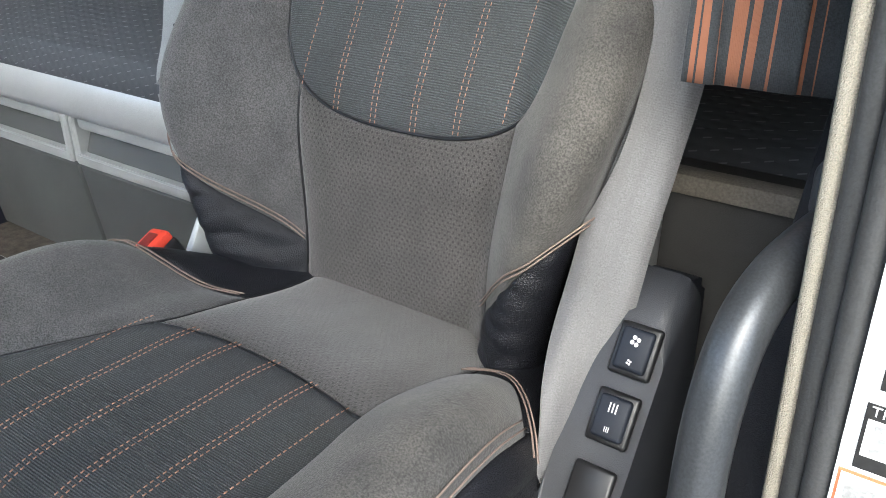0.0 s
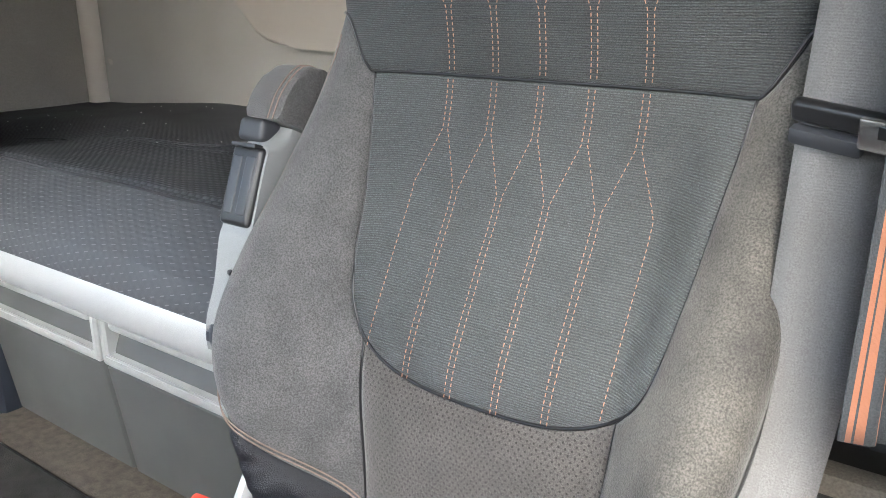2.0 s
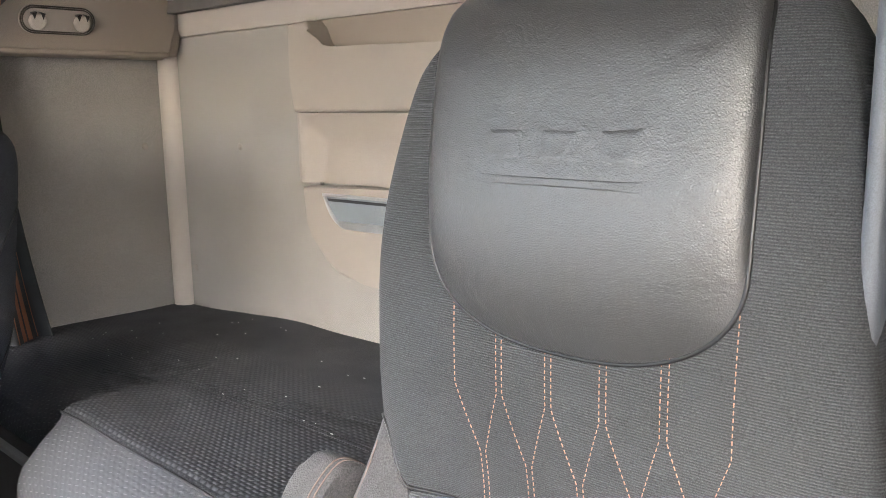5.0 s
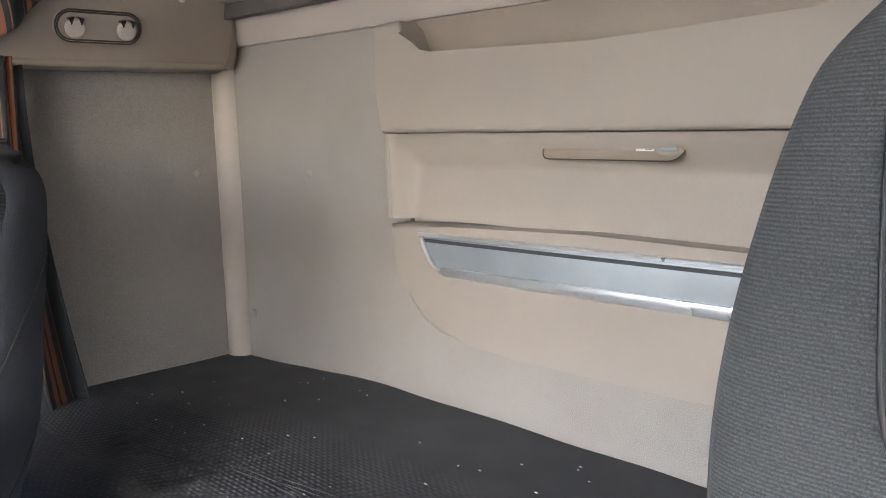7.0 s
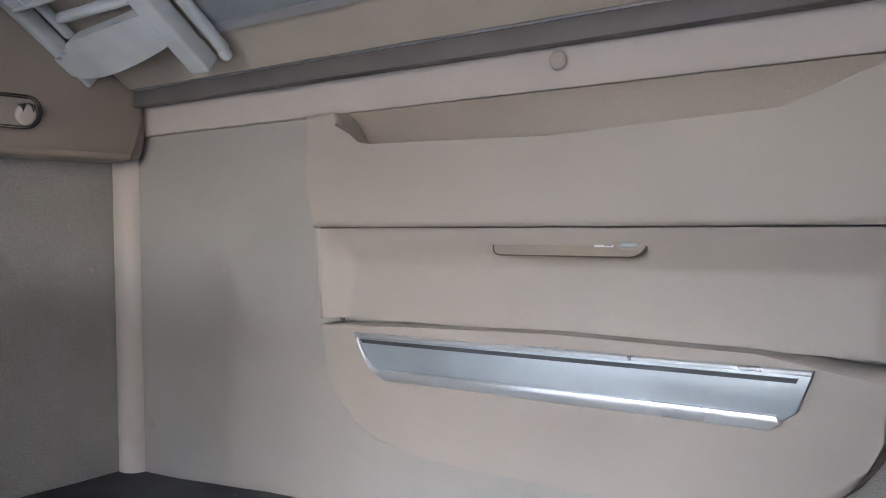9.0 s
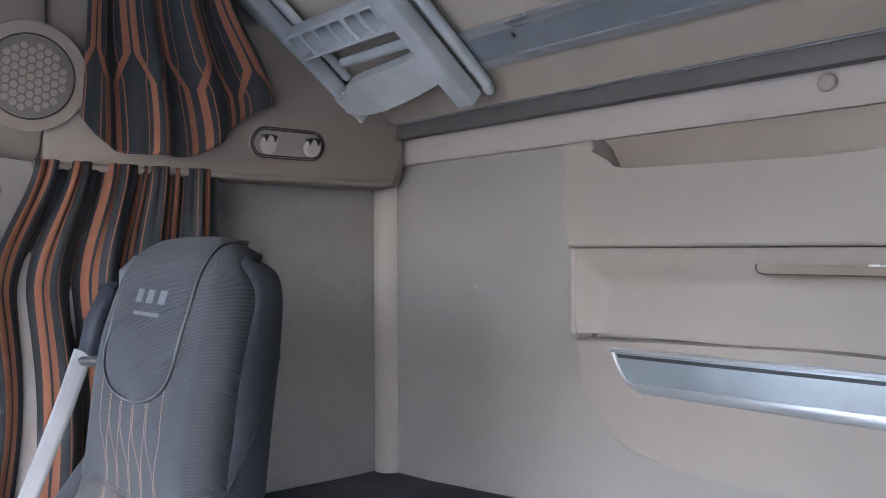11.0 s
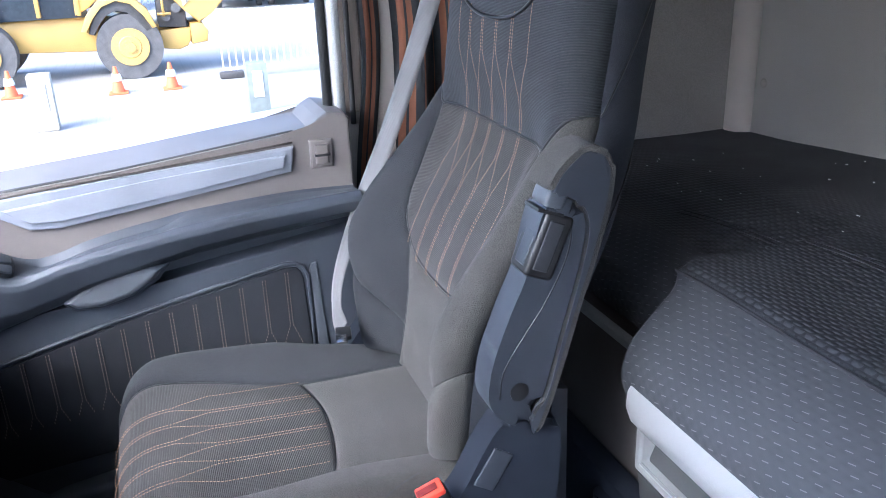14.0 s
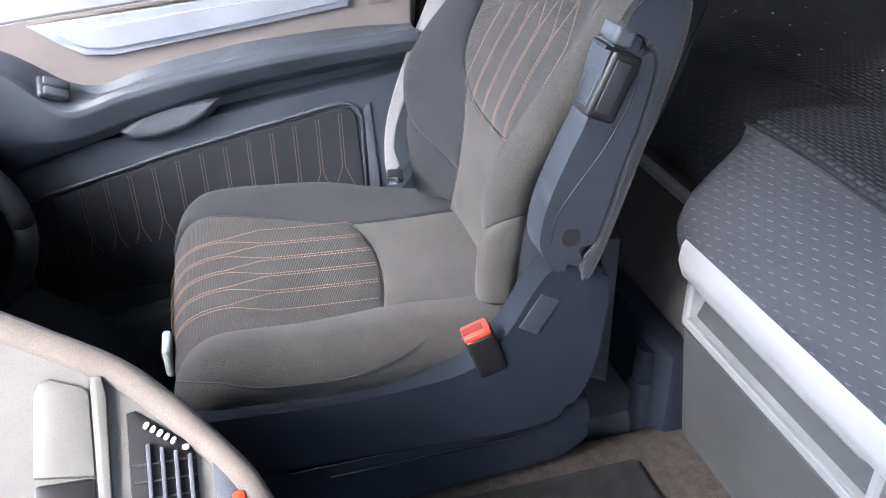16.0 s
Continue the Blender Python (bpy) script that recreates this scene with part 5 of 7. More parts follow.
    part("rear_flap", prism([(0.135, 0.078), (0.158, 0.072), (0.16, -0.168), (0.122, -0.146)], "x", s * 0.1, s * 0.222, 0.003), PLASTIC, th, "", True)
    AX = s * (0.262 if driver else 0.248)
    def slide(pts):
        return [(y - 0.035 * min(1, z / 0.2), z * 1.05) for y, z in pts] if driver else pts
    def chain(*pts):
        return [(p.x, p.y) for p in curve([(y, z, 0) for y, z in slide(list(pts))], 4)]
    # armrest folded up along the backrest: a padded arch round a slate shell with a release grip
    outer = chain((0.086, 0.376), (0.102, 0.4), (0.131, 0.42), (0.155, 0.414), (0.168, 0.399), (0.169, 0.371), (0.162, 0.332), (0.148, 0.28), (0.132, 0.23), (0.118, 0.181), (0.096, 0.109), (0.079, 0.067))
    inner = chain((0.068, 0.092), (0.087, 0.115), (0.11, 0.199), (0.128, 0.263), (0.138, 0.312), (0.137, 0.338), (0.126, 0.356), (0.1, 0.37))
    inside = chain((0.066, 0.094), (0.085, 0.116), (0.108, 0.199), (0.126, 0.263), (0.136, 0.312), (0.135, 0.337), (0.125, 0.354), (0.1, 0.367))
    front = chain((0.076, 0.354), (0.063, 0.325), (0.046, 0.282), (0.037, 0.264), (0.026, 0.222), (0.009, 0.185), (0.004, 0.149), (0.022, 0.114), (0.045, 0.09)) if driver else chain((0.09, 0.357), (0.08, 0.338), (0.064, 0.276), (0.048, 0.24), (0.034, 0.206), (0.024, 0.178), (0.018, 0.152), (0.017, 0.123), (0.03, 0.098), (0.056, 0.08))
    # Driver's shell uses a paler plastic with the light on its front painted in.
    arm = part("armrest", prism(inside + front, "x", AX, AX + s * 0.043, 0.015, 5), ARM_LIT if driver else ARM_SLATE, th, "satin slate plastic folded armrest", True)
    # The passenger pad's paler cloth carries the light on its top.
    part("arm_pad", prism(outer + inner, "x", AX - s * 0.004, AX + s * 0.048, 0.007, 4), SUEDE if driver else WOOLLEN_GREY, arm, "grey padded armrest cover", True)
    if not driver:
        def inset(pts, d):
            out = []
            for k, (y, z) in enumerate(pts):
                (y0, z0), (y1, z1) = pts[max(k - 1, 0)], pts[min(k + 1, len(pts) - 1)]
                n = math.hypot(y1 - y0, z1 - z0)
                out.append((y + d * (z1 - z0) / n, z - d * (y1 - y0) / n))
            return out
        part("arm_cover", prism(inset(outer, 0.0075) + inner, "x", AX + s * 0.04, AX + s * 0.0497, 0.003, 3), ARM_SLATE, arm, "satin slate side of the armrest", True)
    if driver:
        for xo in (0.006, 0.013):
            run = [Vector((AX + s * xo, y, z)) for y, z in outer[:34]]
            lifted = []
            for k, p in enumerate(run):
                d = run[min(k + 1, len(run) - 1)] - run[max(k - 1, 0)]
                lifted.append(p + Vector((0, -d.z, d.y)).normalized() * 0.0006)
            tube("pad_thread", lifted, 0.0008, STITCH_PALE, arm, "pale double stitching", 5)
        part("arm_foot", prism(chain((0.009, 0.187), (0.03, 0.178), (0.028, 0.14), (0.04, 0.108), (0.046, 0.094)) + chain((0.043, 0.088), (0.02, 0.112), (0.001, 0.149), (0.007, 0.187)), "x", AX + s * 0.002, AX + s * 0.041, 0.012, 4), ARM_SLATE, arm, "", True)
    def ramp(yz0, yz1, w, x0, x1, nm, m, par, lab="", r=0.006):
        a, b = (Vector(q) for q in slide([yz0, yz1]))
        d = (b - a).normalized()
        n = Vector((-d.y, d.x)) * w / 2
        bm = box(0, 0, 0, abs(x1 - x0), w, (b - a).length, r, 4)
        ob = part(nm, bm, m, par, lab, True)
        mid = (a + b) / 2
        ob.matrix_basis = Matrix.Translation(((x0 + x1) / 2, mid.x, mid.y)) @ Matrix.Rotation(math.atan2(d.y, d.x) - math.pi / 2, 4, "X")
        return ob
    gy, gw = (0.0, 0.047) if driver else (0.016, 0.038)
    g = ramp((0.0605 + gy, 0.272), (0.09 + gy, 0.344), gw, AX + s * 0.003, AX + s * 0.0465, "grip", BLACK, arm, "black armrest release grip", 0.006)
    side_scoop = part("grip_scoop", box(0, 0, 0, 0.005, 0.021, 0.06, 0.0024, 4), PLASTIC, g, "", True)
    side_scoop.location = (s * 0.0202, -0.002, 0)
    for dx in ((-0.0095, 0.0095) if driver else (0.002,)):
        fs = part("grip_scoop", box(0, 0, 0, 0.0145 if driver else 0.024, 0.005, 0.06, 0.0024, 4), PLASTIC if driver else ARM_SLATE, g, "", True)
        fs.location = (s * dx, -gw / 2 + 0.0013, 0)
    cy = 0.0 if driver else 0.012
    ramp((0.083 + cy, 0.352), (0.091 + cy, 0.373), 0.026, AX + s * 0.009, AX + s * 0.046, "grip_cap", PLASTIC if driver else DOOR_STRIP, arm, "satin grip cap", 0.006)
    ramp((0.08 + cy, 0.3455), (0.0815 + cy, 0.3495), 0.034, AX + s * 0.01, AX + s * 0.045, "cap_gap", BLACK, arm, "", 0.001)
    tube("arm_groove", [Vector((AX + s * 0.0425, y, z)) for y, z in chain((0.1, 0.345), (0.118, 0.33), (0.113, 0.29), (0.088, 0.24), (0.06, 0.2), (0.035, 0.16), (0.03, 0.125))], 0.0012, BLACK, arm, "", 6)
    bm = bmesh.new()
    bmesh.ops.create_cone(bm, cap_ends=True, segments=20, radius1=0.012, radius2=0.012, depth=0.004, matrix=Matrix.Translation((AX + s * 0.042, *slide([(0.055, 0.13)])[0])) @ Matrix.Rotation(radians(90), 4, "Y"))
    part("pivot_hole", bm, BLACK, arm, "dark pivot hole")
    if driver:
        for yz in ((0.03, 0.236), (0.079, 0.363)):
            y, z = slide([yz])[0]
            part("arm_screw", box(AX + s * 0.02, y - 0.0005, z, 0.006, 0.006, 0.006, 0.002), BLACK, arm, "dark screw")
    # belt buckle on the armrest side
    bk = part("buckle", box(0, 0, 0, 0.035, 0.05, 0.09, 0.008, 3), BLACK, th, "black belt buckle with red button", True)
    bk.matrix_basis = pose(s * 0.262, -0.04, -0.034, 20, s * 6, 0) @ Matrix.Scale(0.8, 4) if not driver else pose(-0.23, -0.092, 0.001, 24, -8, 0)
    rb = part("buckle_button", box(0, 0, 0.047, 0.031, 0.044, 0.012, 0.004, 2), RED, bk, "red release button", True)
    # A darkened red strip paints the shade inside the button's recess.
    part("buckle_slot", box(0, -0.004, 0.0535, 0.014, 0.034, 0.003, 0.001), BUCKLE_SHADE, bk)
    if driver:
        part("buckle_guard", prism([(-0.085, -0.06), (-0.07, 0.0), (-0.035, 0.055), (0.005, 0.085), (0.02, 0.08), (0.01, -0.06)], "x", -0.25, -0.24, 0.003), LADDER, th, "pale grey plastic guard", True)
    return th


build_seat("driver", (0.784, -0.88, 0.655), 0, -1, 1.0, 1.0, 0.0)
build_seat("passenger", (-0.63, -1.004, 0.675), 0, 1, 0.868, 0.91, 0.09)


def ribbon(name, points, width, mat, parent, across, label=""):
    """A flat band along a line; across: its width direction at each point."""
    pts = curve(points, 10)
    acr = curve(across, 10)
    verts, faces, uvs = [], [], []
    run = 0
    for i, p in enumerate(pts):
        d = (pts[min(i + 1, len(pts) - 1)] - pts[max(i - 1, 0)]).normalized()
        run += (p - pts[i - 1]).length if i else 0
        w = (acr[i] - d * acr[i].dot(d)).normalized()
        n = d.cross(w)
        for k in range(5):
            f = k / 4 - 0.5
            verts.append(p + w * width * f + n * 0.0015 * (1 - (2 * f) ** 2))
            uvs.append((f * width, run))
        for k in range(5):
            f = 0.5 - k / 4
            verts.append(p + w * width * f - n * 0.0012)
            uvs.append((f * width, run))
    for i in range(len(pts) - 1):
        for k in range(10):
            faces.append((i * 10 + k, i * 10 + (k + 1) % 10, (i + 1) * 10 + (k + 1) % 10, (i + 1) * 10 + k))
    return link(name, verts, faces, mat, parent, label, True, uvs)


def belt_weave():
    def weft(op, u, v):
        return op("SINE", op("MULTIPLY", v, 2 * math.pi / 0.0019))
    add_height(BELT, uv_math(BELT, weft), 0.15, 0.0003)
    def bands(op, u, v):
        return op("GREATER_THAN", op("SINE", op("MULTIPLY", u, 2 * math.pi / 0.0125)), 0.55)
    add_tint(BELT, uv_math(BELT, bands), (0.108, 0.106, 0.108), 0.4)


belt_weave()

# driver belt, hanging down beside the seat
db = thing("driver_seat_belt", "grey webbing seat belt hanging beside the driver seat", "seat belt")
ribbon("webbing", [(1.037, -0.765, 1.385), (1.036, -0.79, 1.3), (1.033, -0.825, 1.1), (1.033, -0.852, 0.94), (1.029, -0.876, 0.868), (1.027, -0.9, 0.82), (1.028, -0.925, 0.777), (1.03, -0.948, 0.742), (1.033, -0.966, 0.712), (1.034, -0.98, 0.68), (1.03, -0.99, 0.62)], 0.055, BELT, db, [(1, 0.15, 0), (1, 0.15, 0), (1, 0.2, 0), (1, 0.25, 0), (1, 0.25, 0), (1, 0.25, 0), (1, 0.2, 0), (1, 0.4, 0), (0.8, 0.8, 0), (0.4, 1, 0.1), (0.2, 1, 0.1)])
tg = part("tongue", box(0, 0, 0, 0.064, 0.01, 0.015, 0.004, 3), BLACK, db, "black belt tongue with steel blade", True)
tg.matrix_basis = pose(1.034, -0.842, 1.098, 20, 6, -10)
part("blade", box(0.042, -0.012, 0.0, 0.056, 0.005, 0.021, 0.002), CHROME, tg, "bent steel blade", True)
part("blade_slot", box(0.036, -0.0145, 0.004, 0.02, 0.002, 0.008, 0.0), BLACK, tg)
part("stop_block", box(-0.008, -0.003, -0.016, 0.046, 0.01, 0.012, 0.003), PLASTIC, db, "", True).matrix_basis = pose(1.034, -0.842, 1.098, 20, 6, -10)
# shell beside the headrest that guides the belt
dg = thing("driver_belt_guide", "slate plastic belt guide beside the driver headrest", "belt guide")
part("side_strip", box(0.969, -0.745, 1.3, 0.014, 0.04, 0.5, 0.006, 3), PLASTIC_GREY, dg, "", True)
part("housing", box(1.025, -0.72, 1.35, 0.1, 0.05, 0.42, 0.012, 3), PLASTIC_GREY, dg, "", True)
part("cover", prism(round_rect(1.006, 1.1, 1.396, 1.53, 0.03, 0.012), "y", -0.775, -0.745, 0.008, 4), PLASTIC_GREY, dg, "", True)
part("cover_inset", prism(round_rect(1.018, 1.09, 1.422, 1.522, 0.014, 0.008), "y", -0.7785, -0.772, 0.003), PLASTIC, dg, "", True)
part("cover_slot", prism(round_rect(1.024, 1.084, 1.427, 1.517, 0.011, 0.006), "y", -0.7805, -0.775, 0.002), PLASTIC_GREY, dg, "", True)
tube("loop", curve([(1.07, -0.765, 1.388), (1.03, -0.772, 1.388), (1.004, -0.77, 1.383), (0.997, -0.768, 1.366), (1.008, -0.772, 1.352)], 8), 0.012, PLASTIC, dg, "", 10)
# switch console beside the driver seat
sw = thing("seat_switch_console", "charcoal seat control console with fan and heater switches", "console")
part("console", prism([(-1.2, 0.5), (-1.17, 0.56), (-1.1, 0.628), (-1.05, 0.7), (-1.0, 0.772), (-0.982, 0.797), (-0.965, 0.812), (-0.945, 0.814), (-0.93, 0.8), (-0.92, 0.7), (-0.95, 0.5)], "x", 1.05, 1.102, 0.014, 4), PLASTIC, sw, "", True)
ang = 55
for k, (yy, zz) in enumerate(((-0.999, 0.776), (-1.025, 0.739), (-1.053, 0.699))):
    fr = part("switch_frame", box(0, 0, 0, 0.045, 0.05, 0.008, 0.006, 3), BLACK, sw, "", True)
    fr.matrix_basis = pose(1.083, yy, zz + 0.004, ang, 0, 0) @ Matrix.Diagonal((0.64, 0.7, 0.8, 1))
    if k < 2:
        rk = part("rocker", box(0, 0, 0.004, 0.034, 0.04, 0.008, 0.004, 3), PLASTIC_BLUE, fr, "", True)
        sym = bmesh.new()
        if k == 0:
            for cy, r in ((0.008, 0.0034), (-0.012, 0.0018)):
                for q in range(4):
                    a = math.pi / 2 * q + 0.5
                    bmesh.ops.create_cone(sym, cap_ends=True, segments=10, radius1=r * 0.62, radius2=r * 0.62, depth=0.0008, matrix=Matrix.Translation((r * math.cos(a), cy + r * math.sin(a), 0.0086)))
        else:
            for cy, h in ((0.009, 0.009), (-0.011, 0.005)):
                for q in range(3):
                    box((q - 1) * h * 0.4, cy, 0.0086, h * 0.14, h, 0.0008, 0, bm=sym)
        part("switch_symbol", sym, PRINT_WHITE, rk, "white fan symbol" if k == 0 else "white heat symbol")

SWC = Matrix.Translation((1.212, -1.418, 1.09))
sw.matrix_basis = SWC @ Matrix.Scale(1.12, 4) @ SWC.inverted()

# passenger belt and its guide
pg = thing("passenger_belt_guide", "grey plastic belt guide beside the passenger headrest", "belt guide")
part("housing", prism([(-0.79, 1.16), (-0.785, 1.385), (-0.76, 1.41), (-0.7, 1.41), (-0.69, 1.16)], "x", -0.88, -0.815, 0.012, 3), PLASTIC_GREY, pg, "", True)
part("arm", prism([(-0.83, 1.23), (-0.845, 1.25), (-0.835, 1.3), (-0.805, 1.36), (-0.79, 1.365), (-0.785, 1.25)], "x", -0.905, -0.855, 0.01, 3), PLASTIC_BLUE, pg, "", True)
tube("loop", curve([(-0.91, -0.835, 1.245), (-0.88, -0.845, 1.235), (-0.845, -0.83, 1.235), (-0.84, -0.8, 1.245)], 6), 0.009, BLACK, pg, "", 10)
part("rear_strap", box(-0.845, -0.76, 1.13, 0.006, 0.05, 0.24, 0.002), PLASTIC, pg, "", True)
pb = thing("passenger_seat_belt", "pale grey webbing seat belt across the passenger seat edge", "seat belt")
ribbon("webbing", [(-0.87, -0.845, 1.25), (-0.885, -0.875, 1.15), (-0.9, -0.93, 1.0), (-0.905, -0.985, 0.88), (-0.88, -1.04, 0.77), (-0.83, -1.062, 0.72), (-0.78, -1.066, 0.705)], 0.034, BELT, pb, [(0.7, 0.7, 0), (0.7, 0.7, 0), (0.7, 0.7, 0), (0.7, 0.6, 0), (0.7, 0.4, 0.3), (0.4, 0.4, 0.8), (0.2, 0.5, 0.8)])
tg = part("tongue", box(0, 0, 0, 0.03, 0.026, 0.01, 0.003), BLACK, pb, "black belt tongue with steel blade", True)
tg.matrix_basis = pose(-0.768, -1.066, 0.704, 0, 8, -10)
part("blade", box(0.02, -0.004, 0.003, 0.022, 0.018, 0.004, 0.001), CHROME, tg, "bent steel blade", True)

# ---- passenger door ----
door = thing("door_1", "closed passenger door with taupe, silver and slate panels", "door", kind="structure")


def door_panel(name, pts, x_back, x_front, mat, label="", r=0.006, seg=3, parent=None, smooth=True):
    """An outline of (y, z) points, as thick as from x_back to x_front."""
    return part(name, prism(pts, "x", x_back, x_front, r, seg), mat, parent or door, label, smooth)


# The core is paler than the slate panels, making up for missing light low down.
door_panel("core", [(-0.985, 0.25), (-0.985, 0.86), (-2.1, 0.8), (-2.1, 0.25)], -1.17, -0.985, DOOR_STRIP)
# upper taupe panel under the sill
door_panel("upper_panel", [(-0.985, 0.86), (-0.985, 1.014), (-0.992, 1.024), (-1.024, 1.029), (-1.04, 1.02), (-1.058, 1.004), (-1.11, 0.998), (-1.372, 0.969), (-1.6, 0.95), (-2.1, 0.895), (-2.1, 0.75), (-1.7, 0.80), (-1.5, 0.815), (-1.4, 0.835), (-1.25, 0.855)], -1.12, -0.956, DOOR_TAUPE, "taupe upper door panel", 0.006, 3, None, False)
door_panel("sill", [(-1.035, 0.96), (-1.035, 1.0), (-1.11, 0.993), (-1.372, 0.963), (-1.6, 0.944), (-2.1, 0.889), (-2.1, 0.835), (-1.43, 0.935)], -1.2, -0.985, PAINT_WHITE, "pale window sill strip", 0.004, 3, None, False)
tube("sill_seal", [Vector(p) for p in curve([(-0.966, -1.085, 1.0), (-0.966, -1.11, 0.9985), (-0.966, -1.372, 0.9695), (-0.966, -1.6, 0.9505), (-0.966, -2.05, 0.901)], 6)], 0.0028, RUBBER, door, "thin black window seal", 8)
tube("inlay_groove", [Vector(p) for p in curve([(-0.9545, -1.088, 0.9845), (-0.9545, -1.372, 0.964), (-0.9545, -1.586, 0.9455)], 6)], 0.0018, GROOVE, door, "dark line above the inlay", 8)
door_panel("inlay_frame", [(-1.087, 0.979), (-1.094, 0.935), (-1.28, 0.914), (-1.47, 0.89), (-1.515, 0.893), (-1.55, 0.917), (-1.588, 0.945), (-1.33, 0.963)], -0.97, -0.948, DOOR_SILVER, "silver blue door inlay", 0.004, 3, None, False)
door_panel("inlay", [(-1.103, 0.967), (-1.108, 0.944), (-1.28, 0.924), (-1.465, 0.902), (-1.51, 0.905), (-1.53, 0.918), (-1.548, 0.931), (-1.33, 0.951)], -0.96, -0.943, DOOR_SILVER, "", 0.003, 3, None, False)
pull = door_panel("lock_plate", [(-1.02, 0.935), (-1.02, 0.985), (-1.06, 0.985), (-1.06, 0.935)], -0.97, -0.951, DOOR_TAUPE, "taupe lock plate", 0.004)
door_panel("lock_knob", [(-1.028, 0.943), (-1.028, 0.977), (-1.051, 0.977), (-1.051, 0.943)], -0.965, -0.945, DOOR_TAUPE, "", 0.004, 3, pull)
door_panel("lock_groove", [(-1.026, 0.957), (-1.026, 0.961), (-1.053, 0.961), (-1.053, 0.957)], -0.95, -0.9435, BLACK, "", 0, 1, pull)


# curved arm ledge that sweeps up into the switch pod
LEDGE_TOP = [(-1.76, 0.955), (-1.634, 0.912), (-1.592, 0.885), (-1.557, 0.858), (-1.526, 0.847), (-1.482, 0.852), (-1.436, 0.866), (-1.345, 0.883), (-1.25, 0.892), (-1.1, 0.9), (-0.985, 0.897)]
LEDGE_EDGE = [(-1.76, 0.94), (-1.63, 0.897), (-1.585, 0.852), (-1.562, 0.834), (-1.535, 0.831), (-1.465, 0.85), (-1.347, 0.87), (-1.2, 0.887), (-1.0, 0.9)]
LEDGE_LOW = [(-1.76, 0.69), (-1.6, 0.734), (-1.481, 0.768), (-1.326, 0.808), (-1.264, 0.821), (-1.0, 0.847)]


def ledge(a, b):
    y = -0.988 - 0.77 * a
    zt, ze, zl = interp(LEDGE_TOP, y), interp(LEDGE_EDGE, y), interp(LEDGE_LOW, y)
    dip = 0.014 * smooth01((-1.27 - y) / 0.06) * smooth01((y + 1.55) / 0.05)
    prof = ((0.0, -0.96, zt), (0.2, -0.945, zt - 0.003 - dip), (0.38, -0.92, (zt + ze) / 2 - 0.002 - dip * 0.7), (0.48, -0.904, ze + 0.001), (0.56, -0.896, ze - 0.006), (0.64, -0.895, ze - 0.016), (0.82, -0.91, zl + 0.3 * (ze - zl)), (0.94, -0.932, zl + 0.002), (1.0, -0.95, zl - 0.006))
    for (b0, x0, z0), (b1, x1, z1) in zip(prof, prof[1:]):
        if b <= b1:
            t = (b - b0) / (b1 - b0)
            return Vector((x0 + (x1 - x0) * t, y, z0 + (z1 - z0) * t))
    return Vector((-0.95, y, zl - 0.006))


sheet("arm_ledge", ledge, 90, 50, DOOR_SLATE, door, "slate plastic arm ledge")
door_panel("lower_panel", [(-0.99, 0.82), (-1.45, 0.76), (-2.05, 0.7), (-2.05, 0.3), (-1.6, 0.4), (-1.2, 0.45), (-0.99, 0.45)], -1.0, -0.942, DOOR_SLATE, "slate lower door panel", 0.006)
handle = door_panel("pull_handle", [(-1.322, 0.81), (-1.356, 0.817), (-1.42, 0.806), (-1.46, 0.795), (-1.487, 0.771), (-1.468, 0.757), (-1.429, 0.754), (-1.38, 0.765), (-1.345, 0.785)], -0.96, -0.917, PLASTIC_GREY, "grey moulded pull handle", 0.014, 5)
door_panel("handle_rim", [(-1.312, 0.812), (-1.356, 0.823), (-1.42, 0.812), (-1.466, 0.799), (-1.496, 0.77), (-1.472, 0.75), (-1.429, 0.747), (-1.375, 0.758), (-1.335, 0.783)], -0.955, -0.934, DOOR_SLATE, "", 0.005, 3, handle)
panel_shape = [(-1.094, 0.74), (-1.098, 0.754), (-1.106, 0.763), (-1.125, 0.765), (-1.274, 0.738), (-1.42, 0.71), (-1.65, 0.655), (-1.78, 0.6), (-1.8, 0.55), (-1.7, 0.45), (-1.1, 0.5), (-1.085, 0.52)]
fabric = door_panel("fabric_inset", panel_shape, -0.95, -0.9385, DOOR_CLOTH, "dark fabric inset with copper stitching", 0.004)
verts, faces = [], []
for k in range(16):
    y0 = -1.125 - k * 0.0405
    for off in (-0.0025, 0.0025):
        z = 0.761 - 0.19 * (-1.1 - y0)
        top = z
        while top - z < 0.15 - 0.0022 * k:
            split = max(0.0, top - z - 0.1) * (0.36 if off > 0 else -0.36)
            yy = y0 + off + max(-0.018, min(0.018, split))
            b0 = len(verts)
            verts += [(-0.9379, yy - 0.0006, z), (-0.9379, yy + 0.0006, z), (-0.9379, yy + 0.0006, z - 0.0036), (-0.9379, yy - 0.0006, z - 0.0036)]
            verts += [(-0.9372, v[1], v[2]) for v in verts[b0:b0 + 4]]
            faces += [(b0 + 4, b0 + 5, b0 + 6, b0 + 7), (b0, b0 + 1, b0 + 5, b0 + 4), (b0 + 1, b0 + 2, b0 + 6, b0 + 5), (b0 + 2, b0 + 3, b0 + 7, b0 + 6), (b0 + 3, b0, b0 + 4, b0 + 7)]
            z -= 0.006
tagged(link("inset_stitching", verts, faces, STITCH_PALE, fabric, "copper decorative stitching"), kind="stuff")
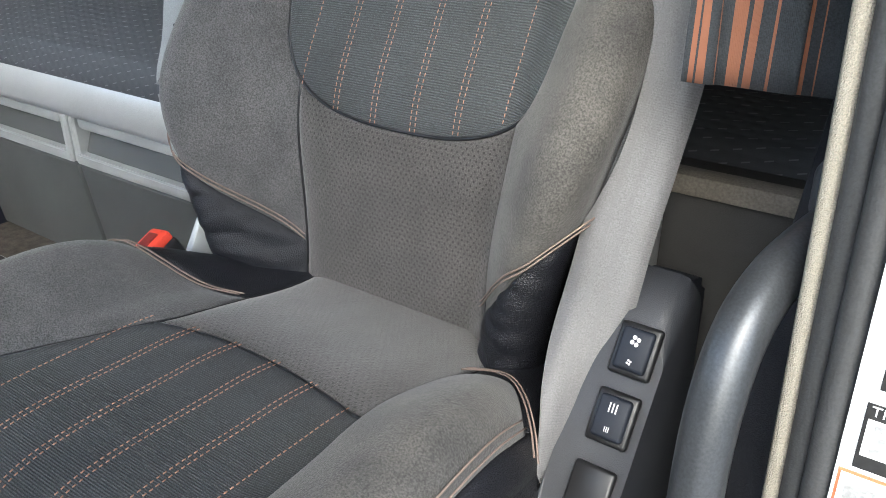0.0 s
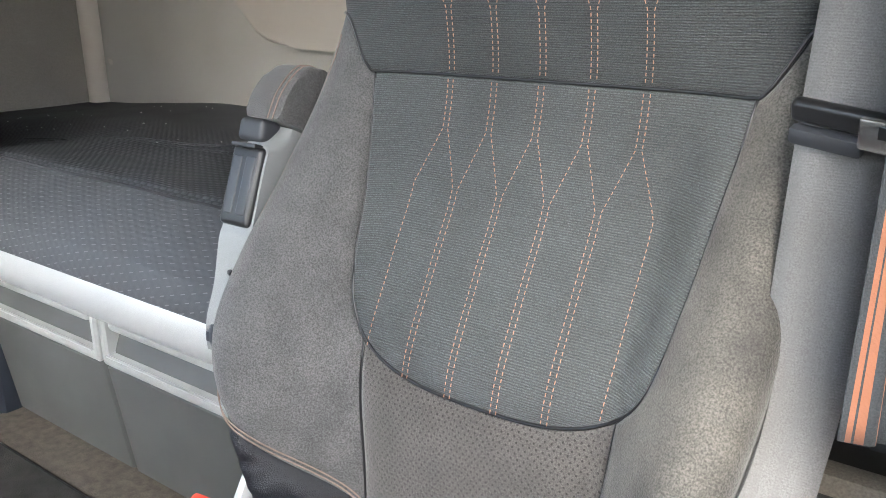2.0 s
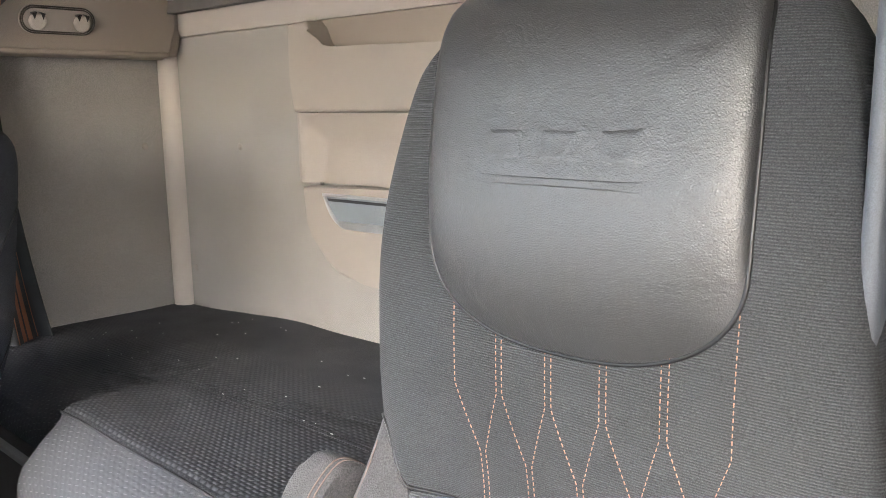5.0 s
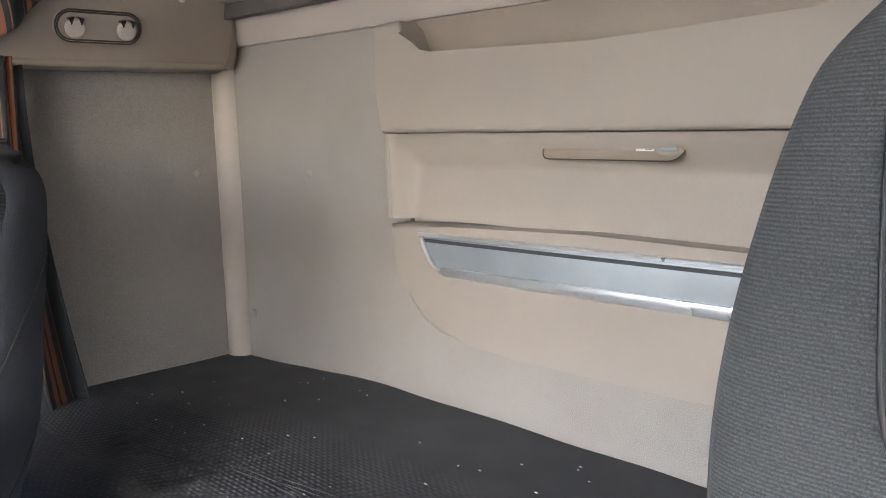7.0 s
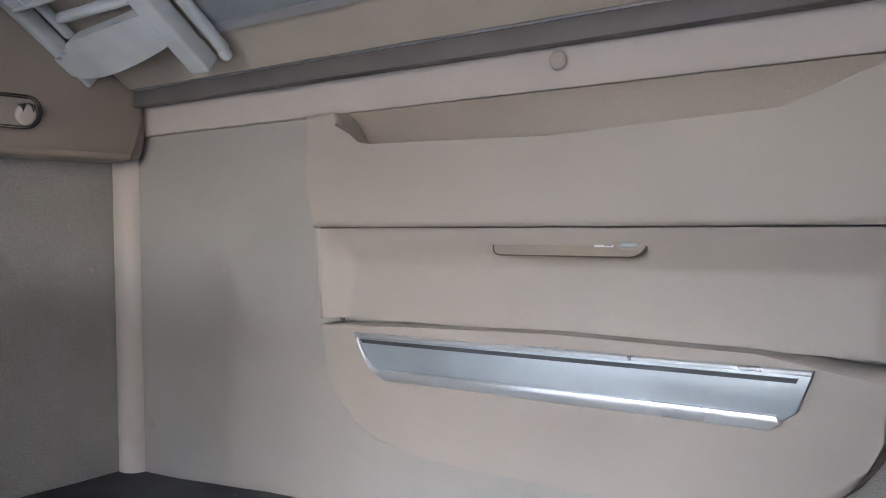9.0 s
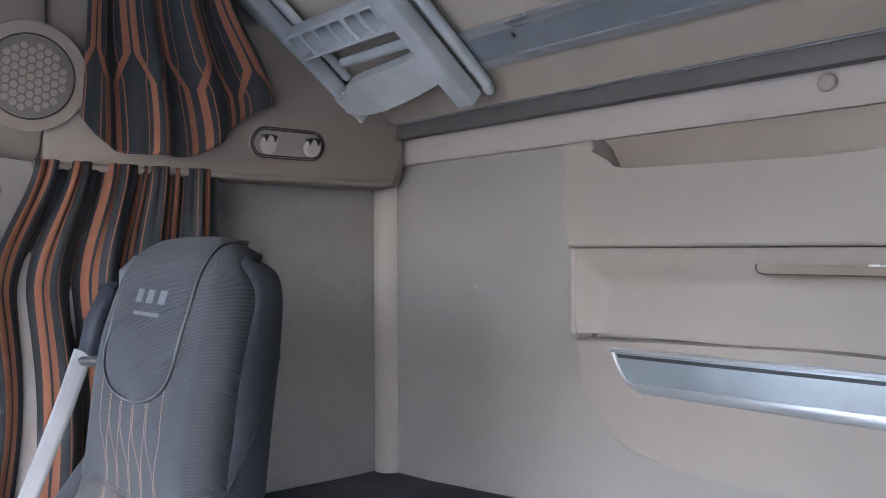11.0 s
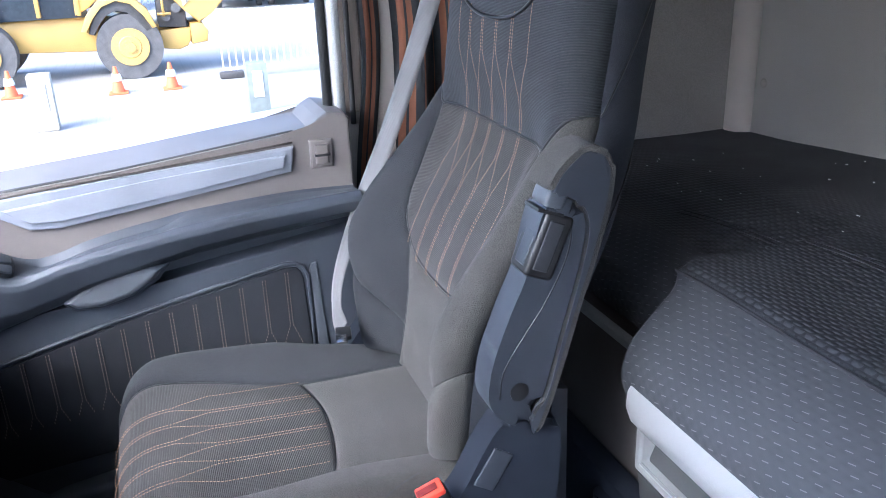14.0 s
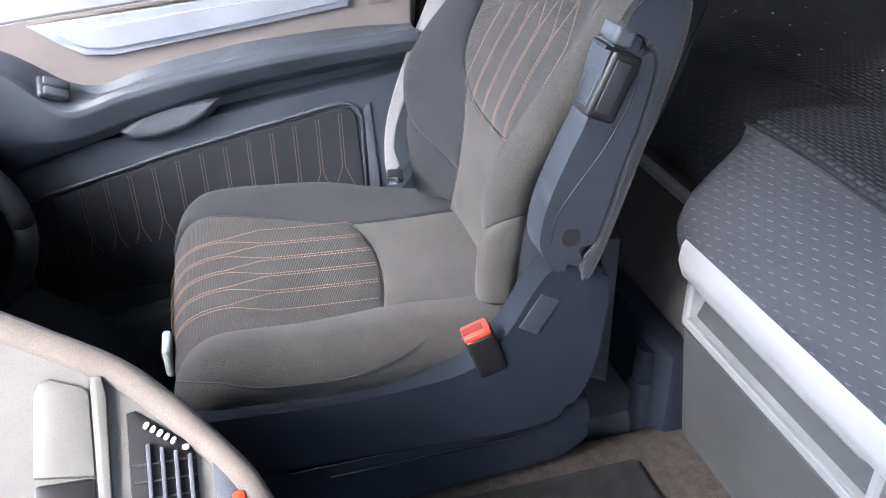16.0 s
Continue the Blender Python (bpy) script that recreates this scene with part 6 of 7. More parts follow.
tube("inset_ridge", [Vector((-0.94, y, z)) for y, z in ((-1.085, 0.5), (-1.086, 0.745), (-1.094, 0.763), (-1.108, 0.772), (-1.128, 0.773), (-1.274, 0.746), (-1.42, 0.718), (-1.65, 0.663), (-1.78, 0.608))], 0.0035, DOOR_SLATE, door, "", 8)
door_panel("inset_border", [(-1.083, 0.757), (-1.079, 0.766), (-1.069, 0.768), (-1.058, 0.6), (-1.08, 0.6)], -0.95, -0.9385, DOOR_STRIP, "pale strip beside the fabric inset", 0.003)
sw2 = thing("window_switch", "small slate window switch in the door ledge", "switch")
SWM = pose(-0.914, -1.566, 0.856, -38, 42, 0)
part("switch_base", local(box(0, 0, 0, 0.036, 0.05, 0.012, 0.005, 3), SWM), PLASTIC, sw2, "", True)
for dx in (-0.0085, 0.0085):
    part("switch_key", local(box(dx, 0, 0.007, 0.014, 0.038, 0.008, 0.003), SWM), PLASTIC_GREY, sw2, "", True)
# Pocket brightened by its colour, as little light reaches it.
door_panel("pocket_rim", [(-1.0, 0.5), (-1.55, 0.42), (-1.9, 0.3), (-1.9, 0.2), (-1.0, 0.2)], -0.96, -0.9, DOOR_STRIP, "slate door pocket", 0.012)
# window opening: frame, seal and glass
win = thing("window_1", "passenger door window with black seal and pale frame", "window", kind="structure")
hole_r, hole_t = -1.005, 1.575


def rounded_path(inset, x):
    y, z = hole_r - inset, hole_t - inset
    r = 0.07
    pts = [(x, y, 0.99)]
    pts += [(x, y - r + r * math.cos(t), z - r + r * math.sin(t)) for t in [k / 10 * math.pi / 2 for k in range(11)]]
    pts += [(x, -2.0, z - 0.01)]
    return [Vector(p) for p in pts]


tube("window_seal", rounded_path(0.0, -1.035), 0.009, RUBBER, win, "black rubber window seal", 8)
tube("window_frame", rounded_path(-0.02, -1.04), 0.014, PAINT_WHITE, win, "pale painted window frame", 8)
tube("door_seal", rounded_path(-0.042, -1.02), 0.005, RUBBER, win, "", 8)
fr = bmesh.new()
box(-1.118, -0.955, 1.31, 0.1, 0.05, 0.62, 0.004, bm=fr)
box(-1.1, -1.5, 1.64, 0.12, 1.1, 0.1, 0.004, bm=fr)
part("frame_core", fr, BEIGE_SHELF, win, "", True)
pane = part("pane", box(-1.06, -1.5, 1.25, 0.005, 1.0, 0.8, 0), GLASS, win, "clear door glass")
pane.visible_shadow = False
structure("pillar_b_right", prism([(-1.17, -0.98), (-1.17, -0.72), (-1.14, -0.72), (-1.09, -0.8), (-1.075, -0.93), (-1.08, -0.98)], "z", 0.2, 1.6), CREAM, "cream pillar trim behind the passenger door", "pillar")
stud("trim_button", -1.083, -0.94, 1.53, 0.021, (1, -0.3, 0), BEIGE, "round beige trim button on the pillar")

# mirror outside the passenger window
mir = thing("door_mirror", "grey kerb mirror outside the passenger window", "mirror")
MIRROR_EDGE = [(p.x, p.y) for p in curve([(y, z, 0) for y, z in ((-1.06, 1.588), (-1.064, 1.548), (-1.092, 1.507), (-1.139, 1.478), (-1.229, 1.452), (-1.313, 1.456), (-1.42, 1.478), (-1.49, 1.52), (-1.43, 1.537), (-1.305, 1.553), (-1.199, 1.575), (-1.1, 1.586), (-1.06, 1.588))], 6)]


def mirror_face(a, b):
    y, z = MIRROR_EDGE[int(round(a * (len(MIRROR_EDGE) - 1)))]
    y, z = -1.26 + (y + 1.26) * b, 1.525 + (z - 1.525) * b
    return Vector((-1.325 + 0.03 * (1 - b * b) - 0.8 * (1.59 - z), y, z))


# Pale, weakly metallic base stands in for the bright yard reflected in it.
sheet("mirror_glass", mirror_face, len(MIRROR_EDGE) - 1, 12, material("hazy mirror glass", (0.78, 0.76, 0.72), rough=0.2, metal=0.35, grain=300, bump=0.01), mir, "curved mirror glass")
tube("rim", [mirror_face(k / (len(MIRROR_EDGE) - 1), 1.0) for k in range(len(MIRROR_EDGE))], 0.0045, BLACK, mir, "black mirror rim", 8)
part("housing", prism([(-1.5, 1.525), (-1.42, 1.541), (-1.305, 1.556), (-1.199, 1.578), (-1.1, 1.589), (-1.06, 1.592), (-1.075, 1.606), (-1.15, 1.62), (-1.3, 1.628), (-1.5, 1.615)], "x", -1.5, -1.325, 0.006, 3), PLASTIC, mir, "dark mirror housing", True)
tube("arm", curve([(-1.36, -1.25, 1.62), (-1.36, -1.3, 1.68), (-1.34, -1.5, 1.74), (-1.25, -1.8, 1.74)], 6), 0.026, BLACK, mir, "", 10)

# ---- dash console beside the wheel ----
DM = Matrix(((-0.0747, -0.7542, 0.6524, -0.130), (0.9881, 0.0324, 0.1506, -1.405), (-0.1347, 0.6559, 0.7428, 0.790), (0, 0, 0, 1)))
dash = thing("centre_console", "pale grey dash console with air vent and red switch", "dashboard")
edge_line = [(-0.5, 0.26), (-0.3, 0.2), (-0.2, 0.165), (-0.12, 0.122), (-0.08, 0.1), (-0.035, 0.074), (0.0, 0.043), (0.05, -0.014), (0.072, -0.05), (0.088, -0.1), (0.095, -0.2), (0.09, -0.34)]
face = edge_line + [(-0.5, -0.34)]
part("panel", local(prism(face, "z", -0.22, 0.0, 0.004), DM), DASH_GREY, dash, "", True)
tube("padding", [DM @ Vector((x, y, -0.002)) for x, y in [(p.x, p.y) for p in curve([(a, b, 0) for a, b in edge_line], 5)]], 0.0125, DASH_TOP, dash, "taupe padded edge", 10)
part("pocket", local(prism([(-0.0985, -0.0066), (-0.0966, 0.061), (-0.0921, 0.0698), (-0.0835, 0.0725), (-0.0604, 0.062), (-0.0545, 0.058), (-0.0533, -0.0118)], "z", -0.002, 0.006, 0.003), DM), DASH_GREY, dash, "", True)
part("pocket_mouth", local(box(-0.076, -0.033, 0.0, 0.045, 0.042, 0.008, 0.004), DM), BLACK, dash, "dark opening", True)
part("rib", local(prism([(-0.054, 0.07), (-0.0446, 0.0696), (-0.0411, 0.0537), (-0.0416, -0.07), (-0.051, -0.07)], "z", -0.002, 0.01, 0.004), DM), DASH_GREY, dash, "", True)
vent = part("vent_frame", local(prism([(-0.0275, 0.036), (-0.02, 0.0375), (0.019, 0.0075), (0.0255, -0.004), (0.0262, -0.08), (-0.0275, -0.08)], "z", -0.01, 0.003, 0.002), DM), BLACK, dash, "black air vent", True)
for k in range(4):
    x = -0.0124 + k * 0.0108
    top = 0.013 - (x + 0.025) * 0.39
    part("vent_slat", local(box(x, (top - 0.08) / 2, 0.005, 0.0034, top + 0.08, 0.006, 0.001), DM), PLASTIC_GREY, vent, "", True)
for k in range(5):
    part("vent_blade", local(box(0.0, -0.008 - k * 0.014, 0.003, 0.05, 0.0016, 0.004, 0.0006), DM), PLASTIC, vent, "", True)
for k in range(5):
    part("thumb_wheel", local(box(0, 0, 0, 0.0042, 0.0065, 0.006, 0.002), DM @ pose(-0.0125 + k * 0.0052, 0.0235 - k * 0.0038, 0.004, 0, 0, -36)), PAPER, vent, "pale ribbed thumb wheel", True)
part("vent_button", local(box(0.0175, 0.0015, 0.004, 0.006, 0.005, 0.004, 0.0018), DM), PAPER, vent, "", True)
part("switch_bezel", local(prism([(0.037, -0.012), (0.045, -0.016), (0.066, -0.055), (0.066, -0.1), (0.042, -0.1)], "z", -0.002, 0.005, 0.002), DM), PLASTIC_GREY, dash, "", True)
part("hazard_switch", local(box(0.056, -0.047, 0.007, 0.011, 0.012, 0.008, 0.003), DM), material("red hazard switch", (0.8, 0.06, 0.02), rough=0.3), dash, "red hazard switch", True)
# Dash and footwell moulding: paler slate stands in for light in the footwell.
structure("wall_dash", prism([(-2.15, 0.2), (-1.82, 0.24), (-1.72, 0.5), (-1.7, 0.78), (-1.74, 0.9), (-1.85, 0.97), (-2.15, 1.0)], "x", -1.0, -0.16, 0.02, 3), DOOR_STRIP, "dark rounded passenger dash", "dashboard")
structure("trim_footwell", prism([(-1.47, 0.16), (-1.5, 0.33), (-1.52, 0.36), (-1.68, 0.5), (-1.72, 0.52), (-1.72, 0.16)], "x", -0.99, -0.78, 0.02, 3), DOOR_STRIP, "slate footwell side moulding", "trim")
hoop = thing("dash_grab_hoop", "dark rounded grab hoop on the passenger dash", "handle")
tube("hoop", [Vector((-0.76, -1.77 + 0.145 * math.cos(t), 0.71 + 0.145 * math.sin(t))) for t in [k / 40 * 2 * math.pi for k in range(41)]], 0.018, PLASTIC, hoop, "", 12)
part("hoop_fill", box(-0.79, -1.77, 0.71, 0.03, 0.26, 0.26, 0.013, 3), PLASTIC_BLUE, hoop, "", True)

# ---- driver's doorway ----
seal = thing("door_seal", "black rubber door seal with pale piping on the driver side", "seal")
tube("seal_bulb", [Vector(p) for p in curve([(1.214, -1.075, 0.2), (1.207, -1.062, 0.6), (1.202, -1.054, 0.9), (1.198, -1.05, 1.2), (1.2, -1.044, 1.7)], 6)], 0.008, RUBBER, seal, "", 12)
tube("piping", [Vector(p) for p in curve([(1.205, -1.075, 0.2), (1.196, -1.056, 0.6), (1.19, -1.046, 0.9), (1.185, -1.041, 1.2), (1.19, -1.036, 1.7)], 6)], 0.006, material("woven beige piping", (0.34, 0.31, 0.25), rough=0.95, grain=1200, bump=0.8), seal, "woven beige piping", 8)
structure("pillar_b_left", prism([(1.2205, -1.0755), (1.42, -1.0755), (1.42, -0.98), (1.2205, -0.98)], "z", 0.1, 2.1), PAINT_WHITE, "white painted door pillar of the cab", "pillar")
structure("trim_jamb", prism([(1.192, -0.74), (1.192, -1.04), (1.2, -1.052), (1.219, -1.066), (1.219, -0.85), (1.2, -0.74)], "z", 0.1, 2.1), RUBBER, "dark rubber lined door jamb", "trim")
tube("seal_lip", [Vector(p) for p in curve([(1.22, -1.074, 0.2), (1.216, -1.07, 0.6), (1.213, -1.067, 0.9), (1.213, -1.064, 1.2), (1.213, -1.06, 1.7)], 6)], 0.007, RUBBER, seal, "", 12)
GRAB = [(1.188, -0.95, 0.88), (1.178, -0.985, 0.876), (1.168, -1.02, 0.865), (1.162, -1.05, 0.845), (1.160, -1.07, 0.81), (1.160, -1.08, 0.76), (1.162, -1.085, 0.68), (1.165, -1.085, 0.5)]
grab = thing("grab_handle", "bent grey metal grab handle in the doorway", "handle")
tube("bar", curve(GRAB, 8), 0.0145, material("worn grey bar", (0.07, 0.075, 0.082), rough=0.36, metal=0.5, grain=600, bump=0.08), grab, "", 16)
part("socket", box(1.18, -0.93, 0.885, 0.04, 0.03, 0.034, 0.006, 3), PLASTIC, grab, "", True)
structure("trim_doorstep", prism([(-0.74, 0.9), (-0.7, 0.88), (-0.7, 0.3), (-1.0, 0.3), (-0.95, 0.6)], "x", 1.125, 1.165, 0.004), MATTRESS_SIDE, "dark trim panel beside the bunk", "trim")
locker = thing("side_locker", "dark grey locker with a brown lid behind the driver seat", "locker")
part("box", box(1.05, -0.62, 0.61, 0.22, 0.24, 0.36, 0.008), LOCKER_GREY, locker, "", True)
part("lid", box(1.05, -0.735, 0.795, 0.22, 0.026, 0.02, 0.003), material("brown lid edge", (0.2, 0.18, 0.15), rough=0.7), locker, "brown lid edge", True)
# stickers on the white pillar
stk = thing("pillar_sticker", "white paper stickers with black print on the door pillar", "sticker")


def plate(name, x0, x1, z0, z1, mat, parent, lift, label="", r=0.003):
    return part(name, box((x0 + x1) / 2, -1.0755 - lift, (z0 + z1) / 2, x1 - x0, 0.0006, z1 - z0, 0), mat, parent, label)


s1 = plate("sticker", 1.2272, 1.3, 0.806, 0.842, PRINT_BLACK, stk, 0.0004)
plate("sticker_field", 1.229, 1.3, 0.814, 0.834, PAPER, s1, 0.0012, "white sticker field")
text("sticker_word", "THER", 0.0075, pose(1.2385, -1.0768, 0.8385, 90, 0, 0), PRINT_WHITE, s1, 0.0002, "white printed word")
for k in range(3):
    plate("sticker_symbol", 1.2325, 1.238, 0.829 - k * 0.006, 0.832 - k * 0.006, PRINT_GREY, s1, 0.0016)
for k in range(2):
    plate("round_label", 1.2305, 1.3, 0.85 + k * 0.0145, 0.861 + k * 0.0145, PRINT_BLACK, stk, 0.0004, "black rounded label")
    plate("label_sign", 1.233, 1.2365, 0.8525 + k * 0.0145, 0.8585 + k * 0.0145, PRINT_WHITE, stk, 0.0012)
s2 = plate("certificate", 1.2222, 1.3, 0.72, 0.803, material("orange frame print", (0.7, 0.16, 0.07), rough=0.5), stk, 0.0004, "certificate with an orange frame")
plate("certificate_field", 1.2236, 1.3, 0.72, 0.8016, PAPER, s2, 0.0012)
plate("certificate_mark", 1.2265, 1.26, 0.787, 0.7965, PRINT_GREY, s2, 0.0016, "plain grey mark")
for k in range(6):
    plate("certificate_line", 1.2275, 1.2475 + 0.004 * ((k * 7) % 3), 0.7785 - k * 0.0042, 0.7798 - k * 0.0042, PRINT_GREY, s2, 0.0016)

# ---- outside ----
GZ = -1.55


def paving():
    m = material("grey block paving", (0.3, 0.285, 0.265), rough=0.9, second=(0.24, 0.23, 0.215), scale=0.35, grain=40, bump=0.3)
    n, l = m.node_tree.nodes, m.node_tree.links
    co, br = n.new("ShaderNodeTexCoord"), n.new("ShaderNodeTexBrick")
    br.inputs["Scale"].default_value = 1.0
    br.inputs["Brick Width"].default_value, br.inputs["Row Height"].default_value, br.inputs["Mortar Size"].default_value = 0.42, 0.22, 0.018
    l.new(co.outputs["Object"], br.inputs["Vector"])
    add_tint(m, br.outputs["Fac"], (0.22, 0.21, 0.2), 0.35)
    return m


structure("ground", box(0, 0, GZ - 0.1, 900, 900, 0.2, 0), paving(), "pale block paved yard", "ground")

YELLOW = material("worn yellow paint", (0.52, 0.33, 0.09), rough=0.45, second=(0.42, 0.26, 0.07), scale=1.5, grain=60)
TYRE = material("dusty tyre rubber", (0.11, 0.105, 0.1), rough=0.9, grain=60)
DARKMETAL = material("dark machine metal", (0.06, 0.055, 0.05), rough=0.6, grain=60)
CAR_GLASS = material("tinted car glass", (0.03, 0.04, 0.05), rough=0.1)
BLUE = material("blue container paint", (0.07, 0.17, 0.36), rough=0.5, scale=0.6, grain=10)
ORANGE = material("orange container paint", (0.62, 0.25, 0.1), rough=0.5, scale=0.6, grain=10)
WHITE = material("white vehicle paint", (0.72, 0.74, 0.76), rough=0.3, scale=0.6, grain=10)
# Leaf green is lightened to put distance haze into the colour.
LEAF = material("tree foliage", (0.11, 0.14, 0.075), rough=0.9, second=(0.065, 0.09, 0.045), scale=0.6, grain=5)
BARK = material("tree bark", (0.1, 0.075, 0.05), rough=0.95, grain=20)


def cyl(c, r, d, axis="Y", seg=28, bm=None, r2=None):
    b = bm or bmesh.new()
    rot = {"Y": Matrix.Rotation(radians(90), 4, "X"), "X": Matrix.Rotation(radians(90), 4, "Y"), "Z": Matrix.Identity(4)}[axis]
    bmesh.ops.create_cone(b, cap_ends=True, segments=seg, radius1=r, radius2=r if r2 is None else r2, depth=d, matrix=Matrix.Translation(c) @ rot)
    return b


# wheel loader; its side faces the cab
ld = thing("wheel_loader", "yellow wheel loader with a raised engine hood", "loader")
LX = -19.2


def lpart(name, pts, x0, x1, mat, label="", r=0.04):
    return part(name, prism(pts, "x", LX + x0, LX + x1, r, 2), mat, ld, label, True)


for yw in (-1.5, -4.4):
    for xo in (0.1, -2.0):
        t = part("tyre", cyl((LX + xo, yw, GZ + 0.68), 0.68, 0.5, "X", 40), TYRE, ld, "dusty black tyre", True)
        part("rim", cyl((LX + xo + 0.26, yw, GZ + 0.68), 0.39, 0.06, "X", 32), YELLOW, t, "yellow rim", True)
        part("rim_dish", cyl((LX + xo + 0.285, yw, GZ + 0.68), 0.27, 0.05, "X", 32, None, 0.22), YELLOW, t, "", True)
        part("hub", cyl((LX + xo + 0.32, yw, GZ + 0.68), 0.11, 0.07, "X", 20), YELLOW, t, "", True)


def lz(pts):
    return [(y, GZ + z) for y, z in pts]


lpart("chassis", lz([(-5.2, 0.7), (-5.2, 1.2), (-2.3, 1.4), (-0.85, 1.05), (-0.5, 0.95), (-0.5, 0.6), (-0.9, 0.5)]), -1.7, -0.25, YELLOW)
lpart("fender", lz([(-2.42, 1.05), (-2.28, 1.36), (-2.0, 1.66), (-1.65, 1.78), (-1.31, 1.69), (-1.05, 1.42), (-0.9, 1.06), (-1.0, 1.04), (-1.14, 1.34), (-1.36, 1.58), (-1.65, 1.66), (-1.96, 1.55), (-2.18, 1.3), (-2.3, 1.03)]), -0.3, 0.42, YELLOW, "yellow mudguard", 0.02)
lpart("wheel_arch", lz([(-2.28, 1.0), (-2.16, 1.28), (-1.95, 1.53), (-1.65, 1.64), (-1.37, 1.56), (-1.16, 1.33), (-1.02, 1.02), (-1.12, 0.98), (-1.25, 1.22), (-1.45, 1.4), (-1.65, 1.46), (-1.88, 1.38), (-2.06, 1.18), (-2.16, 0.96)]), -0.3, 0.36, DARKMETAL, "grey inner wheel arch", 0.02)
hood = lpart("hood", lz([(-0.32, 3.33), (-0.57, 3.1), (-0.37, 2.79), (-0.23, 2.37), (-0.34, 2.02), (-0.52, 1.61), (-0.27, 1.33), (0.01, 1.06), (0.28, 1.23), (0.59, 1.51), (0.47, 1.98), (0.32, 2.38), (0.12, 2.84), (-0.1, 3.14)]), -1.5, 0.1, YELLOW, "raised yellow engine hood")
part("hood_lining", prism(lz([(-0.78, 3.12), (-0.36, 3.3), (-0.59, 3.06), (-0.4, 2.73), (-0.29, 2.28), (-0.55, 1.97), (-0.58, 2.42), (-0.72, 2.87)]), "x", LX - 1.45, LX + 0.02, 0.02), DARKMETAL, hood, "dark hood lining", True)
part("hood_grille", prism(lz([(0.24, 2.22), (0.28, 1.89), (-0.29, 1.43), (-0.33, 1.7)]), "x", LX + 0.09, LX + 0.13, 0.01), OLIVE, hood, "brown hood grille", True)
for k in range(5):
    f = (k + 0.5) / 5
    part("grille_bar", prism(lz([(-0.31 + 0.55 * f, 1.72 + 0.5 * f), (-0.27 + 0.55 * f, 1.46 + 0.44 * f), (-0.255 + 0.55 * f, 1.47 + 0.44 * f), (-0.295 + 0.55 * f, 1.73 + 0.5 * f)]), "x", LX + 0.12, LX + 0.15), DARKMETAL, hood)
part("hood_mark", prism(lz([(-0.43, 3.11), (-0.27, 3.24), (0.15, 2.55), (0.05, 2.46), (-0.21, 2.63)]), "x", LX + 0.09, LX + 0.13, 0.01), PAPER, hood, "pale plain panel", True)
part("hood_lettering", prism(lz([(-0.33, 3.02), (-0.26, 3.08), (-0.08, 2.8), (-0.15, 2.74)]), "x", LX + 0.12, LX + 0.145, 0.004), DARKMETAL, hood, "dark plain bar")
lpart("engine", lz([(-0.82, 1.98), (-0.55, 2.12), (-0.32, 2.05), (-0.25, 1.3), (-0.25, 0.96), (-0.85, 1.0)]), -1.3, -0.05, DARKMETAL, "dark exposed engine")
for y0, z0, r in ((-0.6, 1.72, 0.12), (-0.45, 1.4, 0.1), (-0.68, 1.22, 0.09)):
    part("engine_drum", cyl((LX - 0.02, y0, GZ + z0), r, 0.16, "X", 18), TYRE, ld, "", True)
lpart("air_cleaner", lz([(-1.6, 1.75), (-1.6, 2.05), (-1.35, 2.2), (-1.05, 2.15), (-0.95, 1.8), (-1.2, 1.62)]), -1.2, -0.3, DARKMETAL, "dark air cleaner box")
lpart("exhaust", lz([(0.12, 2.84), (0.51, 3.11), (0.68, 3.07), (0.62, 2.96), (0.23, 2.75)]), -1.0, -0.85, DARKMETAL, "grey exhaust stack")
lpart("bumper", lz([(-0.85, 0.55), (-0.85, 0.94), (-0.19, 0.97), (-0.21, 0.7), (-0.29, 0.57), (-0.48, 0.5)]), -1.5, 0.0, YELLOW)
lpart("counterweight", lz([(-0.2, 0.6), (-0.2, 1.06), (0.07, 1.06), (0.19, 0.87), (0.14, 0.64)]), -1.55, 0.08, YELLOW, "", 0.06)
cab = lpart("cab_frame", lz([(-4.1, 1.3), (-3.95, 2.95), (-3.85, 3.05), (-2.5, 3.05), (-2.4, 2.95), (-2.25, 1.3)]), -1.5, -0.1, CAR_GLASS, "glazed loader cab")
part("cab_roof", box(LX - 0.8, -3.2, GZ + 3.1, 1.6, 1.75, 0.14, 0.05), YELLOW, cab, "yellow cab roof", True)
part("cab_side", prism(lz([(-2.5, 1.35), (-2.45, 2.3), (-1.8, 2.34), (-1.88, 1.78), (-2.2, 1.5)]), "x", LX - 0.4, LX - 0.05, 0.03), YELLOW, cab, "", True)
for yy in (-4.0, -3.2, -2.42):
    part("cab_post", box(LX - 0.06, yy, GZ + 2.2, 0.1, 0.09, 1.7, 0.02), YELLOW, cab, "", True)
tube("guard_rail", [Vector((LX - 0.2, y, GZ + z)) for y, z in ((-1.95, 2.3), (-1.95, 2.78), (-1.6, 2.76), (-1.6, 2.3))], 0.022, DARKMETAL, ld, "", 8)
for y0, y1, zz in ((-0.95, -0.53, 1.79), (-0.85, -0.57, 1.29)):
    tube("step_rail", [Vector((LX + 0.08, y0, GZ + zz)), Vector((LX + 0.08, y1, GZ + zz))], 0.03, YELLOW, ld, "", 8)
tube("step_post", [Vector((LX + 0.08, -0.72, GZ + 1.24)), Vector((LX + 0.08, -0.72, GZ + 1.83))], 0.03, YELLOW, ld, "", 8)


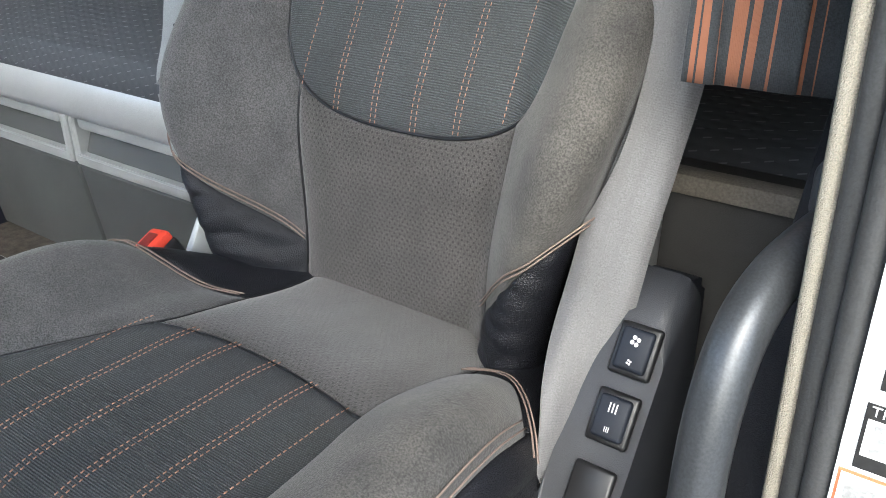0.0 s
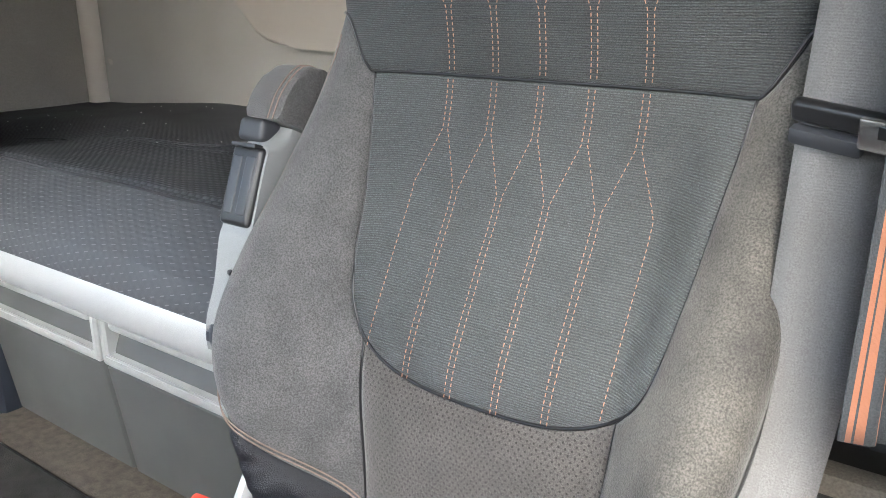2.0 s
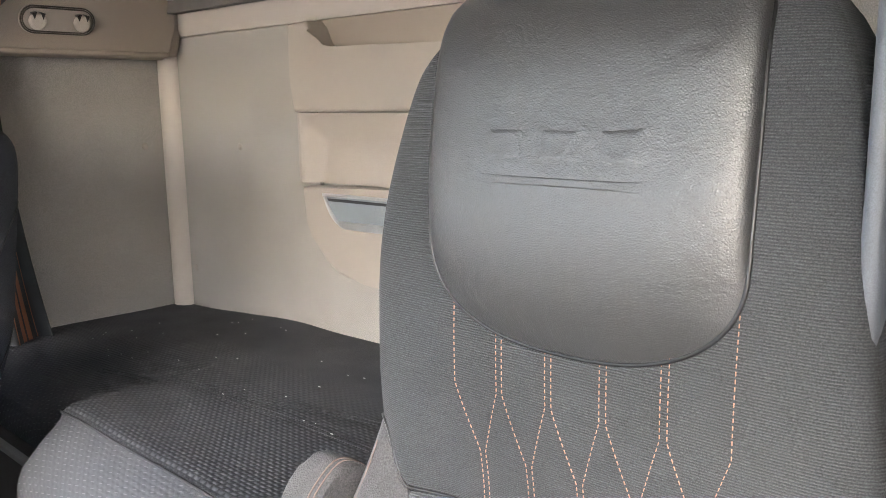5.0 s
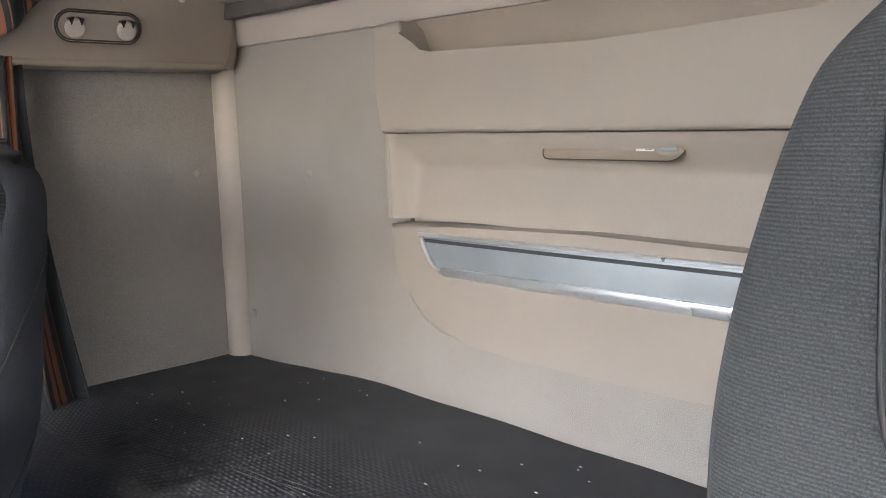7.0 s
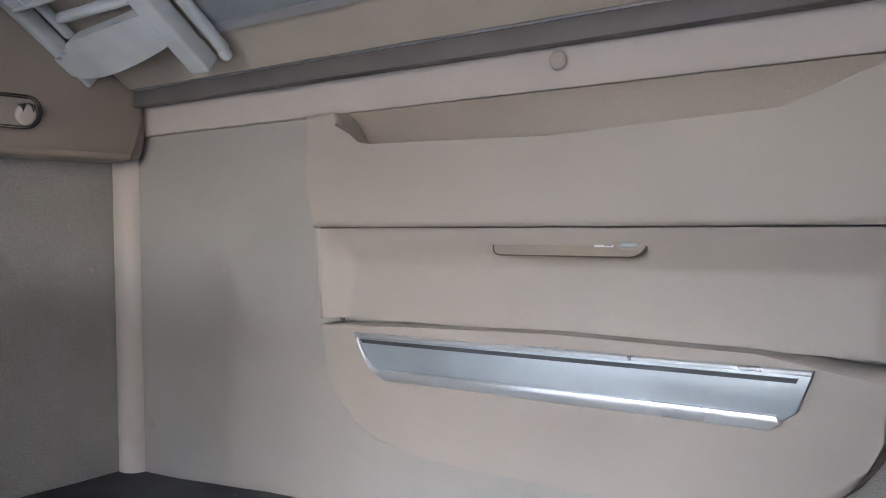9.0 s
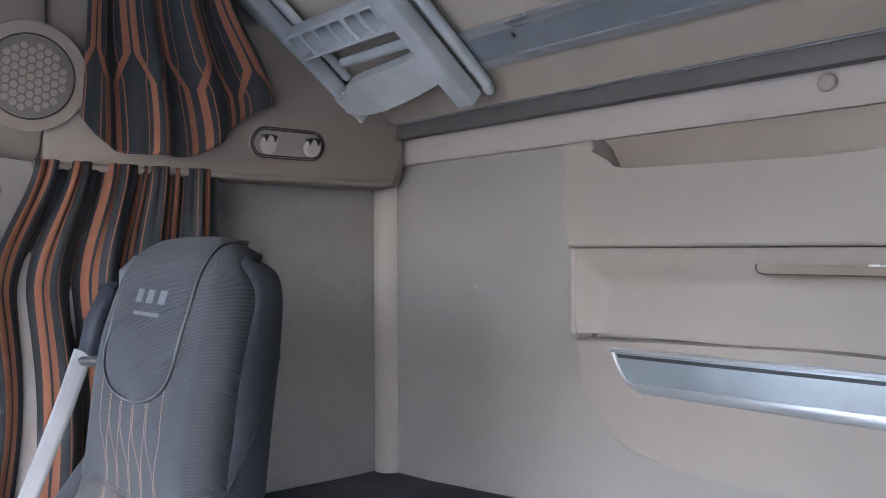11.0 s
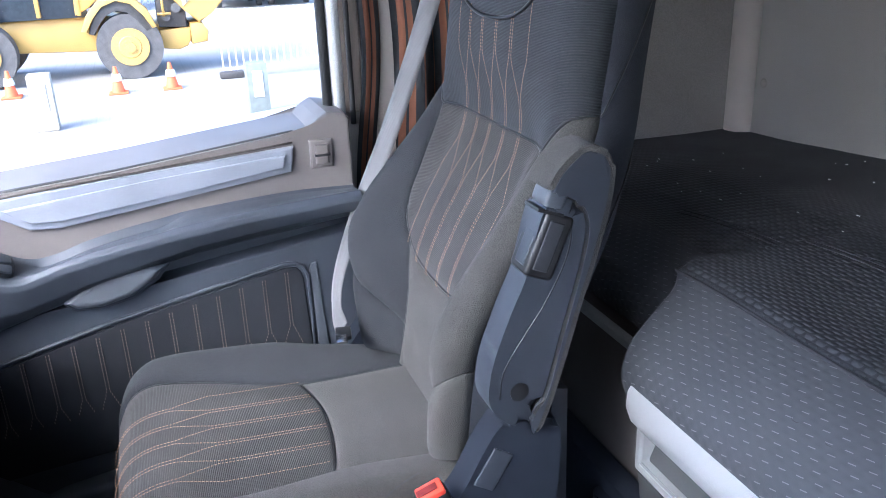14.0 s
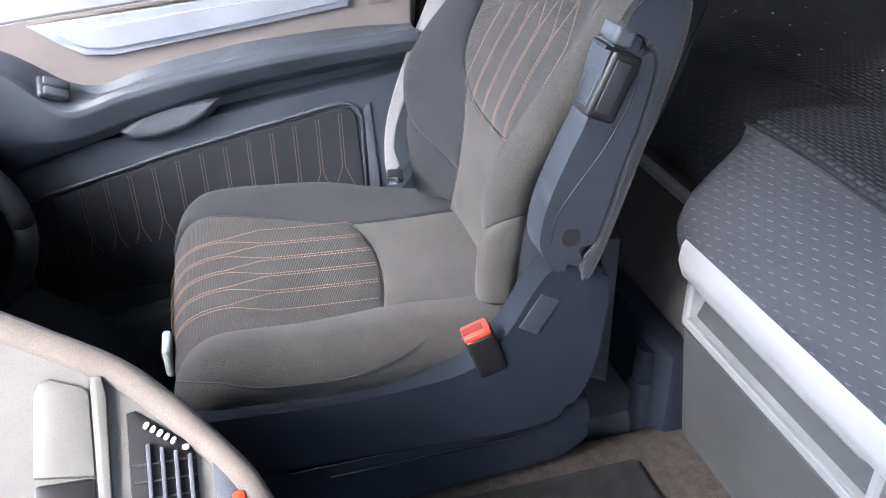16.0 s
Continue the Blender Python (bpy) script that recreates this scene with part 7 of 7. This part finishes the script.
def vehicle(name, label, cat, x, y, length, width, height, van):
    """Seen from its rear corner: its length runs along x."""
    v = thing(name, label, cat, "parked vehicles")
    if van:
        prof = [(-length, 0.35), (-length, 1.1), (-length + 0.9, 1.3), (-length + 1.5, height - 0.1), (-length + 1.9, height), (-0.15, height), (0, height - 0.2), (0.03, 0.4)]
    else:
        prof = [(-length, 0.35), (-length, 0.75), (-length + 1.2, 0.95), (-length + 1.9, height), (-1.5, height), (-0.5, 0.98), (0, 0.9), (0.02, 0.4)]
    body = part("body", prism([(x + a, GZ + b) for a, b in prof], "y", y - width / 2, y + width / 2, 0.09, 3), WHITE if van else material("pale silver car paint", (0.55, 0.58, 0.6), rough=0.25, scale=0.6, grain=10), v, "", True)
    part("bumper", box(x + 0.03, y, GZ + 0.5, 0.12, width, 0.3, 0.05), DARKMETAL, body, "dark bumper", True)
    if van:
        for s in (-1, 1):
            part("rear_window", box(x + 0.012, y + s * width * 0.22, GZ + height - 0.65, 0.03, width * 0.36, 0.5, 0.01), WHITE, body, "", True)
    else:
        part("rear_window", prism([(x - 1.45, GZ + height - 0.02), (x - 0.55, GZ + 1.03), (x - 0.52, GZ + 1.06), (x - 1.4, GZ + height + 0.015)], "y", y - width * 0.4, y + width * 0.4, 0.01), CAR_GLASS, body, "dark rear window", True)
        part("boot_panel", box(x + 0.01, y, GZ + 0.72, 0.04, width * 0.9, 0.3, 0.01), material("blue car boot", (0.06, 0.09, 0.18), rough=0.3), body, "blue boot lid", True)
    for s in (-1, 1):
        part("tail_light", box(x + 0.025, y + s * (width / 2 - 0.1), GZ + (1.0 if van else 0.85), 0.03, 0.14, 0.35 if van else 0.14, 0.02), material("red tail light", (0.5, 0.03, 0.02), rough=0.2), body, "red tail light", True)
    part("plate", box(x + 0.1, y, GZ + 0.75, 0.02, 0.5, 0.11, 0.005), material("yellow plate", (0.7, 0.5, 0.05), rough=0.4), body, "yellow plate with plain bars")
    for dx in (-0.9, -length + 0.9):
        for s in (-1, 1):
            w = part("wheel", cyl((x + dx, y + s * (width / 2 - 0.1), GZ + 0.32), 0.32, 0.2, "Y", 24), TYRE, v, "", True)
            part("hubcap", cyl((x + dx, y + s * (width / 2 + 0.005), GZ + 0.32), 0.2, 0.02, "Y", 20), WHITE, w, "", True)
    return v


vehicle("van", "white panel van parked in the yard", "van", -35.5, 2.88, 4.6, 1.85, 1.78, True)
vehicle("car", "pale parked car with a dark boot", "car", -35.5, 4.95, 4.2, 1.7, 1.2, False)
vehicle("van", "white panel van parked behind the loader", "van", -37.0, -2.2, 5.0, 1.95, 1.95, True)


def container(label, x, y0, y1, z0, z1, mat):
    c = thing("container", label, "container", "container row")
    part("body", box(x, (y0 + y1) / 2, (z0 + z1) / 2, 2.4, y1 - y0, z1 - z0, 0.03), mat, c, "", True)
    n = int((y1 - y0) / 0.6)
    ribs = bmesh.new()
    for k in range(n):
        box(x + 1.22, y0 + 0.3 + k * 0.6, (z0 + z1) / 2, 0.06, 0.3, z1 - z0 - 0.3, 0.0, bm=ribs)
    part("side_ribs", ribs, mat, c)
    return c


for k in range(4):
    container("blue shipping container in the lower row", -60, -20 + 12.2 * k, -8 + 12.2 * k, GZ, GZ + 1.22, BLUE)
container("blue shipping container on top of the row", -60, -16.4, -4.4, GZ + 1.22, GZ + 2.9, BLUE)
for k in range(3):
    container("orange shipping container on top of the row", -60, -0.6 + 12.2 * k, 11.4 + 12.2 * k, GZ + 1.22, GZ + 2.6, ORANGE)
container("white shipping container on top of the row", -60, -4.2, -0.8, GZ + 1.22, GZ + 2.5, WHITE)

# fence panel, posts, cones
fence = thing("white_fence", "white palisade fence in front of the containers", "fence")
for zz in (0.25, 0.85):
    part("fence_rail", box(-41, 8, GZ + zz, 0.06, 22, 0.1, 0), WHITE, fence)
slat = box(0, 0, 0, 0.05, 0.1, 1.0, 0)
first = part("fence_slat", slat, WHITE, fence)
first.location = (-40.95, -2.8, GZ + 0.5)
for k in range(1, 80):
    o = new("fence_slat", first.data)
    o.parent, o.location = fence, (-40.95, -2.8 + 0.27 * k, GZ + 0.5)
mesh_fence = thing("site_fence", "pale temporary fence panel on a dark foot", "fence")
for zz in (0.2, 1.36):
    part("fence_rail", box(-17.8, 1.95, GZ + zz, 0.04, 3.4, 0.04, 0), WHITE, mesh_fence)
w0 = part("fence_bar", box(0, 0, 0, 0.02, 0.03, 1.25, 0), WHITE, mesh_fence)
w0.location = (-17.8, 0.28, GZ + 0.78)
for k in range(1, 24):
    o = new("fence_bar", w0.data)
    o.parent, o.location = mesh_fence, (-17.8, 0.28 + 0.145 * k, GZ + 0.78)
part("fence_foot", box(-17.8, 0.44, GZ + 0.07, 0.25, 0.5, 0.14, 0.03), DARKMETAL, mesh_fence, "dark fence foot", True)

CONE = material("orange cone plastic", (0.8, 0.16, 0.05), rough=0.5)


def cone(x, y):
    c = thing("traffic_cone", "orange and white traffic cone", "cone", "traffic cones")
    part("foot", box(0, 0, 0.02, 0.36, 0.36, 0.04, 0.01), CONE, c, "", True)
    part("body", cyl((0, 0, 0.28), 0.13, 0.5, "Z", 20, None, 0.03), CONE, c, "", True)
    part("band", cyl((0, 0, 0.32), 0.109, 0.13, "Z", 20, None, 0.083), WHITE, c, "white band", True)
    c.matrix_basis = pose(x, y, GZ)
    return c


c0 = cone(-17.1, -1.84)
copy_thing(c0, pose(-17.1, -0.82, GZ))
copy_thing(c0, pose(-17.7, -3.82, GZ))


def bollard(label, x, y, h, w, mat):
    b = thing("bollard", label, "bollard", "yard bollards")
    part("post", prism([(x - w / 2, y - w / 2), (x + w / 2, y - w / 2), (x + w / 2, y + w / 2), (x - w / 2, y + w / 2)], "z", GZ, GZ + h, 0.02), mat, b, "", True)
    part("face", box(x + w / 2 + 0.01, y, GZ + h * 0.62, 0.02, w * 0.5, h * 0.5, 0.005), PAPER, b, "pale worn sticker")
    return b


bollard("grey square steel bollard with a worn sticker", -13.7, 0.435, 0.87, 0.33, material("grey bollard steel", (0.2, 0.22, 0.2), rough=0.6))
bollard("pale wooden bollard beside the yard", -14.2, -2.9, 0.9, 0.34, material("pale bollard wood", (0.42, 0.38, 0.3), rough=0.8, grain=40))

rngt = random.Random(11)


def tree(x, y, h, r):
    t = thing("tree", "full green broadleaf tree behind the containers", "tree", "tree line")
    tube("trunk", [Vector((x, y, GZ)), Vector((x + 0.1, y, GZ + h * 0.3)), Vector((x, y + 0.2, GZ + h * 0.6)), Vector((x, y, GZ + h * 0.85))], [0.35, 0.28, 0.18, 0.06], BARK, t, "", 8)
    limbs = []
    verts, faces = [], []
    for k in range(9):
        a = rngt.uniform(0, 6.28)
        tip = Vector((x + math.cos(a) * r * 0.7, y + math.sin(a) * r * 0.7, GZ + h * rngt.uniform(0.45, 0.9)))
        limbs.append(tip)
    for k, tip in enumerate(limbs[:5]):
        tube("limb", [Vector((x, y, GZ + h * 0.4)), tip], [0.12, 0.03], BARK, t, "", 6)
    cl = [(tip, r * 0.42) for tip in limbs] + [(Vector((x, y, GZ + h * z)), r * 0.5) for z in (0.45, 0.6, 0.75, 0.9)]
    for c, cr in cl:
        for k in range(230):
            d = Vector((rngt.gauss(0, 1), rngt.gauss(0, 1), rngt.gauss(0, 0.8)))
            p = c + d.normalized() * cr * rngt.uniform(0.35, 1.12)
            s = rngt.uniform(0.14, 0.34)
            n1 = Vector((rngt.gauss(0, 1), rngt.gauss(0, 1), rngt.gauss(0, 1))).normalized()
            n2 = n1.orthogonal().normalized()
            b = len(verts)
            verts += [p - n1 * s, p + n2 * s * 0.5, p + n1 * s, p - n2 * s * 0.5]
            faces.append((b, b + 1, b + 2, b + 3))
    tagged(link("crown", verts, faces, LEAF, t, "dense green leaf clumps", False), kind="stuff")
    return t


for x, y, h, r in ((-112, -9.5, 6.6, 3.4), (-110, -3.0, 7.0, 3.2), (-111, 2.2, 6.8, 3.0), (-109, 8.6, 8.0, 3.6), (-112, 13.2, 5.8, 2.8), (-110, 17.2, 7.5, 4.0), (-112, 23.5, 7.2, 4.0)):
    tree(x, y, h, r)
